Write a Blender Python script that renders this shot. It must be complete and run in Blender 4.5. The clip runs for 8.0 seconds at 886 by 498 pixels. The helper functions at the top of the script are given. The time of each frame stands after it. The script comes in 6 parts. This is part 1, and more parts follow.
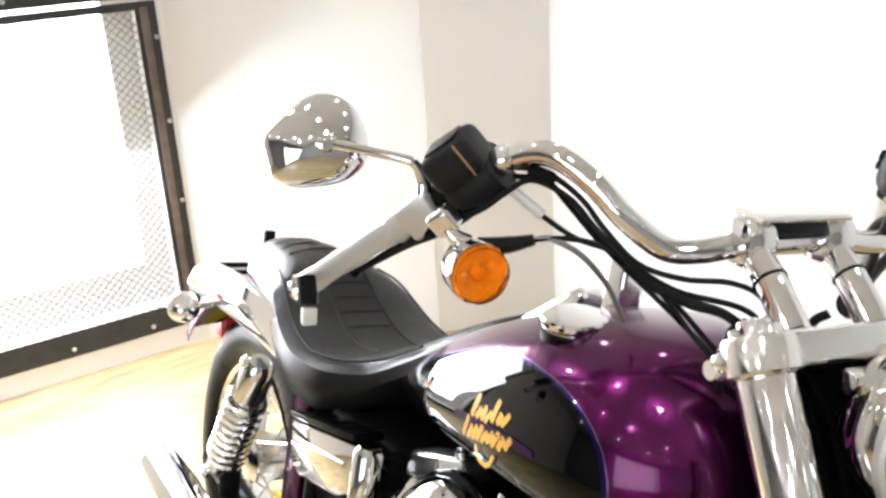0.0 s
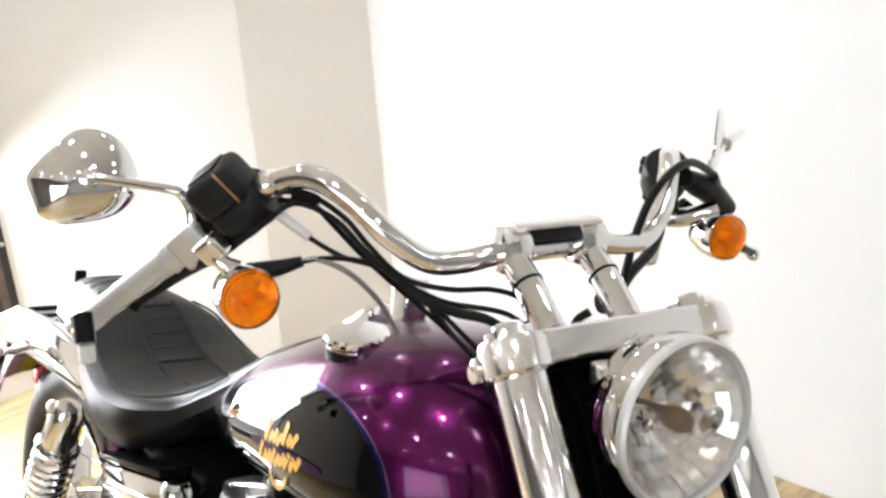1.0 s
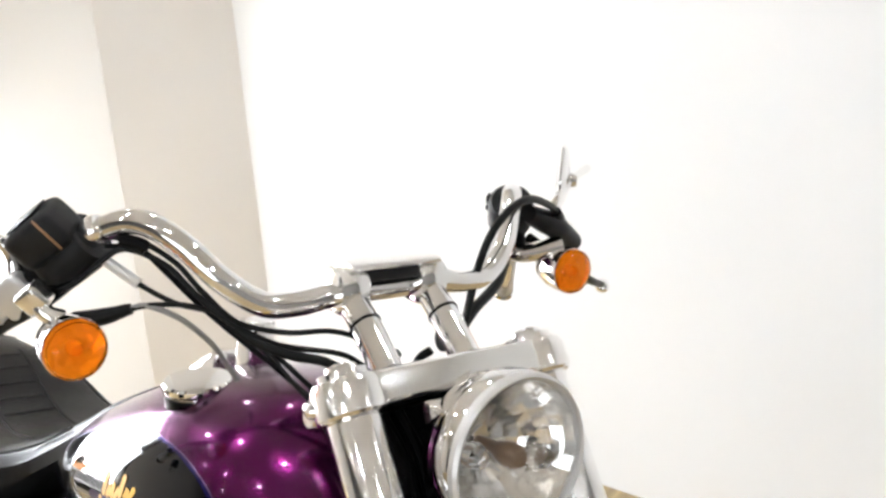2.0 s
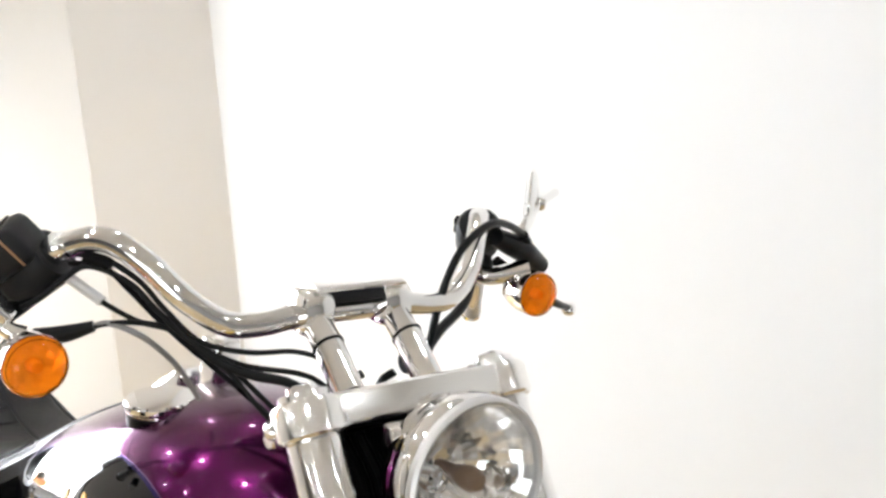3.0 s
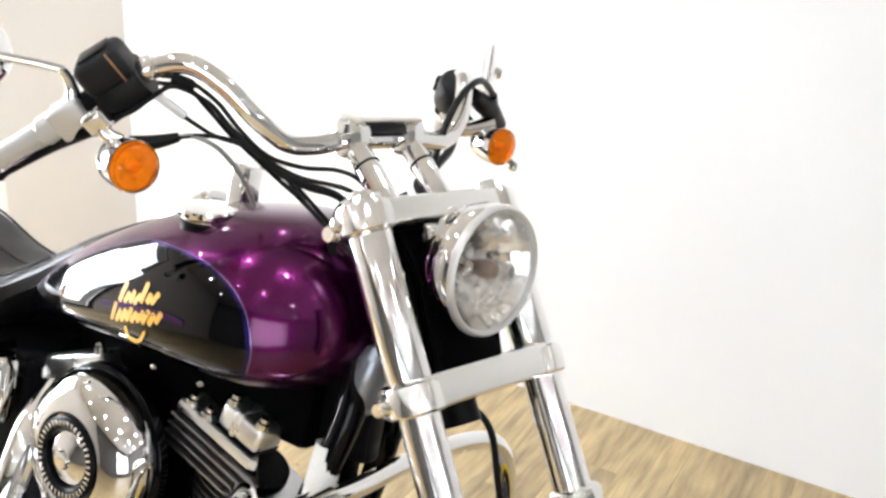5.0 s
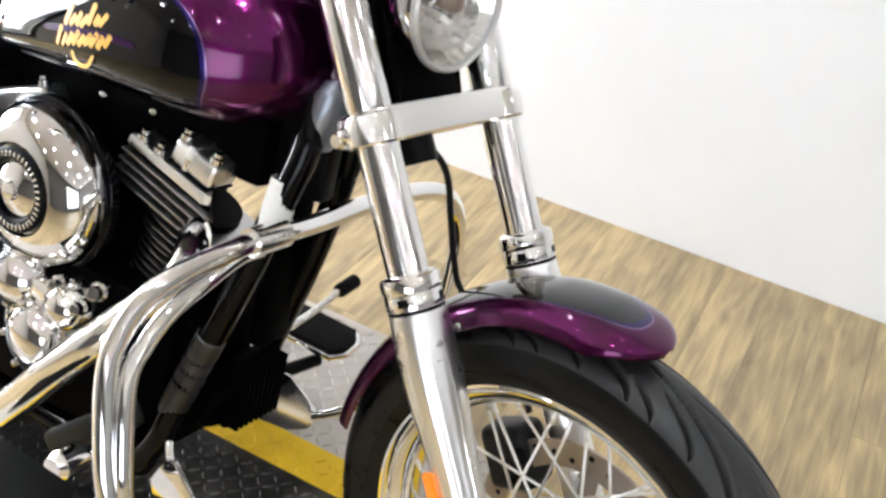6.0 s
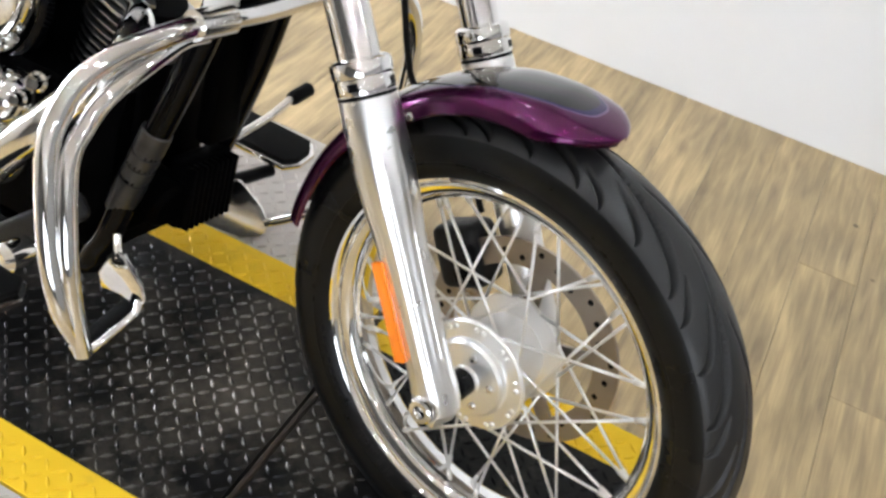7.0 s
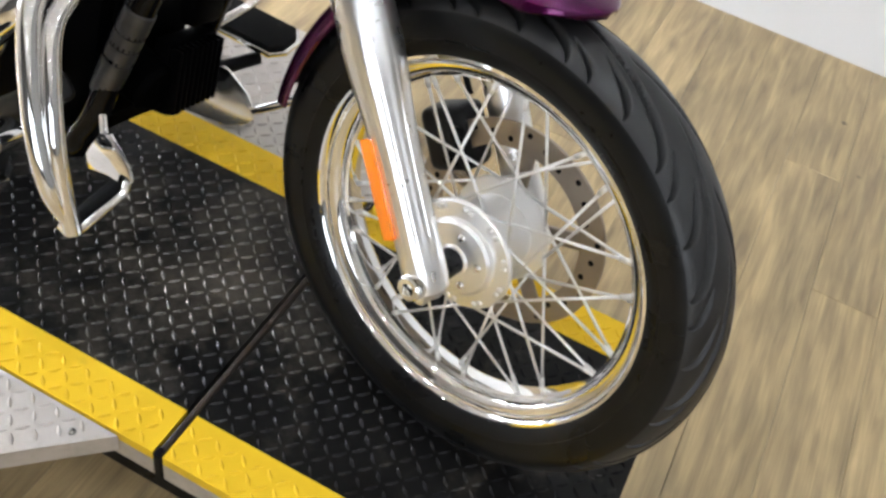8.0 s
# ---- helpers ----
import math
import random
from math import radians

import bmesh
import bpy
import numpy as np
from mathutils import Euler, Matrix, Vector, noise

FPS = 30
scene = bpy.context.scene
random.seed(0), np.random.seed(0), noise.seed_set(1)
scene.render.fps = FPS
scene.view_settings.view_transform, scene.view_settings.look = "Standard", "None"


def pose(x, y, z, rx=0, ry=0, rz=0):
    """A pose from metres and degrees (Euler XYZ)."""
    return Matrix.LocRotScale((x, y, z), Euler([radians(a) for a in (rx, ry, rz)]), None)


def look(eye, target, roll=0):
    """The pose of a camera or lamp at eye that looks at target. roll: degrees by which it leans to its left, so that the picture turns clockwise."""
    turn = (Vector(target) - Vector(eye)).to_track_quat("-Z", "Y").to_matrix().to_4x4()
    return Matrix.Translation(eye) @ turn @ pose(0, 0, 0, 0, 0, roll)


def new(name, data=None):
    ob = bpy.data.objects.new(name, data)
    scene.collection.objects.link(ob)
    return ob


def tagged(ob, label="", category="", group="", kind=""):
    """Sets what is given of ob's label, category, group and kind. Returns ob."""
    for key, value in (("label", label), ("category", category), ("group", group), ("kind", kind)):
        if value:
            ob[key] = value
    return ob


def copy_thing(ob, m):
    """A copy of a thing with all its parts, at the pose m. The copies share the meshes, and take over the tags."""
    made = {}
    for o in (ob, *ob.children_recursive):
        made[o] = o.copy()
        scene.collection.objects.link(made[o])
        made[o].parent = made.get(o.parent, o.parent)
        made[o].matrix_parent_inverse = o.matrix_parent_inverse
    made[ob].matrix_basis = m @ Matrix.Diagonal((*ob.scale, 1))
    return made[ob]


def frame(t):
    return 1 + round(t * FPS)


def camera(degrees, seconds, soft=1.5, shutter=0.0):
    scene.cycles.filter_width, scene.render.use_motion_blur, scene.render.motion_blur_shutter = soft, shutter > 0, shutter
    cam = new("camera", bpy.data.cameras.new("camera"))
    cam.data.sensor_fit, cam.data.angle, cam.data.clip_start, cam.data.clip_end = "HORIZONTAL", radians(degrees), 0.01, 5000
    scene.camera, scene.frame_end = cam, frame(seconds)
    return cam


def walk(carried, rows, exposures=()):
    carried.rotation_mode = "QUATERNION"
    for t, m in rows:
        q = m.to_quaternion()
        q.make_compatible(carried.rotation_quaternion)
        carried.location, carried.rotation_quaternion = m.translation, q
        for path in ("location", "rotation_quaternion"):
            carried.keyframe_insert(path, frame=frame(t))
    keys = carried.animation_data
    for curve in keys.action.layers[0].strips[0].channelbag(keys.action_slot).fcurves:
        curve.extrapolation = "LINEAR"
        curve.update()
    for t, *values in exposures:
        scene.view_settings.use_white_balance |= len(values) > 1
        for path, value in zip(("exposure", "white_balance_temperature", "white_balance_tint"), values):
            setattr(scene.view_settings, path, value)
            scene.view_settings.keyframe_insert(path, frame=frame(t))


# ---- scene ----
EXPOSURES = [(0.0, -0.72, 6350, 10), (4.2, -0.62, 6350, 10), (5.5, -0.5, 6200, 10), (6.5, -0.6, 6150, 10), (8.0, -0.68, 6080, 10)]
cam = camera(49.54, 8.0, soft=2.8)
# seconds, place in metres, turn in degrees
PATH = [
    (0, 0.0412, -0.5561, 1.3788, 70.21, 3.39, 55.01),
    (0.5, 0.0955, -0.5310, 1.3793, 70.80, 4.33, 50.74),
    (1, 0.1179, -0.5003, 1.3776, 70.98, 4.28, 45.92),
    (1.5, 0.1377, -0.4749, 1.3749, 71.34, 3.93, 41.91),
    (2, 0.1572, -0.4602, 1.3793, 72.57, 3.63, 39.33),
    (2.2, 0.1702, -0.4554, 1.3869, 72.68, 3.38, 38.86),
    (3.5, 0.1712, -0.4595, 1.3898, 73.64, 1.19, 37.75),
    (4, 0.1731, -0.5313, 1.3998, 73.04, 0.42, 36.09),
    (4.2, 0.1628, -0.5955, 1.3945, 72.54, 1.23, 34.28),
    (5.3, 0.1442, -0.8064, 1.3765, 64.53, -4.69, 29.12),
    (5.5, 0.1431, -0.8136, 1.3532, 61.79, -5.34, 29.51),
    (6, 0.1499, -0.8121, 1.3059, 56.40, -6.96, 28.17),
    (6.5, 0.1655, -0.8122, 1.2717, 52.36, -7.24, 26.72),
    (7, 0.1814, -0.8270, 1.2428, 47.64, -9.09, 26.97),
    (7.5, 0.1920, -0.8359, 1.2230, 43.65, -9.18, 26.32),
    (8, 0.1983, -0.8526, 1.2177, 42.46, -9.62, 26.48),
]
walk(cam, [(t, pose(x, y, z, rx, ry, rz)) for t, x, y, z, rx, ry, rz in PATH], EXPOSURES)

# ---------------------------------------------------------------- light
FLOOR_Z = -0.26
world = bpy.data.worlds.new("world")
scene.world = world
world.use_nodes = True
wn = world.node_tree.nodes
sky = wn.new("ShaderNodeTexSky")
sky.sky_type = "NISHITA"
sky.sun_disc = False
sky.sun_elevation, sky.sun_rotation = radians(40), radians(200)
wn["Background"].inputs["Strength"].default_value = 0.12
world.node_tree.links.new(sky.outputs["Color"], wn["Background"].inputs["Color"])

LAMP_SPOTS = [(x, y) for x in (-2.6, -1.2, 0.2, 1.7, 3.2) for y in (-3.6, -2.1, -0.6, 0.95)]
ROW_WATTS = {-3.6: 7.0, -2.1: 11.0, -0.6: 14.0, 0.95: 4.4}
WINDOW_WATTS = 180.0
CEILING_Z = 2.75


def area_lamp(name, m, size, watts, colour, size_y=None):
    data = bpy.data.lights.new(name, "AREA")
    data.shape = "RECTANGLE" if size_y else "DISK"
    data.size = size
    if size_y:
        data.size_y = size_y
    data.energy, data.color = watts, colour
    ob = new(name, data)
    ob.matrix_world = m
    return ob


for lx, ly in LAMP_SPOTS:
    area_lamp("spot_light", look((lx, ly, CEILING_Z - 0.14), (lx, ly, 0)), 0.09, ROW_WATTS[ly], (0.945, 0.97, 1.0))
# daylight through the rear window
area_lamp("window_light", look((-3.5, -0.15, 0.75), (-2.2, -0.15, -0.3)), 1.25, WINDOW_WATTS, (0.93, 0.96, 1.0), 1.4)

# fill light from an added, unseen window behind the camera
area_lamp("near_fill_light", look((2.1, -5.45, 1.25), (0.6, 0, 0.3)), 2.9, 70.0, (0.95, 0.975, 1.0), 1.9)

# ---------------------------------------------------------------- materials


def mat(name, colour=(0.5, 0.5, 0.5), rough=0.5, metal=0.0, coat=0.0, spec=0.5, bump=0.0, bump_scale=200.0, vary=0.0, vary_scale=6.0,
        rough_vary=0.0, alpha=1.0, trans=0.0, ior=1.5, emit=0.0):
    m = bpy.data.materials.new(name)
    m.use_nodes = True
    nt = m.node_tree
    b = nt.nodes["Principled BSDF"]
    b.inputs["Base Color"].default_value = (*colour, 1)
    b.inputs["Roughness"].default_value = rough
    b.inputs["Metallic"].default_value = metal
    b.inputs["Coat Weight"].default_value = coat
    b.inputs["Coat Roughness"].default_value = 0.03
    b.inputs["Specular IOR Level"].default_value = spec
    b.inputs["Transmission Weight"].default_value = trans
    b.inputs["IOR"].default_value = ior
    if emit:
        b.inputs["Emission Color"].default_value = (*colour, 1)
        b.inputs["Emission Strength"].default_value = emit
    tc = nt.nodes.new("ShaderNodeTexCoord")
    if vary or rough_vary:
        n = nt.nodes.new("ShaderNodeTexNoise")
        n.inputs["Scale"].default_value, n.inputs["Detail"].default_value = vary_scale, 6
        nt.links.new(tc.outputs["Object"], n.inputs["Vector"])
        if vary:
            mx = nt.nodes.new("ShaderNodeMix")
            mx.data_type = "RGBA"
            mx.inputs["A"].default_value = (*[c * (1 - vary) for c in colour], 1)
            mx.inputs["B"].default_value = (*[min(1, c * (1 + vary)) for c in colour], 1)
            nt.links.new(n.outputs["Fac"], mx.inputs["Factor"])
            nt.links.new(mx.outputs["Result"], b.inputs["Base Color"])
        if rough_vary:
            mr = nt.nodes.new("ShaderNodeMapRange")
            mr.inputs["From Min"].default_value, mr.inputs["From Max"].default_value = 0.3, 0.7
            mr.inputs["To Min"].default_value, mr.inputs["To Max"].default_value = max(0, rough - rough_vary), rough + rough_vary
            nt.links.new(n.outputs["Fac"], mr.inputs["Value"])
            nt.links.new(mr.outputs["Result"], b.inputs["Roughness"])
    if bump:
        n2 = nt.nodes.new("ShaderNodeTexNoise")
        n2.inputs["Scale"].default_value, n2.inputs["Detail"].default_value = bump_scale, 4
        nt.links.new(tc.outputs["Object"], n2.inputs["Vector"])
        bp = nt.nodes.new("ShaderNodeBump")
        bp.inputs["Strength"].default_value, bp.inputs["Distance"].default_value = bump, 0.002
        nt.links.new(n2.outputs["Fac"], bp.inputs["Height"])
        nt.links.new(bp.outputs["Normal"], b.inputs["Normal"])
    return m


CHROME = mat("chrome", (0.88, 0.878, 0.875), 0.055, 1.0, rough_vary=0.02, vary_scale=30)
SATIN = mat("polished_aluminium", (0.9, 0.89, 0.87), 0.17, 1.0, rough_vary=0.02, vary_scale=60)
POLISHED = mat("polished_fork_steel", (0.92, 0.915, 0.91), 0.13, 1.0, rough_vary=0.02, vary_scale=60)
SILVER = mat("silver_powder_coat", (0.62, 0.61, 0.6), 0.38, 0.6, rough_vary=0.05, vary_scale=50)
FIN = mat("machined_fin_edge", (0.42, 0.42, 0.42), 0.3, 1.0, vary=0.2, vary_scale=30)
STEEL = mat("brushed_steel", (0.5, 0.49, 0.47), 0.32, 1.0, vary=0.15, vary_scale=25, rough_vary=0.08)
BLACK_GLOSS = mat("black_gloss_paint", (0.002, 0.002, 0.0025), 0.1, spec=0.16)
BLACK = mat("black_satin_paint", (0.003, 0.003, 0.0035), 0.34, spec=0.1, rough_vary=0.08, vary_scale=20)
BLACK_MATT = mat("black_wrinkle_paint", (0.007, 0.007, 0.0075), 0.45, spec=0.25, bump=0.25, bump_scale=700)
ENGINE_BLACK = mat("black_engine_paint", (0.001, 0.001, 0.0011), 0.5, spec=0.02, bump=0.2, bump_scale=500)
RUBBER = mat("dressed_sidewall_rubber", (0.005, 0.005, 0.005), 0.33, spec=0.22, vary=0.55, vary_scale=14, rough_vary=0.1, bump=0.1, bump_scale=500)
# Tread paler than the sidewall: dust, plus its sheen put in the colour.
TREAD = mat("dusty_sheen_tread_rubber", (0.015, 0.015, 0.0155), 0.4, spec=0.42, vary=0.5, vary_scale=14, rough_vary=0.1, bump=0.1, bump_scale=500)
GRIP = mat("grip_rubber", (0.006, 0.006, 0.006), 0.7, spec=0.1, bump=0.2, bump_scale=600)
VINYL = mat("black_seat_vinyl", (0.0075, 0.007, 0.007), 0.37, spec=0.28, bump=0.35, bump_scale=420, rough_vary=0.06, vary_scale=9)
THREAD = mat("black_thread", (0.01, 0.01, 0.01), 0.8)
CABLE = mat("black_cable_sheath", (0.006, 0.006, 0.006), 0.4, spec=0.15)
BRAID = mat("braided_hose", (0.3, 0.3, 0.3), 0.35, 0.9, bump=0.5, bump_scale=900)
AMBER = mat("amber_lens", (1.0, 0.37, 0.015), 0.03, trans=0.97, ior=1.3)
BOOT = mat("dark_ribbed_sleeve", (0.07, 0.07, 0.072), 0.3, 0.7, vary=0.7, vary_scale=30)
NECK_GREY = mat("blue_grey_casting", (0.3, 0.33, 0.38), 0.3, 0.6, vary=0.25, vary_scale=25)
BOWL = mat("aluminised_reflector", (0.95, 0.945, 0.93), 0.19, 1.0)
DISH = mat("lamp_reflector_dish", (0.97, 0.965, 0.95), 0.16, 0.35)
SHIELD = mat("heat_tinted_shield", (0.27, 0.19, 0.14), 0.3, 0.8, vary=0.3, vary_scale=40)
AMBER_DEEP = mat("amber_bulb", (1.0, 0.75, 0.2), 0.2, 0.3, coat=1.0)
CAST = mat("cast_aluminium", (0.93, 0.925, 0.915), 0.3, 1.0, rough_vary=0.04, vary_scale=40)
HUB = mat("satin_cast_hub", (0.95, 0.945, 0.935), 0.33, 0.9, rough_vary=0.05, vary_scale=40)
SPOKE = mat("bright_spoke_steel", (0.95, 0.945, 0.94), 0.28, 0.9)
DISC = mat("browned_disc_steel", (0.36, 0.31, 0.26), 0.34, 1.0, vary=0.3, vary_scale=20, rough_vary=0.08)
REFLECTOR = mat("orange_reflector", (1.0, 0.25, 0.01), 0.2, coat=0.6, bump=0.2, bump_scale=900)
RED = mat("red_lens", (0.55, 0.02, 0.02), 0.12, coat=1.0)
GLASS = mat("clear_glass", (1, 1, 1), 0.02, trans=1.0, ior=1.45)
MIRROR = mat("mirror_glass", (0.9, 0.9, 0.9), 0.01, 1.0)
YELLOW_INK = mat("golden_yellow_decal", (0.74, 0.4, 0.055), 0.4, coat=0.05, vary=0.15, vary_scale=80)
VIOLET_INK = mat("violet_decal", (0.03, 0.008, 0.04), 0.3, spec=0.1)
WHITE_INK = mat("white_label", (0.75, 0.74, 0.7), 0.5, vary=0.1, vary_scale=90)
EDGE_GLINT = mat("copper_edge_glint", (0.4, 0.24, 0.14), 0.35, 0.6)
# Rear and corner whites differ: warm light and shade are in the colour.
WARM_LIT_WALL = mat("warm_lit_wall_paint", (0.83, 0.8, 0.765), 0.55, vary=0.03, vary_scale=1.2, bump=0.12, bump_scale=160)
WALL = mat("white_wall_paint", (0.77, 0.77, 0.765), 0.55, vary=0.03, vary_scale=1.2, bump=0.12, bump_scale=160)
SHADED_WALL = mat("shaded_white_wall", (0.74, 0.72, 0.69), 0.55, vary=0.03, vary_scale=1.2, bump=0.12, bump_scale=160)
CEIL = mat("cream_ceiling_paint", (0.56, 0.545, 0.52), 0.8, vary=0.05, vary_scale=2)
DARK_WALL = mat("dark_grey_wall_paint", (0.13, 0.127, 0.125), 0.6, vary=0.1, vary_scale=1.5, bump=0.1, bump_scale=150)
DIM_WALL = mat("grey_wall_paint", (0.28, 0.275, 0.27), 0.6, vary=0.1, vary_scale=1.5, bump=0.1, bump_scale=150)
FRAME_BLACK = mat("worn_black_steel", (0.035, 0.033, 0.033), 0.5, 0.2, vary=0.6, vary_scale=18, rough_vary=0.15)
DARK_RUST = mat("dark_rusty_rod", (0.032, 0.022, 0.015), 0.55, 0.2, vary=0.7, vary_scale=30, bump=0.4, bump_scale=200)
RUST = mat("scraped_rusty_steel", (0.17, 0.13, 0.105), 0.6, 0.4, vary=0.55, vary_scale=22, bump=0.3, bump_scale=120)
ZINC = mat("zinc_bolt", (0.6, 0.6, 0.58), 0.35, 0.9)
PVC = mat("white_window_frame", (0.8, 0.8, 0.8), 0.35)
ORANGE_WOOD = mat("orange_stained_post", (0.75, 0.33, 0.12), 0.6, vary=0.15, vary_scale=8)
DAY = mat("bright_daylight", (0.95, 0.97, 1.0), 0.9, emit=22.0)
# glow behind the added, unseen near window
FILL_GLOW = mat("near_fill_glow", (0.95, 0.97, 1.0), 0.9, emit=3.0)
LAMP_GLOW = mat("lamp_glow", (1.0, 0.92, 0.8), 0.5, emit=22.0)
LAMP_WHITE = mat("lamp_housing", (0.8, 0.8, 0.78), 0.4)


def metallic_paint(name, deep, bright):
    """Clear-coated flake paint."""
    m = mat(name, deep, 0.25, 0.9, spec=0.1, coat=0.3)
    nt = m.node_tree
    b = nt.nodes["Principled BSDF"]
    tc = nt.nodes.new("ShaderNodeTexCoord")
    n = nt.nodes.new("ShaderNodeTexNoise")
    n.inputs["Scale"].default_value, n.inputs["Detail"].default_value = 1800, 2
    mx = nt.nodes.new("ShaderNodeMix")
    mx.data_type = "RGBA"
    mx.inputs["A"].default_value, mx.inputs["B"].default_value = (*deep, 1), (*bright, 1)
    nt.links.new(tc.outputs["Object"], n.inputs["Vector"])
    nt.links.new(n.outputs["Fac"], mx.inputs["Factor"])
    nt.links.new(mx.outputs["Result"], b.inputs["Base Color"])
    return m


PURPLE = metallic_paint("purple_metallic_paint", (0.021, 0.0013, 0.017), (0.128, 0.009, 0.09))


def two_tone(name, local, kind, c, r, power=2.0, stripe=0.1, taper=0.0):
    """Purple paint with a glossy black panel edged by a blue and silver line. local: the frame in which the panel's oval lies,
    in its side view (x, z), or, round a wheel, over (angle, y)."""
    m = PURPLE.copy()
    m.name = name
    nt = m.node_tree
    b = nt.nodes["Principled BSDF"]
    base = b.inputs["Base Color"].links[0].from_socket
    geo = nt.nodes.new("ShaderNodeNewGeometry")
    inv = local.inverted()

    def math_node(op, a, b_=None):
        n = nt.nodes.new("ShaderNodeMath")
        n.operation = op
        for i, v in enumerate((a, b_)):
            if v is None:
                continue
            if isinstance(v, (int, float)):
                n.inputs[i].default_value = v
            else:
                nt.links.new(v, n.inputs[i])
        return n.outputs[0]

    def coord(i):
        d = nt.nodes.new("ShaderNodeVectorMath")
        d.operation = "DOT_PRODUCT"
        d.inputs[1].default_value = tuple(inv[i][:3])
        nt.links.new(geo.outputs["Position"], d.inputs[0])
        return math_node("ADD", d.outputs["Value"], inv[i][3])

    if kind == "side":
        u, v = coord(0), coord(2)
    else:
        u, v = math_node("ARCTAN2", coord(2), coord(0)), coord(1)
    s = None
    if taper:   # the oval narrows towards the rear
        tall = math_node("MAXIMUM", math_node("ADD", math_node("MULTIPLY", math_node("MINIMUM", u, 0.07), taper), r[1]), 0.03)
        v = math_node("MULTIPLY", math_node("DIVIDE", v, tall), r[1])
    for q, cc, rr in ((u, c[0], r[0]), (v, c[1], r[1])):
        t = math_node("POWER", math_node("ABSOLUTE", math_node("DIVIDE", math_node("SUBTRACT", q, cc), rr)), power)
        s = t if s is None else math_node("ADD", s, t)
    half = math_node("MULTIPLY", s, 0.5)
    ramp = nt.nodes.new("ShaderNodeValToRGB")
    ramp.color_ramp.interpolation = "CONSTANT"
    e = ramp.color_ramp.elements
    e[0].position, e[0].color = 0.0, (0.0015, 0.0015, 0.002, 1)
    e[1].position, e[1].color = 0.5 * (1 - stripe), (0.016, 0.01, 0.085, 1)
    k = e.new(0.5)
    k.color = (0.2, 0.13, 0.26, 1)
    nt.links.new(half, ramp.inputs["Fac"])
    mx = nt.nodes.new("ShaderNodeMix")
    mx.data_type = "RGBA"
    nt.links.new(math_node("GREATER_THAN", half, 0.5 * (1 + 0.3 * stripe)), mx.inputs["Factor"])
    nt.links.new(ramp.outputs["Color"], mx.inputs["A"])
    nt.links.new(base, mx.inputs["B"])
    nt.links.new(mx.outputs["Result"], b.inputs["Base Color"])
    mm = nt.nodes.new("ShaderNodeMapRange")
    mm.inputs["From Min"].default_value, mm.inputs["From Max"].default_value = 0.5 * (1 - stripe) - 0.001, 0.5 * (1 - stripe)
    mm.inputs["To Min"].default_value, mm.inputs["To Max"].default_value = 0.0, 0.9
    nt.links.new(half, mm.inputs["Value"])
    nt.links.new(mm.outputs["Result"], b.inputs["Metallic"])
    mr = nt.nodes.new("ShaderNodeMapRange")
    mr.inputs["To Min"].default_value, mr.inputs["To Max"].default_value = 0.04, 0.25
    nt.links.new(math_node("GREATER_THAN", half, 0.5 * (1 - stripe)), mr.inputs["Value"])
    nt.links.new(mr.outputs["Result"], b.inputs["Roughness"])
    mc = nt.nodes.new("ShaderNodeMapRange")
    mc.inputs["To Min"].default_value, mc.inputs["To Max"].default_value = 0.7, 0.5
    nt.links.new(math_node("GREATER_THAN", half, 0.5 * (1 - stripe)), mc.inputs["Value"])
    nt.links.new(mc.outputs["Result"], b.inputs["Coat Weight"])
    return m


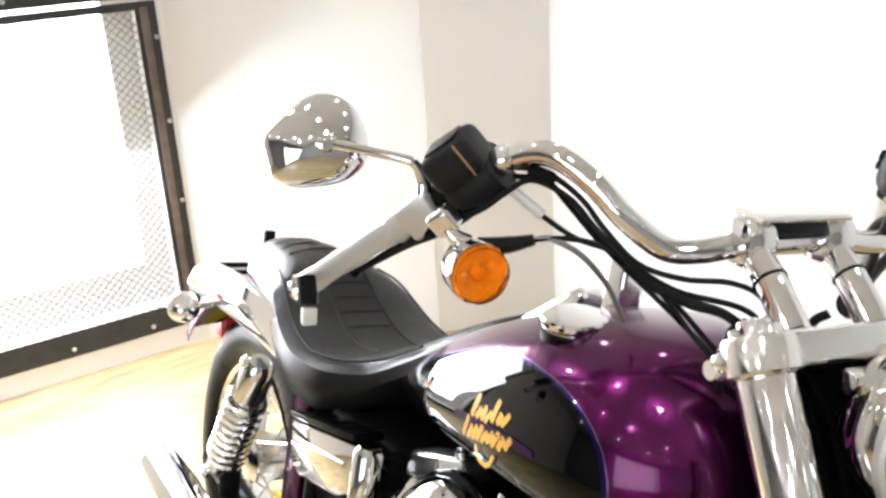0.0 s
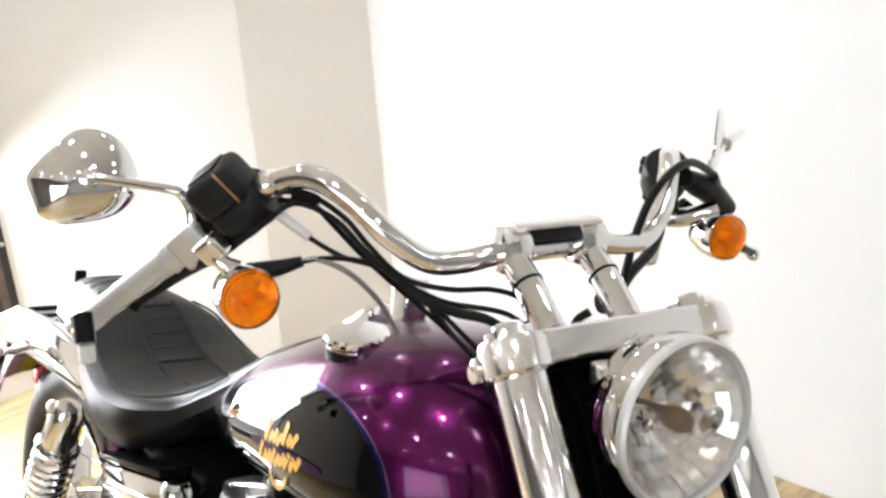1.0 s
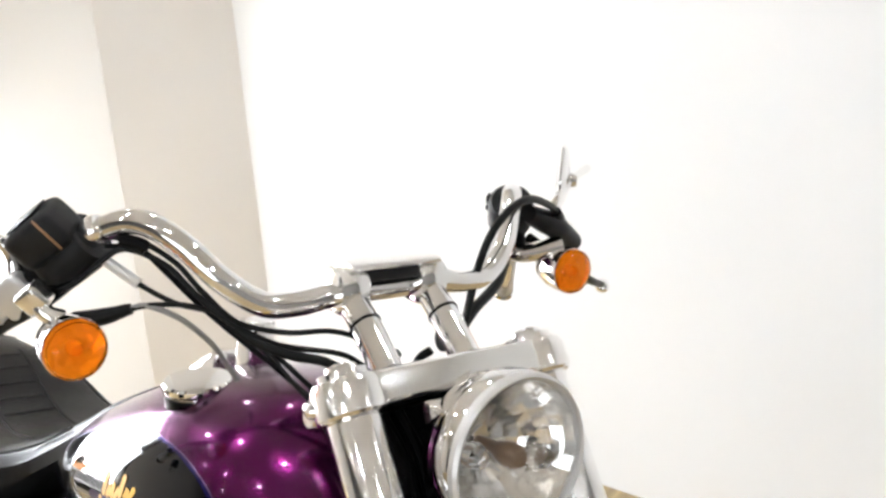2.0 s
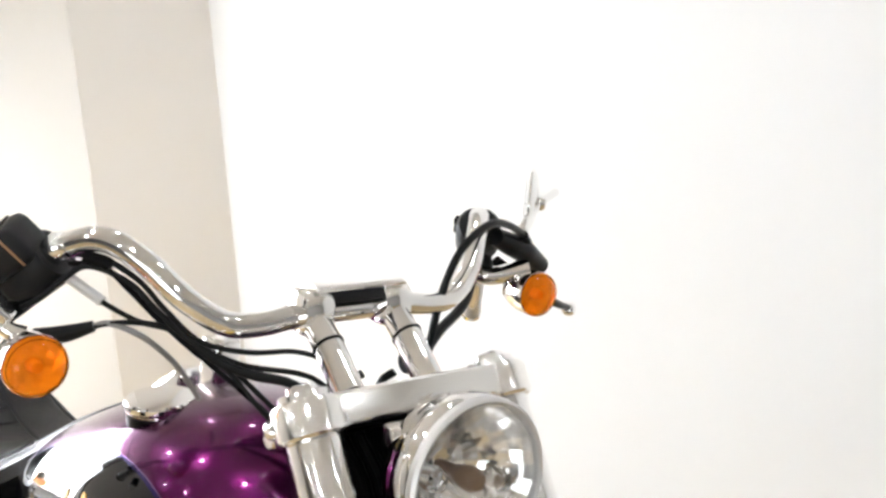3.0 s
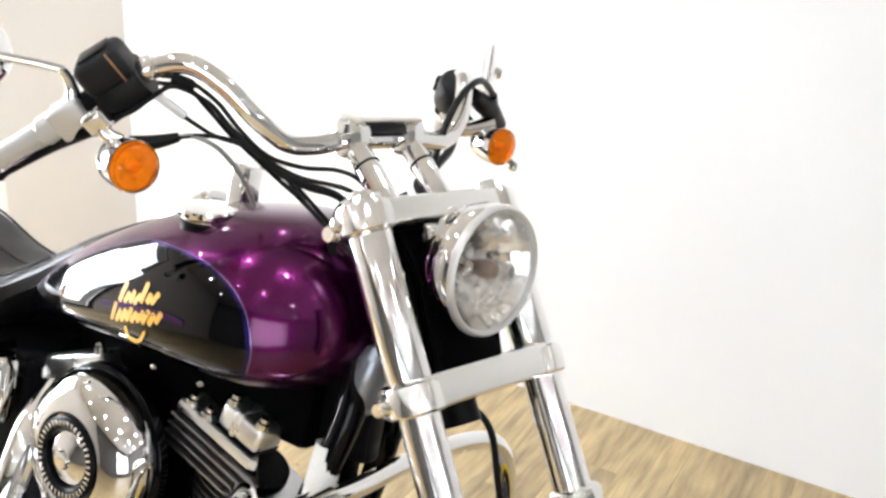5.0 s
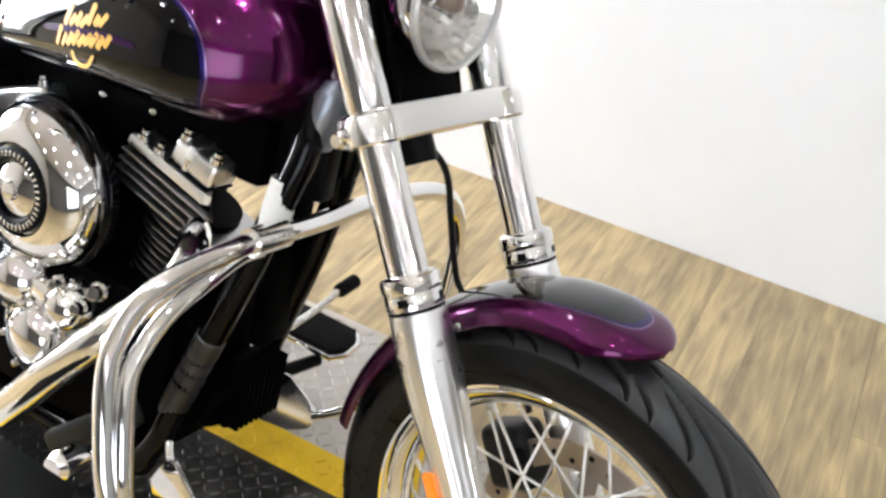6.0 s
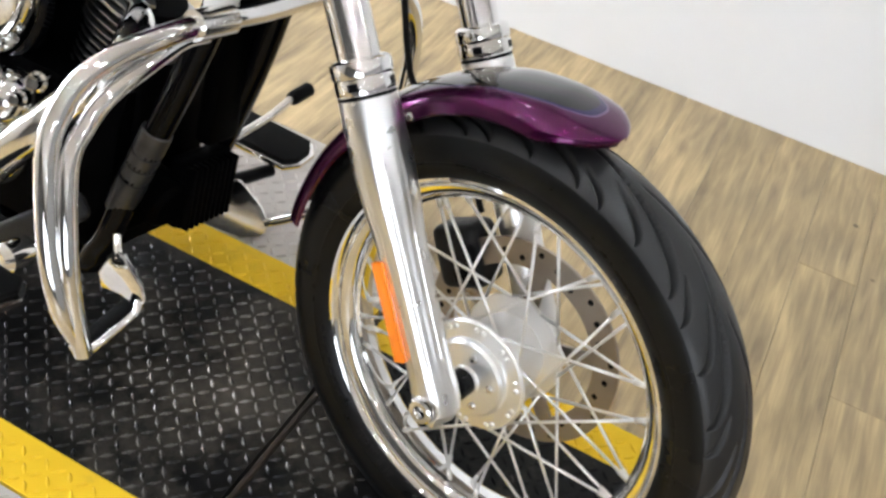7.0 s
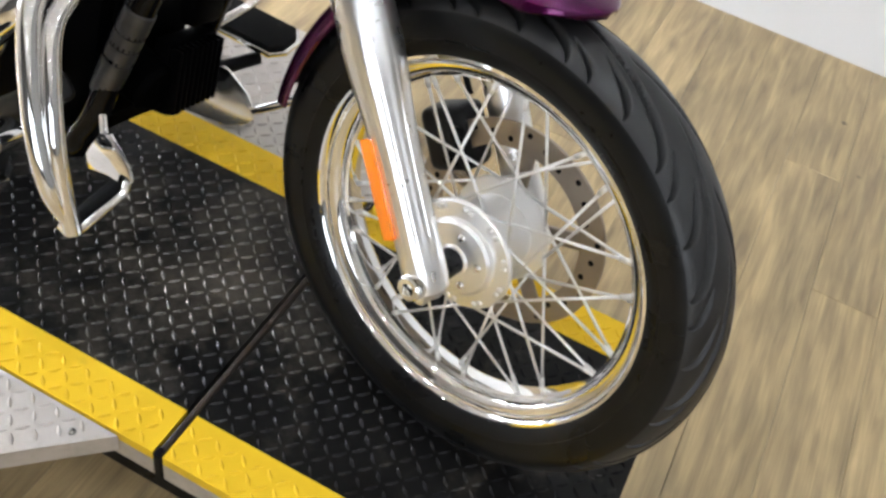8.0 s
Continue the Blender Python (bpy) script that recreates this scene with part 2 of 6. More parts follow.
def plank_material():
    m = mat("vinyl_wood_plank", (0.4, 0.3, 0.18), 0.42)
    nt = m.node_tree
    b = nt.nodes["Principled BSDF"]
    info = nt.nodes.new("ShaderNodeObjectInfo")
    tc = nt.nodes.new("ShaderNodeTexCoord")
    off = nt.nodes.new("ShaderNodeVectorMath")
    off.operation = "MULTIPLY_ADD"
    off.inputs[1].default_value = (1, 1, 1)
    comb = nt.nodes.new("ShaderNodeCombineXYZ")
    mul = nt.nodes.new("ShaderNodeMath")
    mul.operation = "MULTIPLY"
    mul.inputs[1].default_value = 37.0
    nt.links.new(info.outputs["Random"], mul.inputs[0])
    nt.links.new(mul.outputs[0], comb.inputs["X"])
    nt.links.new(mul.outputs[0], comb.inputs["Y"])
    nt.links.new(tc.outputs["Object"], off.inputs[0])
    nt.links.new(comb.outputs[0], off.inputs[2])

    def noise_at(scale, stretch, detail=6, dist=0.0):
        mp = nt.nodes.new("ShaderNodeMapping")
        mp.inputs["Scale"].default_value = stretch
        nt.links.new(off.outputs[0], mp.inputs["Vector"])
        n = nt.nodes.new("ShaderNodeTexNoise")
        n.inputs["Scale"].default_value, n.inputs["Detail"].default_value, n.inputs["Distortion"].default_value = scale, detail, dist
        nt.links.new(mp.outputs["Vector"], n.inputs["Vector"])
        return n.outputs["Fac"]

    broad = noise_at(3.0, (0.9, 2.6, 1), 8, 0.5)
    fine = noise_at(9.0, (0.55, 4.6, 1), 10, 0.5)
    grain = noise_at(60.0, (0.1, 4.0, 1), 3, 0.1)
    ramp = nt.nodes.new("ShaderNodeValToRGB")
    e = ramp.color_ramp.elements
    e[0].position, e[0].color = 0.33, (0.225, 0.17, 0.1, 1)
    e[1].position, e[1].color = 0.68, (0.63, 0.475, 0.245, 1)
    k = e.new(0.49)
    k.color = (0.41, 0.309, 0.165, 1)
    mix = nt.nodes.new("ShaderNodeMix")
    mix.inputs["Factor"].default_value = 0.5
    nt.links.new(broad, mix.inputs["A"])
    nt.links.new(fine, mix.inputs["B"])
    nt.links.new(mix.outputs["Result"], ramp.inputs["Fac"])
    # knots
    vor = nt.nodes.new("ShaderNodeTexVoronoi")
    vor.inputs["Scale"].default_value = 5.0
    nt.links.new(off.outputs[0], vor.inputs["Vector"])
    kr = nt.nodes.new("ShaderNodeMapRange")
    kr.inputs["From Min"].default_value, kr.inputs["From Max"].default_value = 0.02, 0.055
    kr.inputs["To Min"].default_value, kr.inputs["To Max"].default_value = 0.3, 1.0
    nt.links.new(vor.outputs["Distance"], kr.inputs["Value"])
    shade = nt.nodes.new("ShaderNodeMapRange")
    shade.inputs["To Min"].default_value, shade.inputs["To Max"].default_value = 0.84, 1.12
    nt.links.new(info.outputs["Random"], shade.inputs["Value"])
    m1 = nt.nodes.new("ShaderNodeMath")
    m1.operation = "MULTIPLY"
    nt.links.new(kr.outputs["Result"], m1.inputs[0])
    nt.links.new(shade.outputs["Result"], m1.inputs[1])
    gr = nt.nodes.new("ShaderNodeMapRange")
    gr.inputs["From Min"].default_value, gr.inputs["From Max"].default_value = 0.32, 0.62
    gr.inputs["To Min"].default_value, gr.inputs["To Max"].default_value = 0.86, 1.05
    nt.links.new(grain, gr.inputs["Value"])
    m2 = nt.nodes.new("ShaderNodeMath")
    m2.operation = "MULTIPLY"
    nt.links.new(m1.outputs[0], m2.inputs[0])
    nt.links.new(gr.outputs["Result"], m2.inputs[1])
    sc = nt.nodes.new("ShaderNodeVectorMath")
    sc.operation = "SCALE"
    nt.links.new(ramp.outputs["Color"], sc.inputs[0])
    nt.links.new(m2.outputs[0], sc.inputs["Scale"])
    nt.links.new(sc.outputs[0], b.inputs["Base Color"])
    bp = nt.nodes.new("ShaderNodeBump")
    bp.inputs["Strength"].default_value, bp.inputs["Distance"].default_value = 0.12, 0.002
    nt.links.new(fine, bp.inputs["Height"])
    nt.links.new(bp.outputs["Normal"], b.inputs["Normal"])
    return m


PLANK = plank_material()


def worn_plate(name, colour, worn, rough, amount, metal=0.0, dust=None):
    """Painted steel plate with scuffs where the paint is thin, and a scuffed dusty spot round the point dust."""
    m = mat(name, colour, rough, metal, spec=0.16, bump=0.15, bump_scale=300)
    nt = m.node_tree
    b = nt.nodes["Principled BSDF"]
    tc = nt.nodes.new("ShaderNodeTexCoord")
    a = nt.nodes.new("ShaderNodeTexNoise")
    a.inputs["Scale"].default_value, a.inputs["Detail"].default_value = 4.5, 12
    a.inputs["Roughness"].default_value = 0.78
    nt.links.new(tc.outputs["Object"], a.inputs["Vector"])
    r = nt.nodes.new("ShaderNodeMapRange")
    r.inputs["From Min"].default_value, r.inputs["From Max"].default_value = 0.66 - amount, 0.8
    wear = a.outputs["Fac"]
    if dust:
        geo = nt.nodes.new("ShaderNodeNewGeometry")
        far_off = nt.nodes.new("ShaderNodeVectorMath")
        far_off.operation = "DISTANCE"
        far_off.inputs[1].default_value = dust
        nt.links.new(geo.outputs["Position"], far_off.inputs[0])
        spot = nt.nodes.new("ShaderNodeMapRange")
        spot.interpolation_type = "SMOOTHSTEP"
        spot.inputs["From Min"].default_value, spot.inputs["From Max"].default_value = 0.0, 0.2
        spot.inputs["To Min"].default_value, spot.inputs["To Max"].default_value = 0.16, 0.0
        nt.links.new(far_off.outputs["Value"], spot.inputs["Value"])
        both = nt.nodes.new("ShaderNodeMath")
        both.operation = "ADD"
        nt.links.new(wear, both.inputs[0])
        nt.links.new(spot.outputs["Result"], both.inputs[1])
        wear = both.outputs[0]
    nt.links.new(wear, r.inputs["Value"])
    mx = nt.nodes.new("ShaderNodeMix")
    mx.data_type = "RGBA"
    mx.inputs["A"].default_value, mx.inputs["B"].default_value = (*colour, 1), (*worn, 1)
    nt.links.new(r.outputs["Result"], mx.inputs["Factor"])
    nt.links.new(mx.outputs["Result"], b.inputs["Base Color"])
    rr = nt.nodes.new("ShaderNodeMapRange")
    rr.inputs["From Min"].default_value, rr.inputs["From Max"].default_value = 0.3, 0.75
    rr.inputs["To Min"].default_value, rr.inputs["To Max"].default_value = rough - 0.1, rough + 0.16
    nt.links.new(a.outputs["Fac"], rr.inputs["Value"])
    nt.links.new(rr.outputs["Result"], b.inputs["Roughness"])
    return m


DUST = (-0.39, 0.02, 0.0)
DECK_BLACK = worn_plate("black_painted_tread_plate", (0.006, 0.0058, 0.0055), (0.11, 0.095, 0.075), 0.36, 0.17, dust=DUST)
# Lugs paler than the plate: worn, with their highlights in the colour.
DECK_LUG = worn_plate("worn_glinting_tread_lugs", (0.016, 0.016, 0.0165), (0.26, 0.24, 0.21), 0.24, 0.17, 0.3, dust=DUST)
DECK_YELLOW = worn_plate("yellow_painted_tread_plate", (0.74, 0.48, 0.018), (0.34, 0.23, 0.04), 0.45, 0.08)
DECK_SILVER = worn_plate("bare_aluminium_tread_plate", (0.52, 0.485, 0.45), (0.3, 0.26, 0.21), 0.46, 0.16, 0.5)

# ---------------------------------------------------------------- mesh tools


def mesh_object(name, bm, material, parent=None, label="", smooth=True, m=None):
    if m is not None:
        bmesh.ops.transform(bm, matrix=m, verts=bm.verts)
    me = bpy.data.meshes.new(name)
    if smooth:
        for f in bm.faces:
            f.smooth = True
        for e in bm.edges:
            if len(e.link_faces) == 2 and e.calc_face_angle(0) > 0.6:
                e.smooth = False
    bm.to_mesh(me)
    bm.free()
    me.materials.append(material)
    ob = new(name, me)
    if parent is not None:
        ob.parent = parent
    if label:
        ob["label"] = label
    return ob


STEER = pose(0, 0, 0.325, -8.17, 0, -13.73)   # front wheel, fork and handlebar: origin at the axle
BODY = pose(0, -0.073, 0, -14.0, 0, -3.5)      # the leaning rest of the bike: origin on the deck


def part(name, bm, material, parent, label="", m=None, smooth=True):
    return mesh_object(name, bm, material, parent, label, smooth, m)


def empty(name, place=(0, 0, 0)):
    ob = new(name)
    ob.empty_display_size = 0.05
    ob.location = place
    return ob


def spline(points, sub=6):
    """Catmull-Rom through the points."""
    p = [Vector(q) for q in points]
    p = [2 * p[0] - p[1]] + p + [2 * p[-1] - p[-2]]
    out = []
    for i in range(1, len(p) - 2):
        for k in range(sub):
            t = k / sub
            a, b, c, d = p[i - 1:i + 3]
            out.append(0.5 * (2 * b + (c - a) * t + (2 * a - 5 * b + 4 * c - d) * t * t + (3 * b - a - 3 * c + d) * t ** 3))
    return out + [p[-2]]


def tube(points, r, n=14, sub=6, bm=None, caps=True):
    """A round bar along a smooth line; r is one radius or one for each given point."""
    bm = bm or bmesh.new()
    line = spline(points, sub) if sub > 1 else [Vector(q) for q in points]
    if isinstance(r, (int, float)):
        radii = [r] * len(line)
    else:
        radii = [float(np.interp(i / (len(line) - 1) * (len(r) - 1), range(len(r)), r)) for i in range(len(line))]
    up = Vector((0.137, 0.371, 0.918))
    rings = []
    for i, q in enumerate(line):
        d = (line[min(i + 1, len(line) - 1)] - line[max(i - 1, 0)]).normalized()
        side = d.cross(up)
        if side.length < 1e-3:
            side = d.orthogonal()
        side.normalize()
        up = side.cross(d).normalized()
        rings.append([bm.verts.new(q + radii[i] * (math.cos(a) * side + math.sin(a) * up)) for a in (2 * math.pi * k / n for k in range(n))])
    for a, b in zip(rings, rings[1:]):
        for k in range(n):
            bm.faces.new((a[k], a[(k + 1) % n], b[(k + 1) % n], b[k]))
    if caps:
        bm.faces.new(rings[0][::-1])
        bm.faces.new(rings[-1])
    return bm


def axis_frame(p, q):
    p, q = Vector(p), Vector(q)
    return Matrix.Translation(p) @ (q - p).to_track_quat("Z", "Y").to_matrix().to_4x4()


def lathe(profile, p=(0, 0, 0), q=(0, 0, 1), n=40, bm=None, closed=False):
    """Turns (radius, height) pairs round the axis from p towards q."""
    bm = bm or bmesh.new()
    m = axis_frame(p, q)
    rings = []
    for r, h in profile:
        if r < 1e-6:
            rings.append([bm.verts.new(m @ Vector((0, 0, h)))])
        else:
            rings.append([bm.verts.new(m @ Vector((r * math.cos(a), r * math.sin(a), h))) for a in (2 * math.pi * k / n for k in range(n))])
    pairs = list(zip(rings, rings[1:])) + ([(rings[-1], rings[0])] if closed else [])
    for a, b in pairs:
        for k in range(n):
            k2 = (k + 1) % n
            if len(a) == 1 and len(b) == 1:
                continue
            if len(a) == 1:
                bm.faces.new((a[0], b[k2], b[k]))
            elif len(b) == 1:
                bm.faces.new((a[k], a[k2], b[0]))
            else:
                bm.faces.new((a[k], a[k2], b[k2], b[k]))
    bmesh.ops.recalc_face_normals(bm, faces=bm.faces)
    return bm


def block(x0, x1, y0, y1, z0, z1, bevel=0.0, m=None, bm=None, seg=2):
    bm = bm or bmesh.new()
    made = bmesh.ops.create_cube(bm, size=1)["verts"]
    for v in made:
        v.co = Vector((x0 + (v.co.x + 0.5) * (x1 - x0), y0 + (v.co.y + 0.5) * (y1 - y0), z0 + (v.co.z + 0.5) * (z1 - z0)))
    if bevel:
        edges = list({e for v in made for e in v.link_edges})
        out = bmesh.ops.bevel(bm, geom=edges, offset=bevel, segments=seg, profile=0.5, affect="EDGES")
        made = list({v for f in out["faces"] for v in f.verts} | {v for v in made if v.is_valid})
    if m is not None:
        bmesh.ops.transform(bm, matrix=m, verts=made)
    return bm


def prism(outline, z0, z1, m=None, bevel=0.0, bm=None):
    """A flat plate of the given outline (x, y), from z0 to z1."""
    bm = bm or bmesh.new()
    low = [bm.verts.new((x, y, z0)) for x, y in outline]
    f = bm.faces.new(low)
    top = bmesh.ops.extrude_face_region(bm, geom=[f])
    vs = [v for v in top["geom"] if isinstance(v, bmesh.types.BMVert)]
    for v in vs:
        v.co.z = z1
    made = low + vs
    faces = list({g for v in made for g in v.link_faces})
    bmesh.ops.recalc_face_normals(bm, faces=faces)
    if bevel:
        edges = [e for e in {e for v in made for e in v.link_edges} if abs(e.verts[0].co.z - e.verts[1].co.z) < 1e-6]
        out = bmesh.ops.bevel(bm, geom=edges, offset=bevel, segments=2, profile=0.5, affect="EDGES")
        made = [v for v in bm.verts]
    if m is not None:
        bmesh.ops.transform(bm, matrix=m, verts=made)
    return bm


def loft(rings, bm=None, cap=True, loop=True):
    bm = bm or bmesh.new()
    vs = [[bm.verts.new(q) for q in ring] for ring in rings]
    n = len(vs[0])
    for a, b in zip(vs, vs[1:]):
        for k in range(n if loop else n - 1):
            bm.faces.new((a[k], a[(k + 1) % n], b[(k + 1) % n], b[k]))
    if cap and loop:
        bm.faces.new(vs[0][::-1])
        bm.faces.new(vs[-1])
    bmesh.ops.recalc_face_normals(bm, faces=bm.faces)
    return bm


def bolt(p, q, r=0.007, h=0.006, dome=False):
    prof = [(0, 0), (r * 1.3, 0), (r * 1.3, h * 0.25), (r, h * 0.3), (r, h * 0.85), (r * 0.85, h), (0, h)] if not dome else \
        [(0, 0), (r, 0), (r, h * 0.3), (r * 0.75, h * 0.8), (r * 0.3, h), (0, h * 1.02)]
    return lathe(prof, p, q, n=12)

# ---------------------------------------------------------------- room
X_BACK, X_FRONT, Y_WALL, Y_NEAR = -3.55, 4.2, 1.85, -5.6
ALCOVE_X = -2.75


def slab(name, boxes, material, label, category):
    bm = bmesh.new()
    for b in boxes:
        block(*b, bm=bm)
    return tagged(mesh_object(name, bm, material, smooth=False), label, category, kind="structure")


floor = slab("floor", [(X_BACK - 0.2, X_FRONT + 0.2, Y_NEAR - 0.2, Y_WALL + 0.2, FLOOR_Z - 0.12, FLOOR_Z - 0.006)], BLACK_MATT,
             "light brown wood-look vinyl plank floor of a showroom", "floor")
slab("ceiling", [(X_BACK - 0.2, X_FRONT + 0.2, Y_NEAR - 0.2, Y_WALL + 0.2, CEILING_Z, CEILING_Z + 0.1)], CEIL, "plain cream showroom ceiling", "ceiling")
slab("wall_side", [(ALCOVE_X, X_FRONT + 0.2, Y_WALL, Y_WALL + 0.2, FLOOR_Z - 0.1, CEILING_Z)], WALL, "smooth white painted showroom wall", "wall")
# boxed-in corner: two canted walls meeting in an upright edge
EDGE = (-2.94, 1.395)
tagged(mesh_object("wall_corner_rear", prism([(X_BACK - 0.15, 0.66), (X_BACK, 0.66), EDGE, (X_BACK - 0.15, EDGE[1])], FLOOR_Z - 0.1, CEILING_Z), SHADED_WALL, smooth=False), "white painted canted wall beside the window", "wall", kind="structure")
tagged(mesh_object("wall_corner_side", prism([(EDGE[0] - 0.1, EDGE[1] + 0.01), (EDGE[0] + 0.001, EDGE[1] + 0.001), (ALCOVE_X, Y_WALL), (ALCOVE_X, Y_WALL + 0.2), (EDGE[0] - 0.1, Y_WALL + 0.2)], FLOOR_Z - 0.1, CEILING_Z), WARM_LIT_WALL, smooth=False),
       "white painted canted wall in the room corner, tinted for warm light", "wall", kind="structure")
# rear wall with a wide barred window
WY0, WY1, WZ0, WZ1 = -0.85, 0.575, -0.075, 2.2
slab("wall_rear", [(X_BACK - 0.2, X_BACK - 0.002, WY1, Y_WALL + 0.008, FLOOR_Z - 0.1, CEILING_Z), (X_BACK - 0.2, X_BACK, Y_NEAR, WY0, FLOOR_Z - 0.1, CEILING_Z),
                   (X_BACK - 0.2, X_BACK, WY0, WY1, FLOOR_Z - 0.1, WZ0), (X_BACK - 0.2, X_BACK, WY0, WY1, WZ1, CEILING_Z)], WARM_LIT_WALL,
     "white painted rear wall with a meshed window, tinted for warm light", "wall")
slab("wall_front", [(X_FRONT, X_FRONT + 0.2, Y_NEAR, Y_WALL, FLOOR_Z - 0.1, CEILING_Z)], DIM_WALL, "plain grey painted wall", "wall")
# near wall, unseen, with a wide window added for fill light
NX0, NX1, NZ0, NZ1 = 0.6, 3.6, 0.2, 2.3
slab("wall_near", [(X_BACK - 0.2, NX0, Y_NEAR - 0.2, Y_NEAR, FLOOR_Z - 0.1, CEILING_Z), (NX1, X_FRONT + 0.2, Y_NEAR - 0.2, Y_NEAR, FLOOR_Z - 0.1, CEILING_Z),
                   (NX0, NX1, Y_NEAR - 0.2, Y_NEAR, FLOOR_Z - 0.1, NZ0), (NX0, NX1, Y_NEAR - 0.2, Y_NEAR, NZ1, CEILING_Z)], DARK_WALL,
     "unseen dark grey painted wall with an added window", "wall")
slab("backdrop", [(-4.6, -4.5, -3.5, 2.2, -1.0, 3.5)], DAY, "blank bright daylight outside the windows", "sky")

# glowing sheet behind the added window
slab("near_fill_backdrop", [(-1.5, 5.5, Y_NEAR - 1.3, Y_NEAR - 1.2, -1.0, 3.5)], FILL_GLOW, "blank pale glow outside the added window", "sky")

# rear window: white frame with glass, deep in the wall, and a black mesh guard bolted over it
window = empty("window_1", (X_BACK, (WY0 + WY1) / 2, WZ0))
tagged(window, "white framed window behind a black expanded-metal guard", "window", kind="structure")
window_matrix = Matrix.Translation(-window.location)


def wpart(name, bm, material, parent=window, label="", smooth=False):
    return part(name, bm, material, parent, label, window_matrix, smooth)


GY1, GZ0, GZ1 = 0.47, 0.09, 2.0
bm = bmesh.new()
block(X_BACK - 0.16, X_BACK - 0.1, GY1, WY1, WZ0, WZ1, 0.004, bm=bm)
block(X_BACK - 0.16, X_BACK - 0.1, WY0, GY1, WZ0, GZ0, 0.004, bm=bm)
block(X_BACK - 0.16, X_BACK - 0.1, WY0, GY1, GZ1, WZ1, 0.004, bm=bm)
block(X_BACK - 0.16, X_BACK - 0.1, WY0, WY0 + 0.1, GZ0, GZ1, 0.004, bm=bm)
wpart("window_frame", bm, PVC, label="white plastic window frame")
pane = wpart("pane", block(X_BACK - 0.135, X_BACK - 0.129, WY0 + 0.1, GY1, GZ0, GZ1), GLASS)
pane.visible_shadow = False

guard = empty("window_guard", (X_BACK, 0, WZ0))
tagged(guard, "scraped black steel window guard with expanded metal mesh", "window guard")
guard_matrix = Matrix.Translation(-guard.location)
PANELS = [(-0.17, 1.11), (1.125, 2.3)]
FY1 = 0.638
for z0, z1 in PANELS:
    for name, b in (("frame_bar", (FY1 - 0.078, FY1, z0, z1)), ("frame_bar", (WY0 - 0.05, WY0 + 0.005, z0, z1)),
                    ("frame_bar", (WY0 + 0.005, FY1 - 0.078, z0, z0 + 0.1)), ("frame_bar", (WY0 + 0.005, FY1 - 0.078, z1 - 0.03, z1))):
        part(name, block(X_BACK, X_BACK + 0.008, b[0], b[1], b[2], b[3], 0.0015), FRAME_BLACK, guard, m=guard_matrix, smooth=False)
    # bare inner angle where the mesh is welded on
    part("weld_strip", block(X_BACK + 0.008, X_BACK + 0.014, FY1 - 0.062, FY1 - 0.032, z0 + 0.06, z1 - 0.02, 0.002), RUST, guard, "scraped bare steel weld strip",
         m=guard_matrix)
    zb = z0 + 0.2
    while zb < z1:
        part("bolt", bolt((X_BACK + 0.008, FY1 - 0.012, zb), (X_BACK + 1, FY1 - 0.012, zb), 0.009, 0.006, True), ZINC, guard, m=guard_matrix)
        zb += 0.316
    for k in range(5):
        yb = 0.43 - 0.31 * k
        part("bolt", bolt((X_BACK + 0.008, yb, z0 + 0.03), (X_BACK + 1, yb, z0 + 0.03), 0.009, 0.006, True), ZINC, guard, m=guard_matrix)
# diamond mesh: thin strands, short way upright
bm = bmesh.new()
DY, DZ, SW = 0.034, 0.0155, 0.0008


def strand(bm, y0, z0, y1, z1, x):
    d = Vector((0, y1 - y0, z1 - z0))
    s = Vector((0, -d.z, d.y)).normalized() * SW
    a, b = Vector((x, y0, z0)), Vector((x, y1, z1))
    f, g = Vector((0.0022, 0, 0)), Vector((0, 0, 0))
    v = [bm.verts.new(c) for c in (a + s, a - s, b - s, b + s, a + s + f, a - s + f, b - s + f, b + s + f)]
    for q in ((4, 5, 6, 7), (0, 3, 2, 1), (0, 1, 5, 4), (3, 7, 6, 2)):
        bm.faces.new([v[i] for i in q])


for z0, z1 in ((-0.1, 1.09),):
    rows = int((z1 - z0) / DZ)
    for i in range(rows):
        for k in range(36):
            y = FY1 - 0.07 - k * DY - (DY / 2 if i % 2 else 0)
            z = z0 + i * DZ
            strand(bm, y, z, y - DY / 2, z + DZ, X_BACK + 0.002)
            strand(bm, y, z, y + DY / 2, z + DZ, X_BACK + 0.002)
mesh_part = part("expanded_mesh", bm, FRAME_BLACK, guard, "thin black diamond mesh", m=guard_matrix, smooth=False)
mesh_part["kind"] = "stuff"
post = mesh_object("timber_post", block(X_BACK - 0.62, X_BACK - 0.5, -0.35, -0.03, -0.6, 0.62, 0.01), ORANGE_WOOD)
tagged(post, "orange stained timber board standing outside the window", "timber")

# added window, unseen, that brightens chrome and wheel
window2 = empty("window_2", ((NX0 + NX1) / 2, Y_NEAR, NZ0))
tagged(window2, "unseen added window with white frame", "window", kind="structure")
w2m = Matrix.Translation(-window2.location)
for a, b in ((NX0, NX0 + 0.07), (NX1 - 0.07, NX1), ((NX0 + NX1) / 2 - 0.035, (NX0 + NX1) / 2 + 0.035)):
    part("window_frame", block(a, b, Y_NEAR - 0.15, Y_NEAR - 0.08, NZ0 + 0.07, NZ1 - 0.07, 0.004), PVC, window2, m=w2m, smooth=False)
for a, b in ((NZ0, NZ0 + 0.07), (NZ1 - 0.07, NZ1)):
    part("window_frame", block(NX0, NX1, Y_NEAR - 0.15, Y_NEAR - 0.08, a, b, 0.004), PVC, window2, m=w2m, smooth=False)

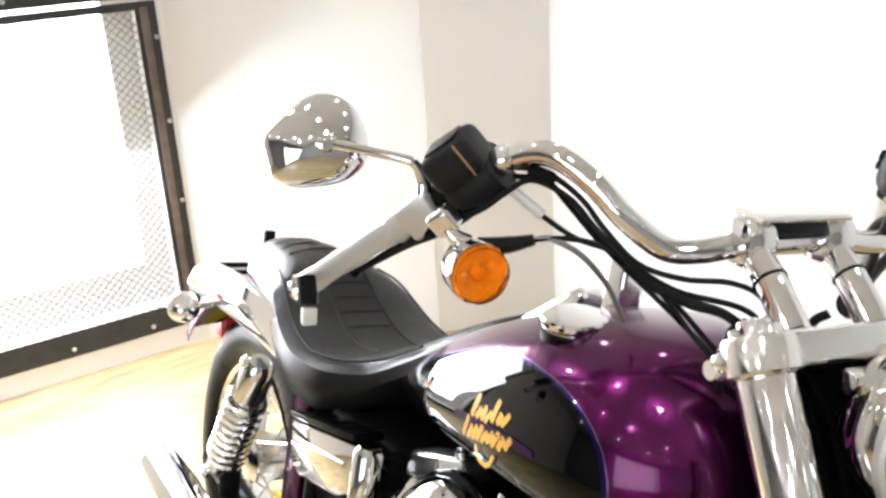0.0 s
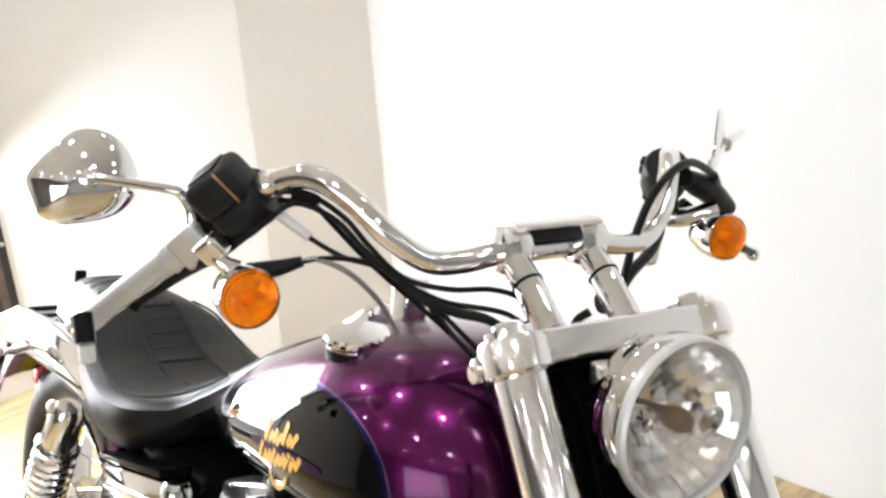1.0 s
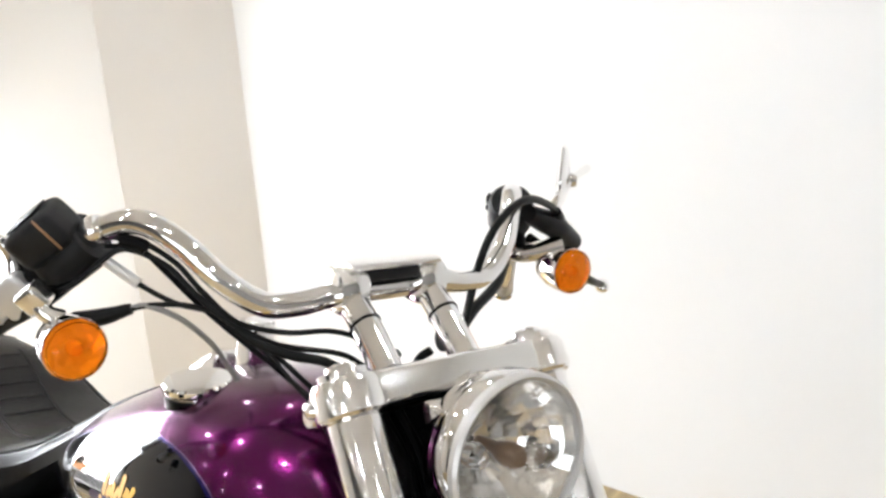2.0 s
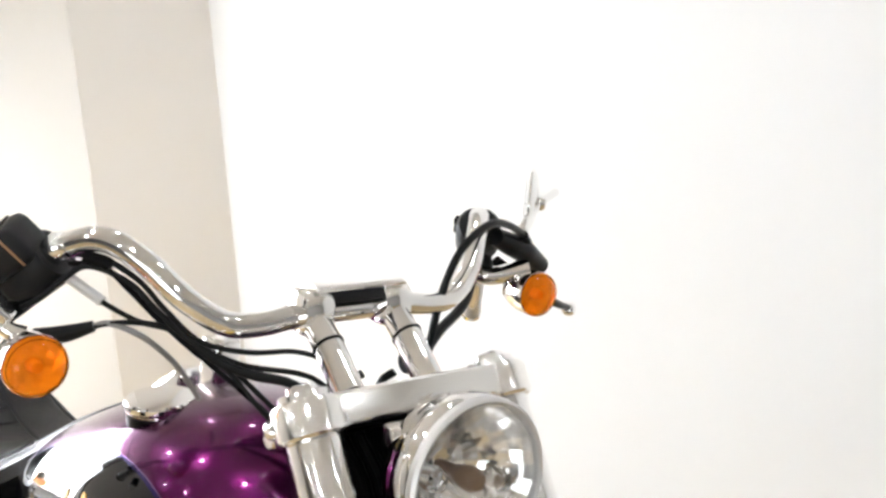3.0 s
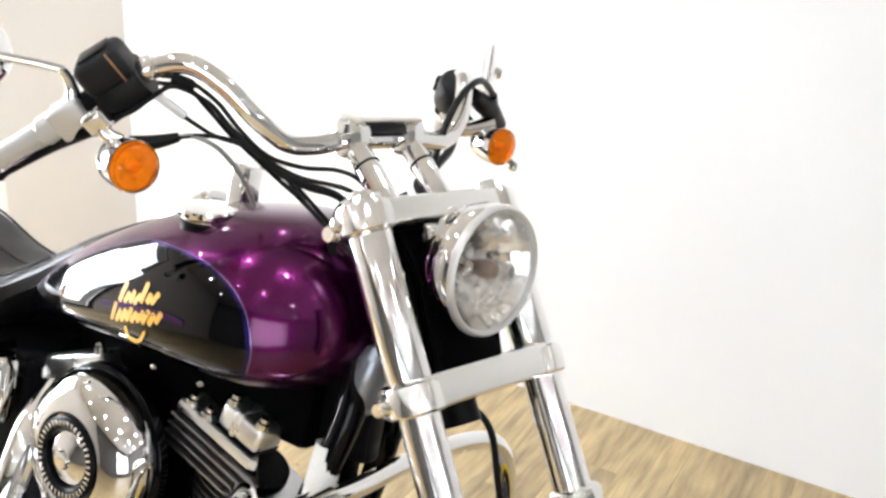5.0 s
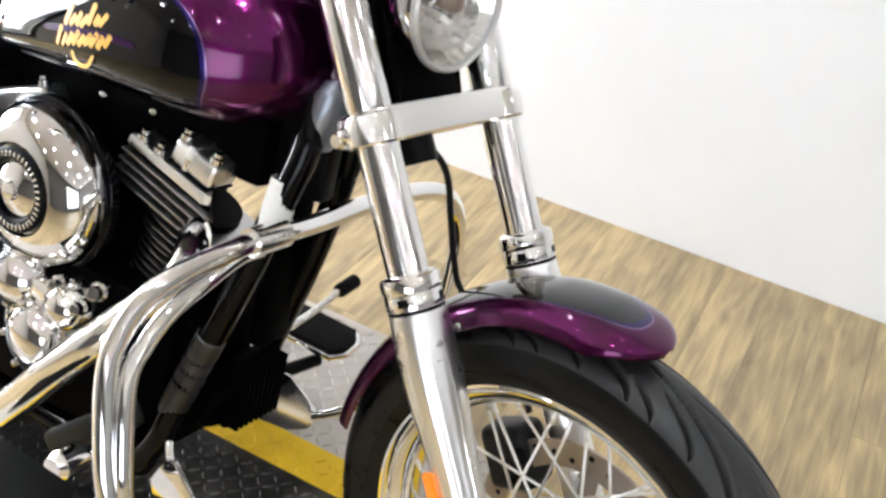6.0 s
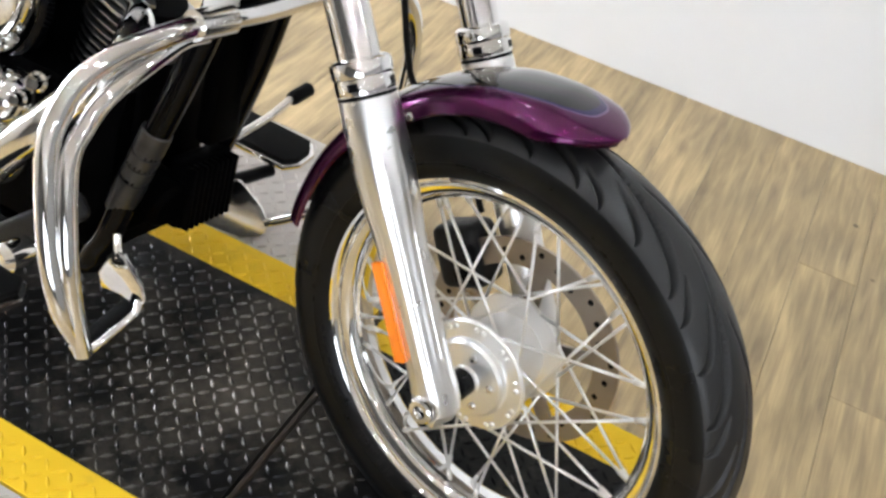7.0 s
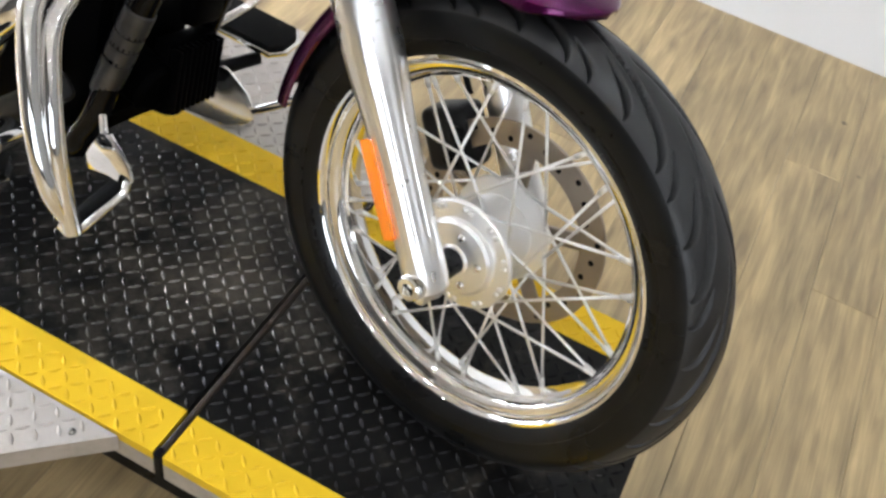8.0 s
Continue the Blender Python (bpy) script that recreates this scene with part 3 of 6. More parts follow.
# ceiling spot lamps
first_lamp = None
for lx, ly in LAMP_SPOTS:
    at = Matrix.Translation((lx, ly, CEILING_Z))
    if first_lamp is None:
        lamp = empty("ceiling_lamp", (0, 0, 0))
        tagged(lamp, "small round white ceiling spot lamp, lit", "lamp", "ceiling spot lamps")
        part("housing", lathe([(0.0, 0), (0.075, 0), (0.075, -0.1), (0.068, -0.12), (0.06, -0.12), (0.06, -0.04), (0, -0.04)], n=24), LAMP_WHITE, lamp)
        part("bulb", lathe([(0.0, -0.045), (0.045, -0.05), (0.05, -0.06), (0.04, -0.075), (0, -0.085)], n=20), LAMP_GLOW, lamp)
        lamp.matrix_world = at
        first_lamp = lamp
    else:
        copy_thing(first_lamp, at)

# ---------------------------------------------------------------- lift
lift = empty("motorcycle_lift", (0, 0, FLOOR_Z))
tagged(lift, "low motorcycle lift, black tread plate, yellow stripes, bare aluminium wings", "motorcycle lift")
LM = Matrix.Translation((0, 0, -FLOOR_Z))
DX0, DX1, JOINT = -1.95, 0.315, -0.28
YN0, YN1, YF0, YF1 = -0.326, -0.247, 0.197, 0.279


def lpart(name, bm, material, label="", smooth=False, parent=lift):
    return part(name, bm, material, parent, label, LM, smooth)


# Black filler strip below the joint: the slot's shade as colour.
lpart("hinge_gap_filler", block(JOINT - 0.012, JOINT + 0.012, YN0 + 0.002, YF1 - 0.002, -0.03, -0.021), BLACK)
for x0, x1 in ((DX0, JOINT - 0.0085), (JOINT + 0.0085, DX1)):
    lpart("deck_plate", block(x0, x1, YN1, YF0, -0.02, 0.0), DECK_BLACK, "black painted tread plate")
    lpart("edge_stripe", block(x0, x1, YN0, YN1, -0.02, 0.0), DECK_YELLOW, "yellow painted edge stripe")
    lpart("edge_stripe", block(x0, x1, YF0, YF1, -0.02, 0.0), DECK_YELLOW, "yellow painted edge stripe")
    lpart("side_skirt", block(x0, x1, YN0, YN0 + 0.006, -0.06, -0.02), DECK_SILVER)
    lpart("side_skirt", block(x0, x1, YF1 - 0.006, YF1, -0.06, -0.02), DECK_SILVER)
lpart("end_skirt", block(DX1 - 0.006, DX1, YN0 + 0.006, YF1 - 0.006, -0.06, -0.02), BLACK)
lpart("hinge_rod", tube([(JOINT + 0.001, YN0 - 0.002, -0.0045), (JOINT + 0.001, YF1, -0.0045)], 0.0058, 10, 1), DARK_RUST, "rusty hinge rod between the deck plates", True)
lpart("hinge_end", block(JOINT - 0.006, JOINT + 0.006, YN0 - 0.003, YN0 + 0.012, -0.05, 0.002, 0.002), BLACK)
# wings: outline corners cut off at the front
for name, s, ye in (("side_wing", -1, YN0), ("side_wing", 1, YF1)):
    w = 0.36
    if s < 0:
        out = [(DX0, ye - 0.003), (-0.345, ye - 0.003), (-0.46, ye - 0.11), (-0.75, ye - w), (DX0, ye - w)]
    else:
        out = [(DX0, ye + 0.003), (-0.09, ye + 0.003), (-0.2, ye + 0.11), (-0.45, ye + w), (DX0, ye + w)]
    lpart(name, prism(out, -0.042, -0.004), DECK_SILVER, "bare aluminium tread plate side wing")
    lpart("wing_bolt", bolt((-0.40, s * (abs(ye) + 0.03), -0.004), (-0.40, s * (abs(ye) + 0.03), 1), 0.006, 0.003, True), STEEL)
# scissor frame under the deck
for y in (-0.2, 0.15):
    lpart("lift_arm", block(-1.8, -0.1, y, y + 0.05, FLOOR_Z + 0.08, -0.03, 0.004), BLACK)
lpart("lift_base", block(-1.9, 0.1, -0.26, 0.22, FLOOR_Z, FLOOR_Z + 0.05, 0.004), BLACK)


def lugs(x0, x1, y0, y1, z, inside=None):
    """Raised tread lugs, alternately at right angles."""
    bm = bmesh.new()
    p = 0.0215
    L, W, Hh = 0.0115, 0.0033, 0.003
    for i in range(int((x1 - x0) / p) + 1):
        for k in range(int((y1 - y0) / p) + 1):
            cx, cy = x0 + (i + 0.5) * p, y0 + (k + 0.5) * p
            if cx + 0.008 > x1 or cy + 0.008 > y1:
                continue
            if inside and not inside(cx, cy):
                continue
            a = radians(45 if (i + k) % 2 else -45)
            c, s_ = math.cos(a), math.sin(a)

            def put(u, v, h):
                return bm.verts.new((cx + u * c - v * s_, cy + u * s_ + v * c, z + h))
            tips = [put(-L, 0, 0), put(0, -W, 0), put(L, 0, 0), put(0, W, 0), put(-L * 0.45, 0, Hh), put(L * 0.45, 0, Hh)]
            for q in ((0, 1, 4), (4, 1, 5), (1, 2, 5), (5, 2, 3), (4, 5, 3), (0, 4, 3)):
                bm.faces.new([tips[j] for j in q])
    return bm


for bm, mt, lab in ((lugs(-1.9, JOINT - 0.008, YN1, YF0, 0.0), DECK_LUG, "black raised tread lugs"), (lugs(JOINT + 0.008, DX1, YN1, YF0, 0.0), DECK_LUG, "black raised tread lugs"),
                    (lugs(-1.4, JOINT - 0.008, YN0, YN1, 0.0), DECK_YELLOW, "yellow raised tread lugs"), (lugs(JOINT + 0.008, DX1, YN0, YN1, 0.0), DECK_YELLOW, "yellow raised tread lugs"),
                    (lugs(-1.6, JOINT - 0.008, YF0, YF1, 0.0), DECK_YELLOW, "yellow raised tread lugs"), (lugs(JOINT + 0.008, DX1, YF0, YF1, 0.0), DECK_YELLOW, "yellow raised tread lugs"),
                    (lugs(-1.2, -0.35, YN0 - 0.35, YN0 - 0.005, -0.004, lambda x, y: (x + 0.345) < 1.15 * (y - YN0) - 0.01 or x < -0.7), DECK_SILVER, "bare aluminium tread lugs"),
                    (lugs(-1.4, -0.09, YF1 + 0.005, YF1 + 0.35, -0.004, lambda x, y: (x + 0.09) < -1.0 * (y - YF1) - 0.012), DECK_SILVER, "bare aluminium tread lugs")):
    ob = lpart("tread_relief", bm, mt, lab)
    ob["kind"] = "stuff"

# ---------------------------------------------------------------- motorcycle
bike = empty("motorcycle", (0, 0, 0))
tagged(bike, "purple and black chromed cruiser motorcycle leaning on its side stand", "motorcycle")


def sp(name, bm, material, parent=bike, label="", smooth=True):
    return part(name, bm, material, parent, label, STEER, smooth)


def bp(name, bm, material, parent=bike, label="", smooth=True):
    return part(name, bm, material, parent, label, BODY, smooth)


RAKE = math.atan(0.66)
FD = Vector((-math.sin(RAKE), 0, math.cos(RAKE)))   # up along the fork
FN = Vector((math.cos(RAKE), 0, math.sin(RAKE)))    # forward, square to the fork
FORK_Y = {-1: -0.118, 1: 0.108}   # near and far fork leg


def fk(s, y=0.0, n=0.0):
    """A point s along the fork from the axle, y to the left, n forward of the fork's line."""
    return FD * s + Vector((0, y, 0)) + FN * n


# ---- front wheel
RIM_PROFILE = [(0.2555, -0.0375), (0.2545, -0.0405), (0.2505, -0.0405), (0.2465, -0.037), (0.244, -0.031), (0.239, -0.0285), (0.2345, -0.0275), (0.231, -0.024),
               (0.2275, -0.019), (0.2265, -0.0145), (0.2225, -0.012), (0.221, 0.0)]
RIM_PROFILE = RIM_PROFILE + [(r, -y) for r, y in RIM_PROFILE[-2::-1]] + [(0.243, 0.034), (0.236, 0.0), (0.243, -0.034)]
wheel = sp("front_wheel", lathe(RIM_PROFILE, (0, 0, 0), (0, 1, 0), 128, closed=True), CHROME, label="chrome laced wheel with a black tyre")


def tyre_mesh(profile, grooves, around=1800, across=190):
    """A tyre about the y axis from (radius, y) pairs, with sickle-shaped tread grooves cut in."""
    pts = np.array([(q.x, q.y) for q in spline([(r, y, 0) for r, y in profile], 12)])
    run = np.concatenate([[0], np.cumsum(np.hypot(*np.diff(pts, axis=0).T))])
    s = np.linspace(0, run[-1], across)
    r, y = np.interp(s, run, pts[:, 0]), np.interp(s, run, pts[:, 1])
    mid = run[-1] / 2
    w = s - mid
    th = np.linspace(0, 2 * np.pi, around, endpoint=False)
    T, Wd = np.meshgrid(th, w, indexing="ij")
    depth = np.zeros_like(T)
    if grooves:
        count = 13
        step = 2 * np.pi / count
        for side in (-1, 1):
            for lo, hi, shift, half, span in ((0.0, 0.058, 0.0, 0.0046, 1.2), (0.022, 0.058, 0.42, 0.0036, 0.42), (0.03, 0.06, 0.78, 0.0032, 0.3)):
                q = side * Wd
                f = np.clip((q - lo) / (hi - lo), 0, 1)
                centre = step * (shift + (0.5 if side > 0 else 0.0) + span * (1 - f) ** 1.9)
                off = (T - centre + step / 2) % step - step / 2
                lean = 0.32 * step * span * 1.9 * (1 - f) ** 0.9 / (hi - lo)
                wide = half * (0.3 + 0.9 * np.sin(np.pi * np.clip(f, 0.03, 0.97))) * np.sqrt(1 + lean * lean)
                ends = np.clip((q - lo) / 0.0015, 0, 1) * np.clip((hi - q) / 0.0015, 0, 1)
                cut = np.clip((wide - np.abs(off) * 0.32) / (0.0014 * np.sqrt(1 + lean * lean)), 0, 1) * ends
                depth = np.maximum(depth, 0.012 * cut * cut * (3 - 2 * cut))
    R = r[None, :] - depth * np.clip((r[None, :] - 0.28) / 0.02, 0, 1)
    X, Y, Z = R * np.cos(T), np.broadcast_to(y[None, :], R.shape), R * np.sin(T)
    verts = np.stack([X, Y, Z], -1).reshape(-1, 3)
    i = np.arange(around)[:, None] * across
    k = np.arange(across - 1)[None, :]
    j = (np.arange(around)[:, None] + 1) % around * across
    faces = np.stack([i + k, i + k + 1, j + k + 1, j + k], -1).reshape(-1, 4)
    me = bpy.data.meshes.new("tyre")
    me.from_pydata(verts.tolist(), [], faces.tolist())
    me.shade_smooth()
    me.materials.append(RUBBER)
    me.materials.append(TREAD)
    tread = np.tile(np.minimum(r[:-1], r[1:]) > 0.308, around).astype(np.int32)
    me.polygons.foreach_set("material_index", tread)
    return me


half = [(0.246, -0.033), (0.257, -0.0425), (0.270, -0.0495), (0.284, -0.053), (0.299, -0.0535), (0.314, -0.048), (0.326, -0.0355), (0.3345, -0.018)]
tyre_me = tyre_mesh(half + [(0.337, 0.0)] + [(r, -y) for r, y in half[::-1]], True)
tyre = new("tyre", tyre_me)
tyre.parent = wheel
tyre.matrix_world = STEER
tyre["label"] = "black rubber tyre with curved tread grooves"
# raised rings on the side walls
for y in (-0.0502, 0.0502):
    sp("sidewall_ring", lathe([(0.2735, y - 0.0012), (0.2765, y - 0.0016), (0.2765, y + 0.001), (0.2735, y + 0.001)], (0, 0, 0), (0, 1, 0), 96, closed=True), RUBBER, wheel)
# hub with two drilled flanges
hub_prof = [(0.0, -0.066), (0.019, -0.066), (0.021, -0.064), (0.021, -0.062), (0.049, -0.06), (0.053, -0.056), (0.054, -0.05), (0.074, -0.0485), (0.0765, -0.046), (0.0765, -0.0425), (0.07, -0.041), (0.056, -0.036), (0.052, -0.022),
            (0.05, 0.0), (0.052, 0.022), (0.052, 0.036), (0.068, 0.041), (0.0745, 0.0425), (0.0745, 0.047), (0.066, 0.05), (0.03, 0.056), (0.0, 0.066)]
hub = sp("hub", lathe(hub_prof, (0, 0, 0), (0, 1, 0), 48), HUB, wheel, "cast aluminium hub")
for k in range(5):
    a = 2 * math.pi * k / 5 + 0.3
    p = Vector((0.036 * math.cos(a), -0.061, 0.036 * math.sin(a)))
    sp("hub_bolt", bolt(p, p + Vector((0, -1, 0)), 0.0042, 0.004), CHROME, wheel)


def spoke_mesh(side, turn):
    a0, y0 = 0.0, side * (0.0455)
    p = Vector((0.068 * math.cos(a0), y0, 0.068 * math.sin(a0)))
    b = radians(62) * turn
    q = Vector((0.2255 * math.cos(b), side * 0.009, 0.2255 * math.sin(b)))
    bm = tube([p, q], 0.0021, 8, 1)
    d = (q - p).normalized()
    tube([q - d * 0.018, q - d * 0.002], [0.0034, 0.0036], 8, 1, bm)
    lathe([(0, -0.003), (0.0036, -0.002), (0.0036, 0.003), (0, 0.004)], p + Vector((0, side * 0.003, 0)), p + Vector((0, side, 0)), 8, bm)
    me = bpy.data.meshes.new("spoke")
    for f in bm.faces:
        f.smooth = True
    bm.to_mesh(me)
    bm.free()
    me.materials.append(SPOKE)
    return me


for side, turn, shift in ((-1, 1, 0), (-1, -1, 9), (1, 1, 4.5), (1, -1, 13.5)):
    me = spoke_mesh(side, turn)
    for k in range(10):
        ob = new("spoke", me)
        ob.parent = wheel
        ob.matrix_world = STEER @ pose(0, 0, 0, 0, 36 * k + shift + 6, 0)
# brake disc on the far side, drilled and slotted
bm = bmesh.new()
lathe([(0.112, 0.0575), (0.148, 0.0575), (0.1485, 0.0585), (0.1485, 0.0615), (0.148, 0.0625), (0.112, 0.0625)], (0, 0, 0), (0, 1, 0), 96, bm, closed=True)
disc = sp("brake_disc", bm, DISC, wheel, "drilled steel brake disc")
bm = bmesh.new()
for k in range(5):
    a = 2 * math.pi * k / 5 + 0.4
    m = pose(0, 0, 0, 0, -math.degrees(a), 0)
    block(0.045, 0.118, 0.058, 0.063, -0.012, 0.012, 0.004, m, bm)
lathe([(0.03, 0.055), (0.056, 0.055), (0.056, 0.064), (0.03, 0.064)], (0, 0, 0), (0, 1, 0), 40, bm, closed=True)
sp("disc_carrier", bm, DISC, wheel, "steel brake disc carrier")
# Black discs on the steel paint the holes' dark depth.
hole = lathe([(0, -0.0004), (0.0042, -0.0004), (0.0042, 0.0), (0, 0.0)], (0, 0.0574, 0), (0, 1, 0), 10)
hole_me = bpy.data.meshes.new("dark_hole_disc")
hole.to_mesh(hole_me)
hole.free()
hole_me.materials.append(BLACK)
for k in range(30):
    a = 2 * math.pi * k / 30
    r = 0.124 + 0.007 * (k % 3)
    ob = new("dark_hole_disc", hole_me)
    ob.parent = wheel
    ob.matrix_world = STEER @ Matrix.Translation((r * math.cos(a), 0, r * math.sin(a)))
# axle
axle = sp("front_axle", lathe([(0, -0.143), (0.0085, -0.143), (0.0105, -0.14), (0.0105, 0.14), (0, 0.14)], (0, 0, 0), (0, 1, 0), 24), CHROME)
sp("spacer", lathe([(0.0, -0.098), (0.017, -0.098), (0.018, -0.094), (0.018, -0.066), (0, -0.066)], (0, 0, 0), (0, 1, 0), 28), BLACK_GLOSS, label="black axle spacer")
sp("axle_nut", lathe([(0.0075, -0.14), (0.0075, -0.1525), (0.0085, -0.154), (0.0145, -0.154), (0.017, -0.152), (0.018, -0.147), (0.018, -0.138)], (0, 0, 0), (0, 1, 0), 32), CHROME, label="chrome axle end with a hollow socket")
# Black plug puts the socket's shade into colour.
sp("socket_shade_plug", lathe([(0, -0.146), (0.0078, -0.146), (0.0078, -0.138), (0, -0.138)], (0, 0, 0), (0, 1, 0), 6), BLACK, axle, "black plug for the shaded hexagon socket", False)

# ---- fork
def flute(bm, side):
    """Shallow flutes along the outer face of a slider."""
    for v in bm.verts:
        s_ = v.co.dot(FD)
        off = v.co - fk(s_, FORK_Y[side])
        r = off.length
        if 0.025 < s_ < 0.3 and r > 0.02:
            a = math.atan2(off.y * side, off.dot(FN))
            if 0.15 < a < 3.0:
                v.co -= off.normalized() * 0.0011 * (0.5 - 0.5 * math.cos(a * 16)) * min(1.0, (s_ - 0.025) / 0.02, (0.3 - s_) / 0.04)
    return bm


for side in (-1, 1):
    y = FORK_Y[side]
    slider = sp("fork_slider", flute(lathe([(0, -0.024), (0.016, -0.024), (0.026, -0.014), (0.0285, 0.0), (0.0285, 0.02), (0.0275, 0.045), (0.027, 0.06), (0.027, 0.1), (0.0275, 0.14), (0.0285, 0.18), (0.030, 0.21), (0.034, 0.255),
                                      (0.0352, 0.285), (0.0345, 0.347), (0.0335, 0.365), (0.0333, 0.3675), (0.0328, 0.369), (0.0328, 0.375), (0.03, 0.3755), (0, 0.3755)],
                                     fk(0, y), fk(1, y), 128), side), CAST, label="polished aluminium fork slider")
    sp("fork_collar", lathe([(0.029, 0.3745), (0.0338, 0.3755), (0.0342, 0.379), (0.0342, 0.389), (0.0334, 0.3905), (0.0334, 0.393), (0.0345, 0.394), (0.0352, 0.397), (0.0352, 0.406), (0.0342, 0.41), (0.03, 0.413), (0.0255, 0.414), (0.02, 0.414)],
                            fk(0, y), fk(1, y), 48), CHROME, slider, "chrome collar ring at the slider's top")
    sp("dust_ring", lathe([(0.0325, 0.3692), (0.0333, 0.3705), (0.0333, 0.3735), (0.0325, 0.3748)], fk(0, y), fk(1, y), 40, closed=True), BLACK, slider, "black seal ring")
    for k in range(4):
        a = radians(90 * k + 20)
        out = math.cos(a) * FN + math.sin(a) * Vector((0, 1, 0))
        m = Matrix.Translation(fk(0.384, y) + 0.0338 * out) @ Matrix((out, FD.cross(out), FD)).transposed().to_4x4()
        sp("collar_block", block(-0.002, 0.0008, -0.006, 0.006, -0.0045, 0.0045, 0.0005, m), BLACK, slider, "small black block on the chrome collar")
    sp("fork_tube", lathe([(0.0245, 0.405), (0.0245, 0.815), (0, 0.815)], fk(0, y), fk(1, y), 48), POLISHED, label="chrome fork tube")
    # reflector on the outside of the slider, towards the rear
    yo = FORK_Y[side] + side * 0.0265
    c0 = fk(0.06, yo, -0.017)
    m = Matrix.Translation(c0) @ Matrix((FN, Vector((0, side, 0)), FD)).transposed().to_4x4()
    sp("reflector", block(-0.0085, 0.0085, -0.004, 0.005, 0.0, 0.125, 0.002, m), REFLECTOR, slider, "long orange side reflector")
    # axle clamp
    sp("axle_clamp", block(-0.02, 0.02, y - 0.024, y + 0.024, -0.026, 0.012, 0.008), CAST, slider)
    # upper tube cover below the top clamp
    sp("fork_cover", lathe([(0.0262, 0.60), (0.0268, 0.602), (0.0268, 0.78), (0.0262, 0.782)], fk(0, y), fk(1, y), 48, closed=True), POLISHED)


def clamp_bar(s0, s1, half_y, deep, back):
    """A fork clamp: a bar between two rounded ends, seen from the front as a smooth arched face."""
    bm = bmesh.new()
    rings = []
    n = 28
    for i in range(n + 1):
        u = abs(2 * i / n - 1)
        y = -0.009 + half_y * (2 * i / n - 1)
        end = max(0.0, 1 - max(0, (u - 0.86) / 0.14) ** 2) ** 0.5
        f = (deep * (0.93 + 0.07 * math.cos(u * math.pi * 0.85))) * (0.35 + 0.65 * end)
        bk = back * (0.35 + 0.65 * end)
        hgt = (s1 - s0) / 2 * (0.6 + 0.4 * end)
        mid = (s0 + s1) / 2
        ring = []
        for k in range(16):
            a = 2 * math.pi * k / 16
            ca, sa = math.cos(a), math.sin(a)
            pn = (f if ca > 0 else bk) * math.copysign(abs(ca) ** 0.3, ca)
            ring.append(fk(mid + hgt * math.copysign(abs(sa) ** 0.33, sa), y, pn))
        rings.append(ring)
    return loft(rings, bm)


top_clamp = sp("top_clamp", clamp_bar(0.774, 0.809, 0.129, 0.032, 0.05), SATIN, label="polished top fork clamp")
low_clamp = sp("lower_clamp", clamp_bar(0.56, 0.602, 0.129, 0.032, 0.05), SATIN, label="polished lower fork clamp")
for side in (-1, 1):
    y = FORK_Y[side]
    sp("fork_cap", lathe([(0.023, 0.804), (0.023, 0.811), (0.02, 0.815), (0.016, 0.816), (0.015, 0.821), (0.011, 0.823), (0, 0.8235)], fk(0, y), fk(1, y), 36), CHROME, top_clamp, "chrome fork cap bolt")
    for s, cl in ((0.792, top_clamp), (0.58, low_clamp)):
        sp("clamp_end", lathe([(0.026, -0.02), (0.032, -0.02), (0.0345, -0.017), (0.0345, 0.009), (0.032, 0.0145), (0.026, 0.0165)], fk(s, y), fk(s + 1, y), 40, closed=True), SATIN, cl)
        p = fk(s - 0.002, y + side * 0.032, -0.014)
        sp("pinch_bolt", bolt(p, p + Vector((0, side, 0)), 0.009, 0.006, True), CHROME, cl)
        big = s > 0.7
        p = fk(s - 0.004, y + side * (0.005 if big else -0.003), -0.05)
        sp("clamp_boss", lathe([(0, -0.016), (0.009, -0.016), (0.0115, -0.012), (0.0115, 0.01), (0.009, 0.014), (0, 0.014)] if big else [(0, -0.015), (0.011, -0.012), (0.011, 0.014), (0.008, 0.018), (0, 0.018)], p, p + Vector((0, side, 0)), 24), SATIN, cl)
# steering stem between the clamps, and its nut
sp("steering_stem", lathe([(0, 0.53), (0.026, 0.53), (0.026, 0.795), (0.02, 0.8), (0, 0.801)], fk(0, 0, -0.055), fk(1, 0, -0.055), 32), BLACK)
sp("stem_nut", lathe([(0, 0.8), (0.018, 0.8), (0.019, 0.804), (0.019, 0.812), (0.014, 0.818), (0, 0.819)], fk(0, 0, -0.055), fk(1, 0, -0.055), 24), CHROME)

# ---- headlight
HC, HD = Vector((-0.333, -0.001, 0.616)), Vector((1, 0, 0.09)).normalized()
head = sp("headlight", lathe([(0.071, 0.0), (0.0775, 0.0), (0.08, -0.006), (0.08, -0.02), (0.0785, -0.024), (0.077, -0.028), (0.0765, -0.032), (0.073, -0.045), (0.063, -0.06), (0.05, -0.075), (0.03, -0.088),
                              (0.0, -0.094)], HC, HC + HD, 64), CHROME, label="round chrome headlight with a clear faceted lens")
sp("trim_ring", lathe([(0.0725, 0.002), (0.073, 0.007), (0.076, 0.009), (0.079, 0.006), (0.08, 0.0), (0.0725, 0.0)], HC, HC + HD, 64, closed=True), SILVER, head, "pale metal trim ring")
sp("lens", lathe([(0.0735, 0.004), (0.062, 0.0105), (0.04, 0.0135), (0.018, 0.015), (0, 0.0152), (0, 0.0137), (0.018, 0.0135), (0.04, 0.012), (0.062, 0.009), (0.0735, 0.0025)], HC, HC + HD, 64, closed=True), GLASS, head, "clear glass lens").visible_shadow = False


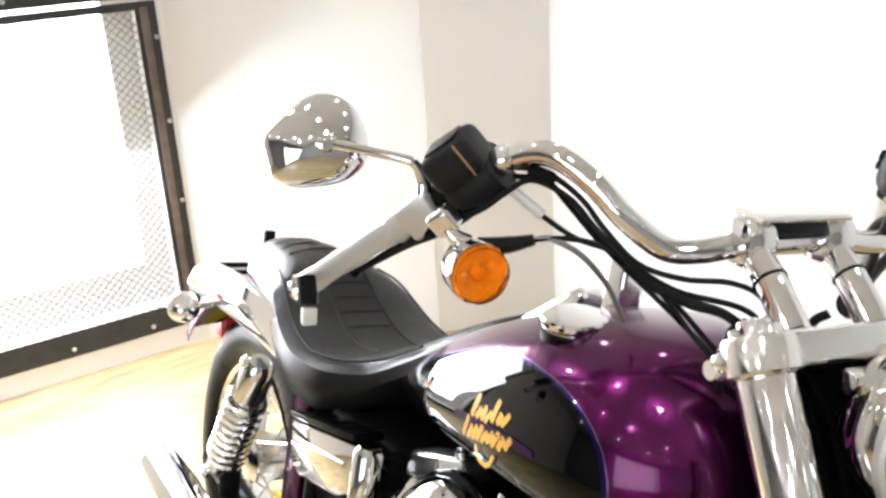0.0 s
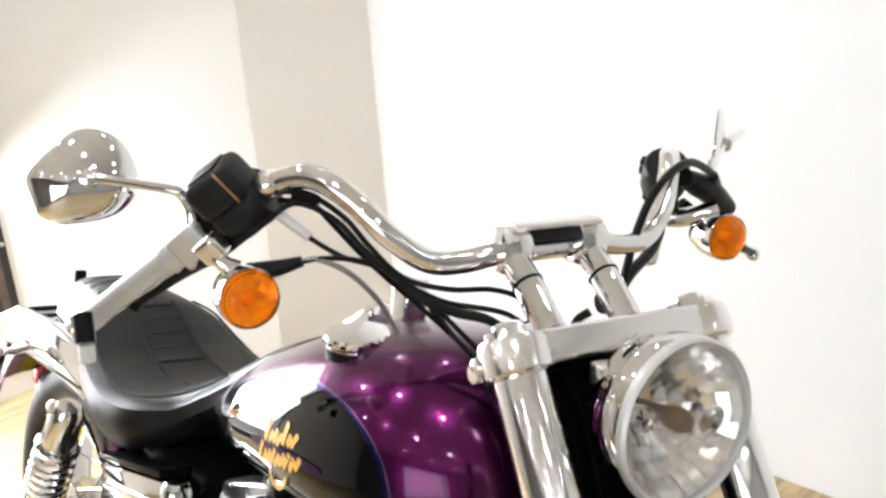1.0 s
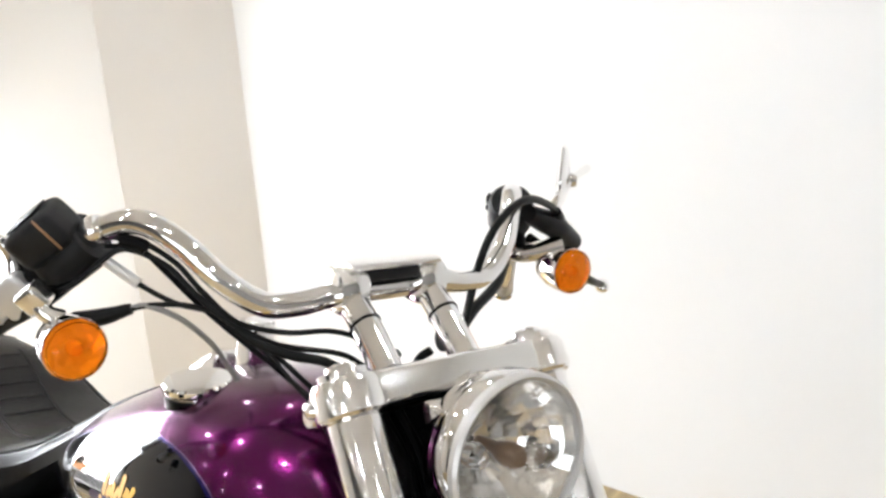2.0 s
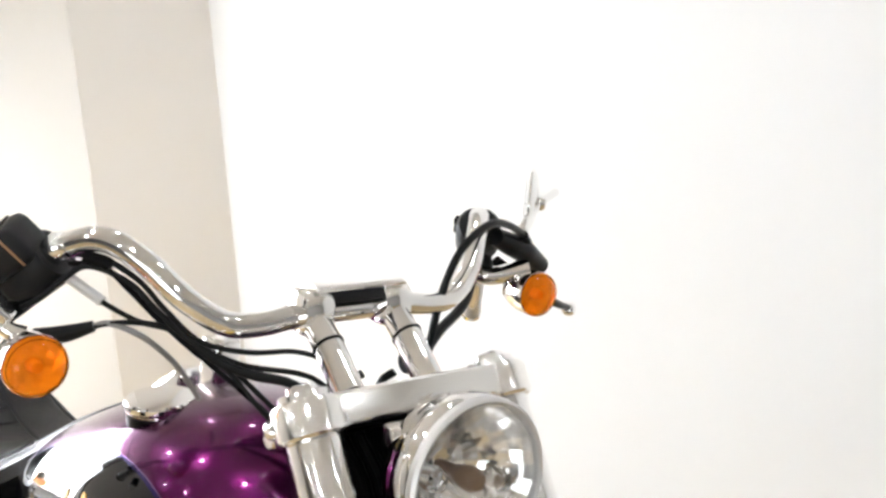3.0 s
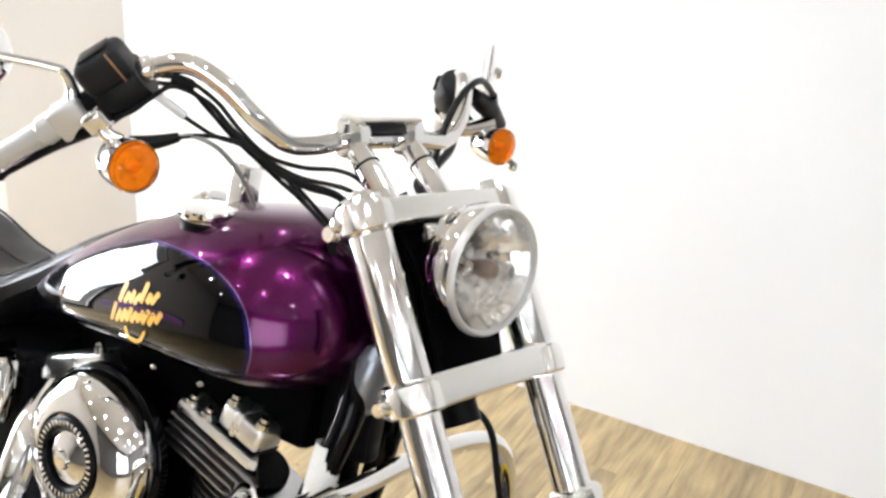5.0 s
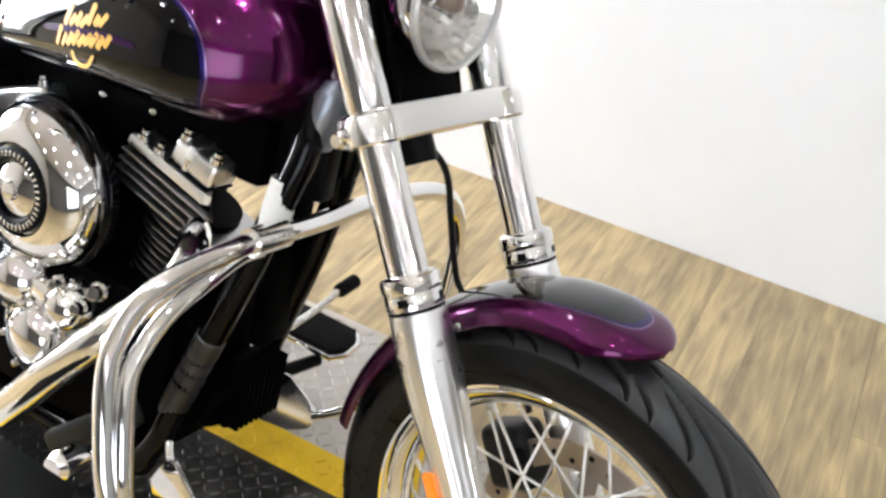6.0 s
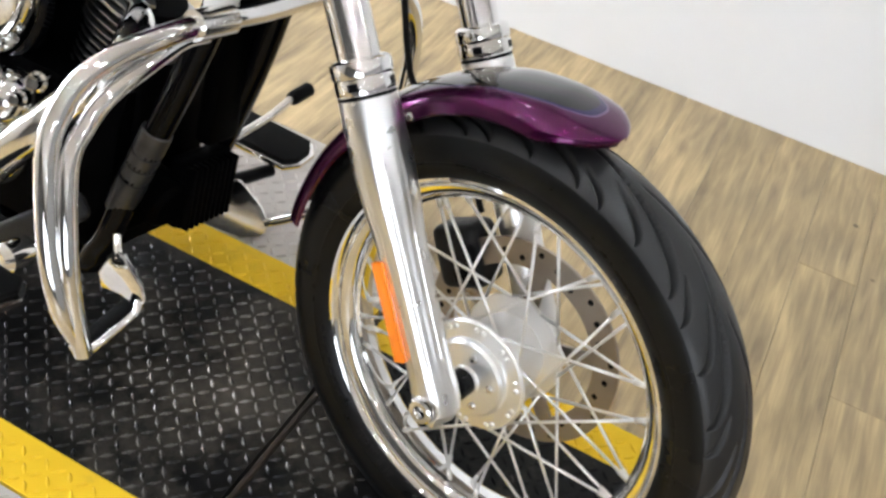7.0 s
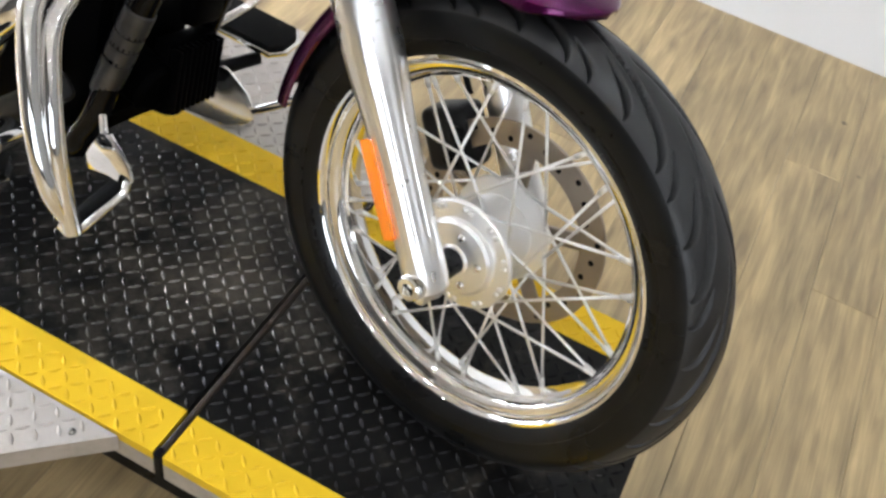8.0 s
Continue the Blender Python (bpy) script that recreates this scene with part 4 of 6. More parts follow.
def facet_bowl():
    """Mirror facets in rings, each tilted a little its own way."""
    bm = bmesh.new()
    m = axis_frame(HC, HC + HD)
    rows = [0.016, 0.027, 0.038, 0.049, 0.059, 0.067, 0.0725]
    n = 30
    dice = random.Random(5)
    for i in range(len(rows) - 1):
        for k in range(n):
            tilt, lean = dice.uniform(-0.0013, 0.0013), dice.uniform(-0.0011, 0.0011)
            quad = []
            for rr, kk in ((rows[i], k), (rows[i], k + 1), (rows[i + 1], k + 1), (rows[i + 1], k)):
                a = 2 * math.pi * kk / n
                z = -0.058 + 0.058 * (rr / 0.0725) ** 2 + (tilt if kk == k else -tilt) + (lean if rr == rows[i] else -lean)
                quad.append(bm.verts.new(m @ Vector((rr * math.cos(a), rr * math.sin(a), z))))
            bm.faces.new(quad)
    return bm


sp("bowl_shell", lathe([(0.073, 0.0), (0.068, -0.0105), (0.055, -0.027), (0.04, -0.045), (0.02, -0.06), (0, -0.064)], HC, HC + HD, 48), CHROME, head)
sp("reflector_bowl", facet_bowl(), BOWL, head, "mirror-bright faceted reflector", smooth=False)
sp("bulb_shield", lathe([(0, -0.055), (0.006, -0.055), (0.007, -0.03), (0.0105, -0.02), (0.0125, -0.01), (0.0115, -0.001), (0.008, 0.0045), (0, 0.0065)], HC, HC + HD, 24), SHIELD, head, "brown heat-tinted bulb shield")
m = axis_frame(HC, HC + HD)
for u, v in ((0.04, -0.012), (-0.038, 0.006)):
    c = m @ Vector((u, v, -0.018))
    sp("side_bulb", lathe([(0.011, -0.006), (0.0125, 0.004), (0.009, 0.014), (0.0, 0.017)], c, c + HD, 16), GLASS, head)
# headlight bracket, black filler block added for the dark gap, and loom behind the lamp
sp("headlight_bracket", tube([HC - 0.06 * HD + Vector((0, 0, 0.06)), fk(0.778, 0, -0.005)], 0.012, 12, 1), CHROME, head)
sp("headlight_mount", block(-0.02, 0.02, -0.016, 0.016, -0.03, 0.0, 0.005, Matrix.Translation(HC - 0.055 * HD + Vector((0, 0, -0.07)))), CHROME, head)
sp("fork_gap_filler", block(-0.03, 0.032, -0.078, 0.05, -0.105, 0.075, 0.01, Matrix.Translation(fk(0.70, 0, -0.03)) @ pose(0, 0, 0, 0, -33.4, 0)), ENGINE_BLACK, label="black filler block darkening the gap between the fork tubes")
for y, n in ((-0.082, 0.0), (-0.07, 0.008), (-0.058, 0.002), (0.05, 0.0), (-0.045, -0.002)):
    sp("loom_cable", tube([fk(0.77, y, n - 0.01), fk(0.72, y + 0.004, n), fk(0.65, y - 0.003, n), fk(0.6, y, n - 0.01)], 0.006, 8, 5), ENGINE_BLACK)
sp("horn_bracket", block(-0.01, 0.01, -0.014, 0.014, -0.01, 0.012, 0.003, Matrix.Translation(fk(0.755, -0.05, 0.035))), SATIN)

# ---- front fender: arched over the wheel with a pointed front end
FEND_A0, FEND_A1 = 82.5, 172.0
FEND_R = [(82.5, 0.366), (88, 0.375), (95, 0.379), (105, 0.379), (115, 0.374), (125, 0.367), (140, 0.358), (155, 0.35), (172, 0.344)]


def fender_section(a, thick, n=18):
    t = (a - FEND_A0) / (FEND_A1 - FEND_A0)
    ra = radians(a)
    r = float(np.interp(a, [q[0] for q in FEND_R], [q[1] for q in FEND_R]))
    nose = 1 - max(0.0, 1 - t / 0.13)
    w = 0.071 * (max(0.02, 1 - (1 - nose) ** 2)) ** 0.5
    skirt = 0.034 * (0.2 + 0.8 * min(1, t / 0.12)) + 0.006 * math.exp(-((a - 126) / 9) ** 2)
    ring = []
    for k in range(n + 1):
        u = -1 + 2 * k / n
        y = (w - thick) * math.copysign(min(1.0, abs(math.sin(u * math.pi / 2)) ** 0.9), u)
        drop = skirt * (1 - max(0.0, math.cos(u * math.pi / 2)) ** 0.7)
        rr = r - thick - drop
        ring.append(Vector((rr * math.cos(ra), y, rr * math.sin(ra))))
    return ring


bm = bmesh.new()
angles = [FEND_A0 + (FEND_A1 - FEND_A0) * (i / 60) ** 1.15 for i in range(61)]
outer = [fender_section(a, 0.0) for a in angles]
inner = [fender_section(a, 0.0025) for a in angles]
loft([o + i[::-1] for o, i in zip(outer, inner)], bm)
FENDER_PAINT = two_tone("fender_two_tone_paint", STEER, "wheel", (radians(131), 0.0), (radians(43), 0.054), 3.0, 0.1)
fender = sp("front_fender", bm, FENDER_PAINT, label="purple front fender with a black top panel and blue pinstripe")
for side in (-1, 1):
    sp("fender_bracket", tube([fk(0.33, side * 0.1, -0.005), fk(0.335, side * 0.075, 0.0)], 0.008, 10, 1), CHROME, fender)
    p = fk(0.335, side * 0.07, 0.012)
    sp("fender_screw", bolt(p, p + Vector((0, side, 0)), 0.006, 0.006, True), CHROME, fender)

# ---- handlebar
BAR = [(-0.555, 0.0, 0.722), (-0.555, 0.06, 0.722), (-0.556, 0.105, 0.717), (-0.562, 0.142, 0.72), (-0.576, 0.178, 0.745), (-0.602, 0.208, 0.778), (-0.632, 0.236, 0.796),
       (-0.662, 0.262, 0.786), (-0.70, 0.297, 0.752), (-0.77, 0.357, 0.672), (-0.853, 0.428, 0.59)]
bar_line = [(x, -y, z) for x, y, z in BAR[::-1]] + BAR[1:]
bar = sp("handlebar", tube(bar_line, 0.0127, 20, 8), CHROME, label="bent chrome handlebar")
cover = sp("clamp_cover", loft([[Vector((-0.551 + 0.021 * ca, y, 0.7525 + 0.0042 * sa)) for ca, sa in ((math.copysign(abs(math.cos(a)) ** 0.6, math.cos(a)), math.copysign(abs(math.sin(a)) ** 0.6, math.sin(a))) for a in (2 * math.pi * k / 16 for k in range(16)))]
                                for y in (-0.058, -0.054, 0.048, 0.052)]), SATIN, label="polished handlebar clamp cover")
# Dark filler block: the shade between cover and bar as colour.
sp("clamp_gap_shade", block(-0.567, -0.535, -0.035, 0.028, 0.735, 0.7482, 0.003), BLACK_MATT, cover, "dark block for the shaded gap under the clamp cover")
for side in (-1, 1):
    y = -0.052 if side < 0 else 0.045
    foot = Vector((-0.47, y, 0.662))
    cover_end = []
    for yy, k_ in ((-0.0185, 0.6), (-0.0165, 0.88), (-0.012, 1.0), (0.012, 1.0), (0.0165, 0.88), (0.0185, 0.6)):
        cover_end.append([Vector((-0.551 + 0.0235 * k_ * math.copysign(abs(math.cos(a)) ** 0.75, math.cos(a)), y + yy, 0.7265 + 0.0245 * k_ * math.copysign(abs(math.sin(a)) ** 0.75, math.sin(a)))) for a in (2 * math.pi * q / 24 for q in range(24))])
    riser = sp("riser", tube([foot, Vector((-0.492, y, 0.681)), Vector((-0.515, y, 0.7)), Vector((-0.545, y, 0.72))], [0.0165, 0.016, 0.0158, 0.0158], 24, 6), CHROME, label="chrome handlebar riser")
    sp("riser_collar", lathe([(0.015, 0), (0.0172, 0.0005), (0.0172, 0.003), (0.015, 0.004)], Vector((-0.512, y, 0.6975)), Vector((-0.545, y, 0.72)), 28, closed=True), BLACK_GLOSS, riser)
    sp("bar_clamp", loft(cover_end), CHROME, riser, "rounded chrome bar clamp")
sp("riser_bush", lathe([(0, -0.008), (0.012, -0.008), (0.013, 0), (0.012, 0.008), (0, 0.008)], fk(0.838, 0.045, -0.05), fk(0.838, 1.045, -0.05), 20), BLACK)

# ---- grips, switch boxes, levers, indicators, mirrors on both sides
for side in (-1, 1):
    s = side

    def at(i, k=0.0):
        a, b = Vector(BAR[i]), Vector(BAR[i + 1] if i + 1 < len(BAR) else BAR[i])
        q = a.lerp(b, k)
        return Vector((q.x, s * q.y, q.z))

    g0, g1 = at(8, 0.45), at(9, 0.85)
    gd = (g1 - g0).normalized()
    L = (g1 - g0).length
    grip = sp("grip", lathe([(0.0135, 0), (0.0185, 0.002), (0.0195, 0.012), (0.0185, 0.04), (0.0155, 0.044), (0.0148, L * 0.6), (0.0136, L - 0.02), (0.0146, L - 0.016), (0.0146, L - 0.004), (0.014, L + 0.003), (0, L + 0.004)], g0, g1, 28), SILVER,
              label="silver metal grip with a chrome end")
    sp("grip_end", lathe([(0.0, 0.0), (0.015, 0.0), (0.017, 0.006), (0.012, 0.014), (0, 0.015)], g1 + gd * 0.004, g1 + gd, 24), CHROME, grip)
    ic = Vector((-0.63, s * (0.303 if s < 0 else 0.347), 0.68 if s < 0 else 0.686))
    # switch housing round the bar
    h0 = at(7, 0.25)
    m = axis_frame(h0, h0 + gd)
    box = sp("switch_housing", lathe([(0, 0), (0.026, 0), (0.03, 0.006), (0.03, 0.05), (0.025, 0.058), (0, 0.058)], h0, h0 + gd, 24), BLACK_MATT, label="black switch housing")
    lift_dir = Vector((0.35, 0, 0.94))
    lift_dir = (lift_dir - gd * lift_dir.dot(gd)).normalized()
    fwd_dir = gd.cross(lift_dir).normalized()
    if fwd_dir.x < 0:
        fwd_dir = -fwd_dir
    fm = Matrix((gd, fwd_dir, lift_dir)).transposed().to_4x4()
    for d_, col, nm in ((0.015, BLACK, "switch_button"), (0.036, BLACK, "switch_button")):
        sp(nm, block(-0.007, 0.007, -0.004, 0.004, -0.005, 0.005, 0.002, Matrix.Translation(h0 + gd * d_ - fwd_dir * 0.031) @ fm), col, box)
    if side < 0:
        sp("brake_perch", tube([h0 + gd * 0.03, h0 + gd * 0.07, g0 + gd * 0.012], [0.021, 0.0185, 0.0175], 20, 4), BLACK, label="black brake lever perch round the bar")
        sm = Matrix.Translation(g0 + gd * 0.006) @ fm
        sp("switch_sleeve", block(-0.03, 0.014, -0.013, 0.024, -0.02, 0.021, 0.006, sm, seg=3), SILVER, label="silver throttle switch sleeve")
        # brake fluid reservoir with its lid
        rm = Matrix.Translation(Vector((-0.69, -0.318, 0.783))) @ fm
        res = sp("brake_reservoir", block(-0.034, 0.026, -0.026, 0.026, -0.028, 0.014, 0.011, rm, seg=3), BLACK_MATT, label="black front brake fluid reservoir")
        sp("reservoir_lid", block(-0.023, 0.015, -0.015, 0.015, 0.0142, 0.0165, 0.001, rm), BLACK, res)
        # Warm reflection along the box edge, painted as a copper line.
        sp("edge_glint_line", block(-0.0245, -0.0222, 0.0255, 0.0274, -0.025, 0.0125, 0.0008, rm), EDGE_GLINT, res, "copper line painted for the warm glint on the edge")
        sp("banjo", lathe([(0, -0.014), (0.012, -0.014), (0.0145, -0.01), (0.0145, 0.006), (0.011, 0.012), (0, 0.014)], Vector((-0.667, -0.272, 0.782)), Vector((-0.667, -0.272, 0.782)) + gd, 24), CHROME, res)
    else:
        clutch = sp("clutch_perch", tube([(-0.645, 0.278, 0.766), (-0.655, 0.315, 0.752), (-0.665, 0.35, 0.738), (-0.682, 0.4, 0.71)], [0.012, 0.016, 0.017, 0.014], 18, 6), BLACK, label="black clutch lever perch")
        sp("perch_clamp", block(0.045, 0.075, -0.02, 0.02, -0.026, 0.026, 0.008, Matrix.Translation(h0) @ fm), BLACK_GLOSS, clutch)
        sp("cable_ferrule", tube([Vector((-0.642, 0.325, 0.766)), Vector((-0.66, 0.352, 0.75))], 0.007, 12, 1), BLACK, clutch)
        sp("lever_ball", lathe([(0.0, -0.011), (0.007, -0.009), (0.011, 0.0), (0.007, 0.009), (0.0, 0.011)], (-0.718, 0.509, 0.625), (-0.80, 0.6, 0.6), 18), CHROME, clutch, "bright ball at the lever's end")
        sp("lever_blade", tube([h0 + gd * 0.08 + fwd_dir * 0.03, Vector((-0.68, 0.42, 0.66)), Vector((-0.716, 0.505, 0.627))], [0.008, 0.007, 0.005], 12, 5), BLACK, clutch)
        sp("indicator_bracket", tube([h0 + gd * 0.06 - lift_dir * 0.02, h0 + gd * 0.045 + Vector((0.02, 0, -0.045)), ic + Vector((-0.02, 0, 0.03))], [0.013, 0.012, 0.014], 14, 5), CHROME, clutch)
    # lever
    lv = h0 + gd * 0.03 + fwd_dir * 0.012 - lift_dir * 0.016
    sp("hand_lever", tube([lv, lv + gd * 0.05 + fwd_dir * 0.01, lv + gd * 0.12 - fwd_dir * 0.012, lv + gd * 0.185 - fwd_dir * 0.02, lv + gd * 0.2 - fwd_dir * 0.02],
                          [0.0105, 0.0095, 0.0085, 0.007, 0.009], 14, 6), BLACK, label="black hand lever with a ball end")
    # indicator: chrome bullet with an amber lens, below the perch
    idr = Vector((1, 0.0, 0.02)).normalized()
    ind = sp("indicator", lathe([(0.0, -0.055), (0.011, -0.053), (0.022, -0.043), (0.029, -0.024), (0.0308, -0.006), (0.0308, 0.002), (0.0292, 0.003), (0.028, 0.001), (0.0285, -0.006), (0.02, -0.03), (0.0, -0.04)], ic, ic + idr, 36), CHROME,
             label="chrome bullet indicator with an amber lens")
    sp("lens", lathe([(0.0302, 0.002), (0.0302, 0.008), (0.0285, 0.0115), (0.0272, 0.0105), (0.0255, 0.0125), (0.024, 0.0145), (0.0185, 0.0185), (0.0095, 0.021), (0, 0.0218), (0, 0.0195), (0.0095, 0.0186), (0.0185, 0.0158),
                      (0.0245, 0.0115), (0.0272, 0.0078), (0.0287, 0.0035)], ic, ic + idr, 36, closed=True), AMBER, ind, "round amber lens").visible_shadow = False
    dish = bmesh.new()
    dm = axis_frame(ic, ic + idr)
    for row, (ra, rb, za, zb) in enumerate(((0.0, 0.0095, -0.006, -0.005), (0.0095, 0.019, -0.005, -0.001), (0.019, 0.0278, -0.001, 0.003))):
        for k in range(14):
            tilt = 0.0016 if (k + row) % 2 else -0.0008
            quad = [(ra, k, za), (rb, k, zb + tilt), (rb, k + 1, zb - tilt), (ra, k + 1, za)]
            dish.faces.new([dish.verts.new(dm @ Vector((q * math.cos(math.tau * (n_ + 0.5 * row) / 14), q * math.sin(math.tau * (n_ + 0.5 * row) / 14), z_))) for q, n_, z_ in (quad if ra else quad[1:])])
    sp("lamp_dish", dish, DISH, ind, "faceted reflector dish", False)
    sp("lamp_bulb", lathe([(0.0, -0.004), (0.0075, -0.004), (0.008, 0.004), (0.0055, 0.0095), (0, 0.011)], ic, ic + idr, 16), AMBER_DEEP, ind, "amber bulb")
    if s < 0:
        sp("indicator_stem", tube([ic + Vector((-0.024, -0.003, 0.022)), Vector((-0.66, -0.32, 0.71)), Vector((-0.675, -0.328, 0.73))], [0.01, 0.0085, 0.0085], 16, 4), SATIN, ind)
        sp("stem_clamp", block(-0.014, 0.014, -0.011, 0.011, -0.012, 0.014, 0.005, Matrix.Translation((-0.668, -0.326, 0.722)) @ fm, seg=3), SATIN, ind, "silver clamp block under the perch")
    # mirror: stem from the perch out and up to a teardrop shell
    if s < 0:
        joint = Vector((-0.786, -0.417, 0.777))
        stem_pts = [(-0.72, -0.33, 0.735), (-0.72, -0.332, 0.75), (-0.722, -0.34, 0.766), (-0.73, -0.354, 0.772), joint]
        mu, mn, flat = Vector((-0.3, -0.95, 0.0)).normalized(), Vector((0.92, -0.3, 0.24)).normalized(), 1.0
    else:
        joint = Vector((-0.749, 0.455, 0.786))
        stem_pts = [(-0.712, 0.385, 0.74), (-0.715, 0.392, 0.757), (-0.722, 0.405, 0.768), (-0.735, 0.43, 0.775), joint, (-0.762, 0.5, 0.8)]
        mu, mn, flat = Vector((-0.7, 0.71, 0.0)).normalized(), Vector((0.71, 0.7, 0.0)).normalized(), 0.5
    stem = sp("mirror_stem", tube(stem_pts, [0.009, 0.0075, 0.006, 0.005, 0.0055] + [0.0065] * (s > 0), 14, 7), CHROME, label="slim chrome mirror stem")
    rings = []
    mn = (mn - mu * mn.dot(mu)).normalized()
    mv = mu.cross(mn)
    if mv.z < 0:
        mv = -mv
    mc = joint - mn * 0.022 * flat
    # a slanting teardrop, drawn out to the outer side
    tear = [(0.07, -0.003), (0.058, 0.017), (0.028, 0.046), (0.002, 0.0535), (-0.026, 0.042), (-0.0435, 0.012), (-0.043, -0.016), (-0.022, -0.038), (0.012, -0.047), (0.042, -0.0475), (0.061, -0.034)]
    tear = spline([(u, v, 0) for u, v in tear[-2:] + tear + tear[:2]], 4)[8:-8]
    for q, rr in ((0.02, 0.12), (0.0185, 0.32), (0.0145, 0.58), (0.0085, 0.8), (0.001, 0.95), (-0.006, 1.0), (-0.009, 1.0), (-0.0105, 0.97)):
        rings.append([mc + mn * q * flat + mu * (0.013 + rr * (p.x - 0.013)) + mv * (0.002 + rr * (p.y - 0.002)) for p in tear[:-1]])
    shell = sp("mirror", loft(rings), CHROME, label="teardrop chrome mirror on a slim stem")
    face = [mc - mn * 0.0112 + (q - mc - mn * (q - mc).dot(mn)) * 0.93 for q in rings[-2]]
    bm = bmesh.new()
    bm.faces.new([bm.verts.new(q) for q in face])
    bmesh.ops.solidify(bm, geom=bm.faces, thickness=0.0008)
    sp("mirror_glass", bm, MIRROR, shell, "silvered mirror glass")
    sp("ball_joint", lathe([(0.0, -0.009), (0.009, -0.006), (0.011, 0), (0.009, 0.006), (0.0, 0.009)], joint + mn * 0.002, joint + mn, 18), CHROME, shell)

# ---- cables and hoses at the handlebar
def cable(name, pts, r, material=CABLE, label="", m=STEER, n=10, sub=8):
    return part(name, tube(pts, r, n, sub), material, bike, label, m)


cable("throttle_cable", [(-0.672, -0.303, 0.725), (-0.66, -0.288, 0.737), (-0.65, -0.271, 0.755), (-0.64, -0.249, 0.769), (-0.62, -0.216, 0.754), (-0.6, -0.195, 0.728), (-0.572, -0.172, 0.703), (-0.548, -0.13, 0.68), (-0.522, -0.065, 0.665), (-0.5, -0.04, 0.63), (-0.48, -0.03, 0.58)], 0.003)
cable("brake_hose", [(-0.66, -0.265, 0.778), (-0.637, -0.237, 0.777), (-0.614, -0.209, 0.757), (-0.596, -0.19, 0.731), (-0.567, -0.165, 0.703), (-0.553, -0.12, 0.69), (-0.545, -0.07, 0.686), (-0.53, -0.04, 0.672), (-0.5, -0.02, 0.63), (-0.475, -0.02, 0.57)], 0.0029)
cable("wiring_sleeve", [(-0.655, -0.263, 0.77), (-0.635, -0.237, 0.769), (-0.62, -0.217, 0.748), (-0.602, -0.196, 0.722), (-0.575, -0.174, 0.697), (-0.556, -0.152, 0.675), (-0.53, -0.128, 0.65), (-0.49, -0.085, 0.6)], 0.003, BLACK)
cable("hose_clip", [(-0.646, -0.251, 0.777), (-0.634, -0.236, 0.773), (-0.63, -0.231, 0.768)], 0.0075, BLACK)
cable("idle_cable", [(-0.653, -0.265, 0.757), (-0.645, -0.256, 0.749), (-0.63, -0.242, 0.737), (-0.61, -0.212, 0.718), (-0.59, -0.179, 0.708), (-0.565, -0.154, 0.689), (-0.545, -0.139, 0.669), (-0.52, -0.121, 0.64), (-0.48, -0.08, 0.59)], 0.0027)
cable("cable_ferrule", [(-0.653, -0.265, 0.757), (-0.628, -0.24, 0.736)], 0.0055, SILVER, "silver cable ferrule", sub=1)
cable("indicator_wire", [(-0.655, -0.305, 0.7), (-0.635, -0.277, 0.705), (-0.615, -0.236, 0.717), (-0.595, -0.195, 0.715), (-0.57, -0.164, 0.697), (-0.55, -0.136, 0.673), (-0.515, -0.09, 0.62)], 0.0028)
cable("indicator_boot", [(-0.648, -0.297, 0.701), (-0.634, -0.272, 0.706), (-0.622, -0.25, 0.714)], [0.009, 0.0085, 0.0055], CABLE)
cable("grey_cable", [(-0.622, -0.25, 0.714), (-0.615, -0.236, 0.7165), (-0.6, -0.21, 0.704), (-0.6, -0.18, 0.676), (-0.6, -0.165, 0.655), (-0.6, -0.15, 0.63)], 0.003, BRAID)
cable("loom_sleeve", [(-0.575, -0.172, 0.7), (-0.555, -0.148, 0.682), (-0.54, -0.12, 0.67), (-0.525, -0.085, 0.66), (-0.505, -0.06, 0.635), (-0.485, -0.045, 0.59)], [0.004, 0.0052, 0.0054, 0.005, 0.0045, 0.004], CABLE)
cable("clutch_cable", [(-0.655, 0.345, 0.755), (-0.63, 0.3, 0.778), (-0.585, 0.218, 0.798), (-0.56, 0.154, 0.778), (-0.555, 0.126, 0.736), (-0.55, 0.108, 0.68), (-0.54, 0.095, 0.64)], 0.005)
cable("switch_wire", [(-0.66, 0.262, 0.755), (-0.625, 0.228, 0.725), (-0.59, 0.185, 0.697), (-0.56, 0.125, 0.678), (-0.53, 0.07, 0.65)], 0.0065)
for k, (y, x0) in enumerate(((-0.02, -0.52), (0.015, -0.53), (0.05, -0.52), (-0.055, -0.515))):
    cable("loom_hose", [(x0 - 0.004, y - 0.01, 0.655), (x0 - 0.012, y - 0.022, 0.64), (x0 - 0.004, y - 0.034, 0.6), (x0 + 0.02, y - 0.03, 0.53)], 0.005)
# front brake line: from the lower clamp down to the caliper
cable("brake_line", [(-0.37, 0.0, 0.417), (-0.353, 0.01, 0.427), (-0.335, 0.027, 0.422), (-0.321, 0.045, 0.392), (-0.307, 0.055, 0.334), (-0.292, 0.065, 0.275), (-0.268, 0.071, 0.235), (-0.17, 0.09, 0.16), (-0.13, 0.088, 0.12)], 0.0045)
part("brake_line_joint", block(-0.03, 0.016, -0.012, 0.012, -0.01, 0.01, 0.004, Matrix.Translation((-0.356, 0.006, 0.426))), BLACK, bike, m=STEER)
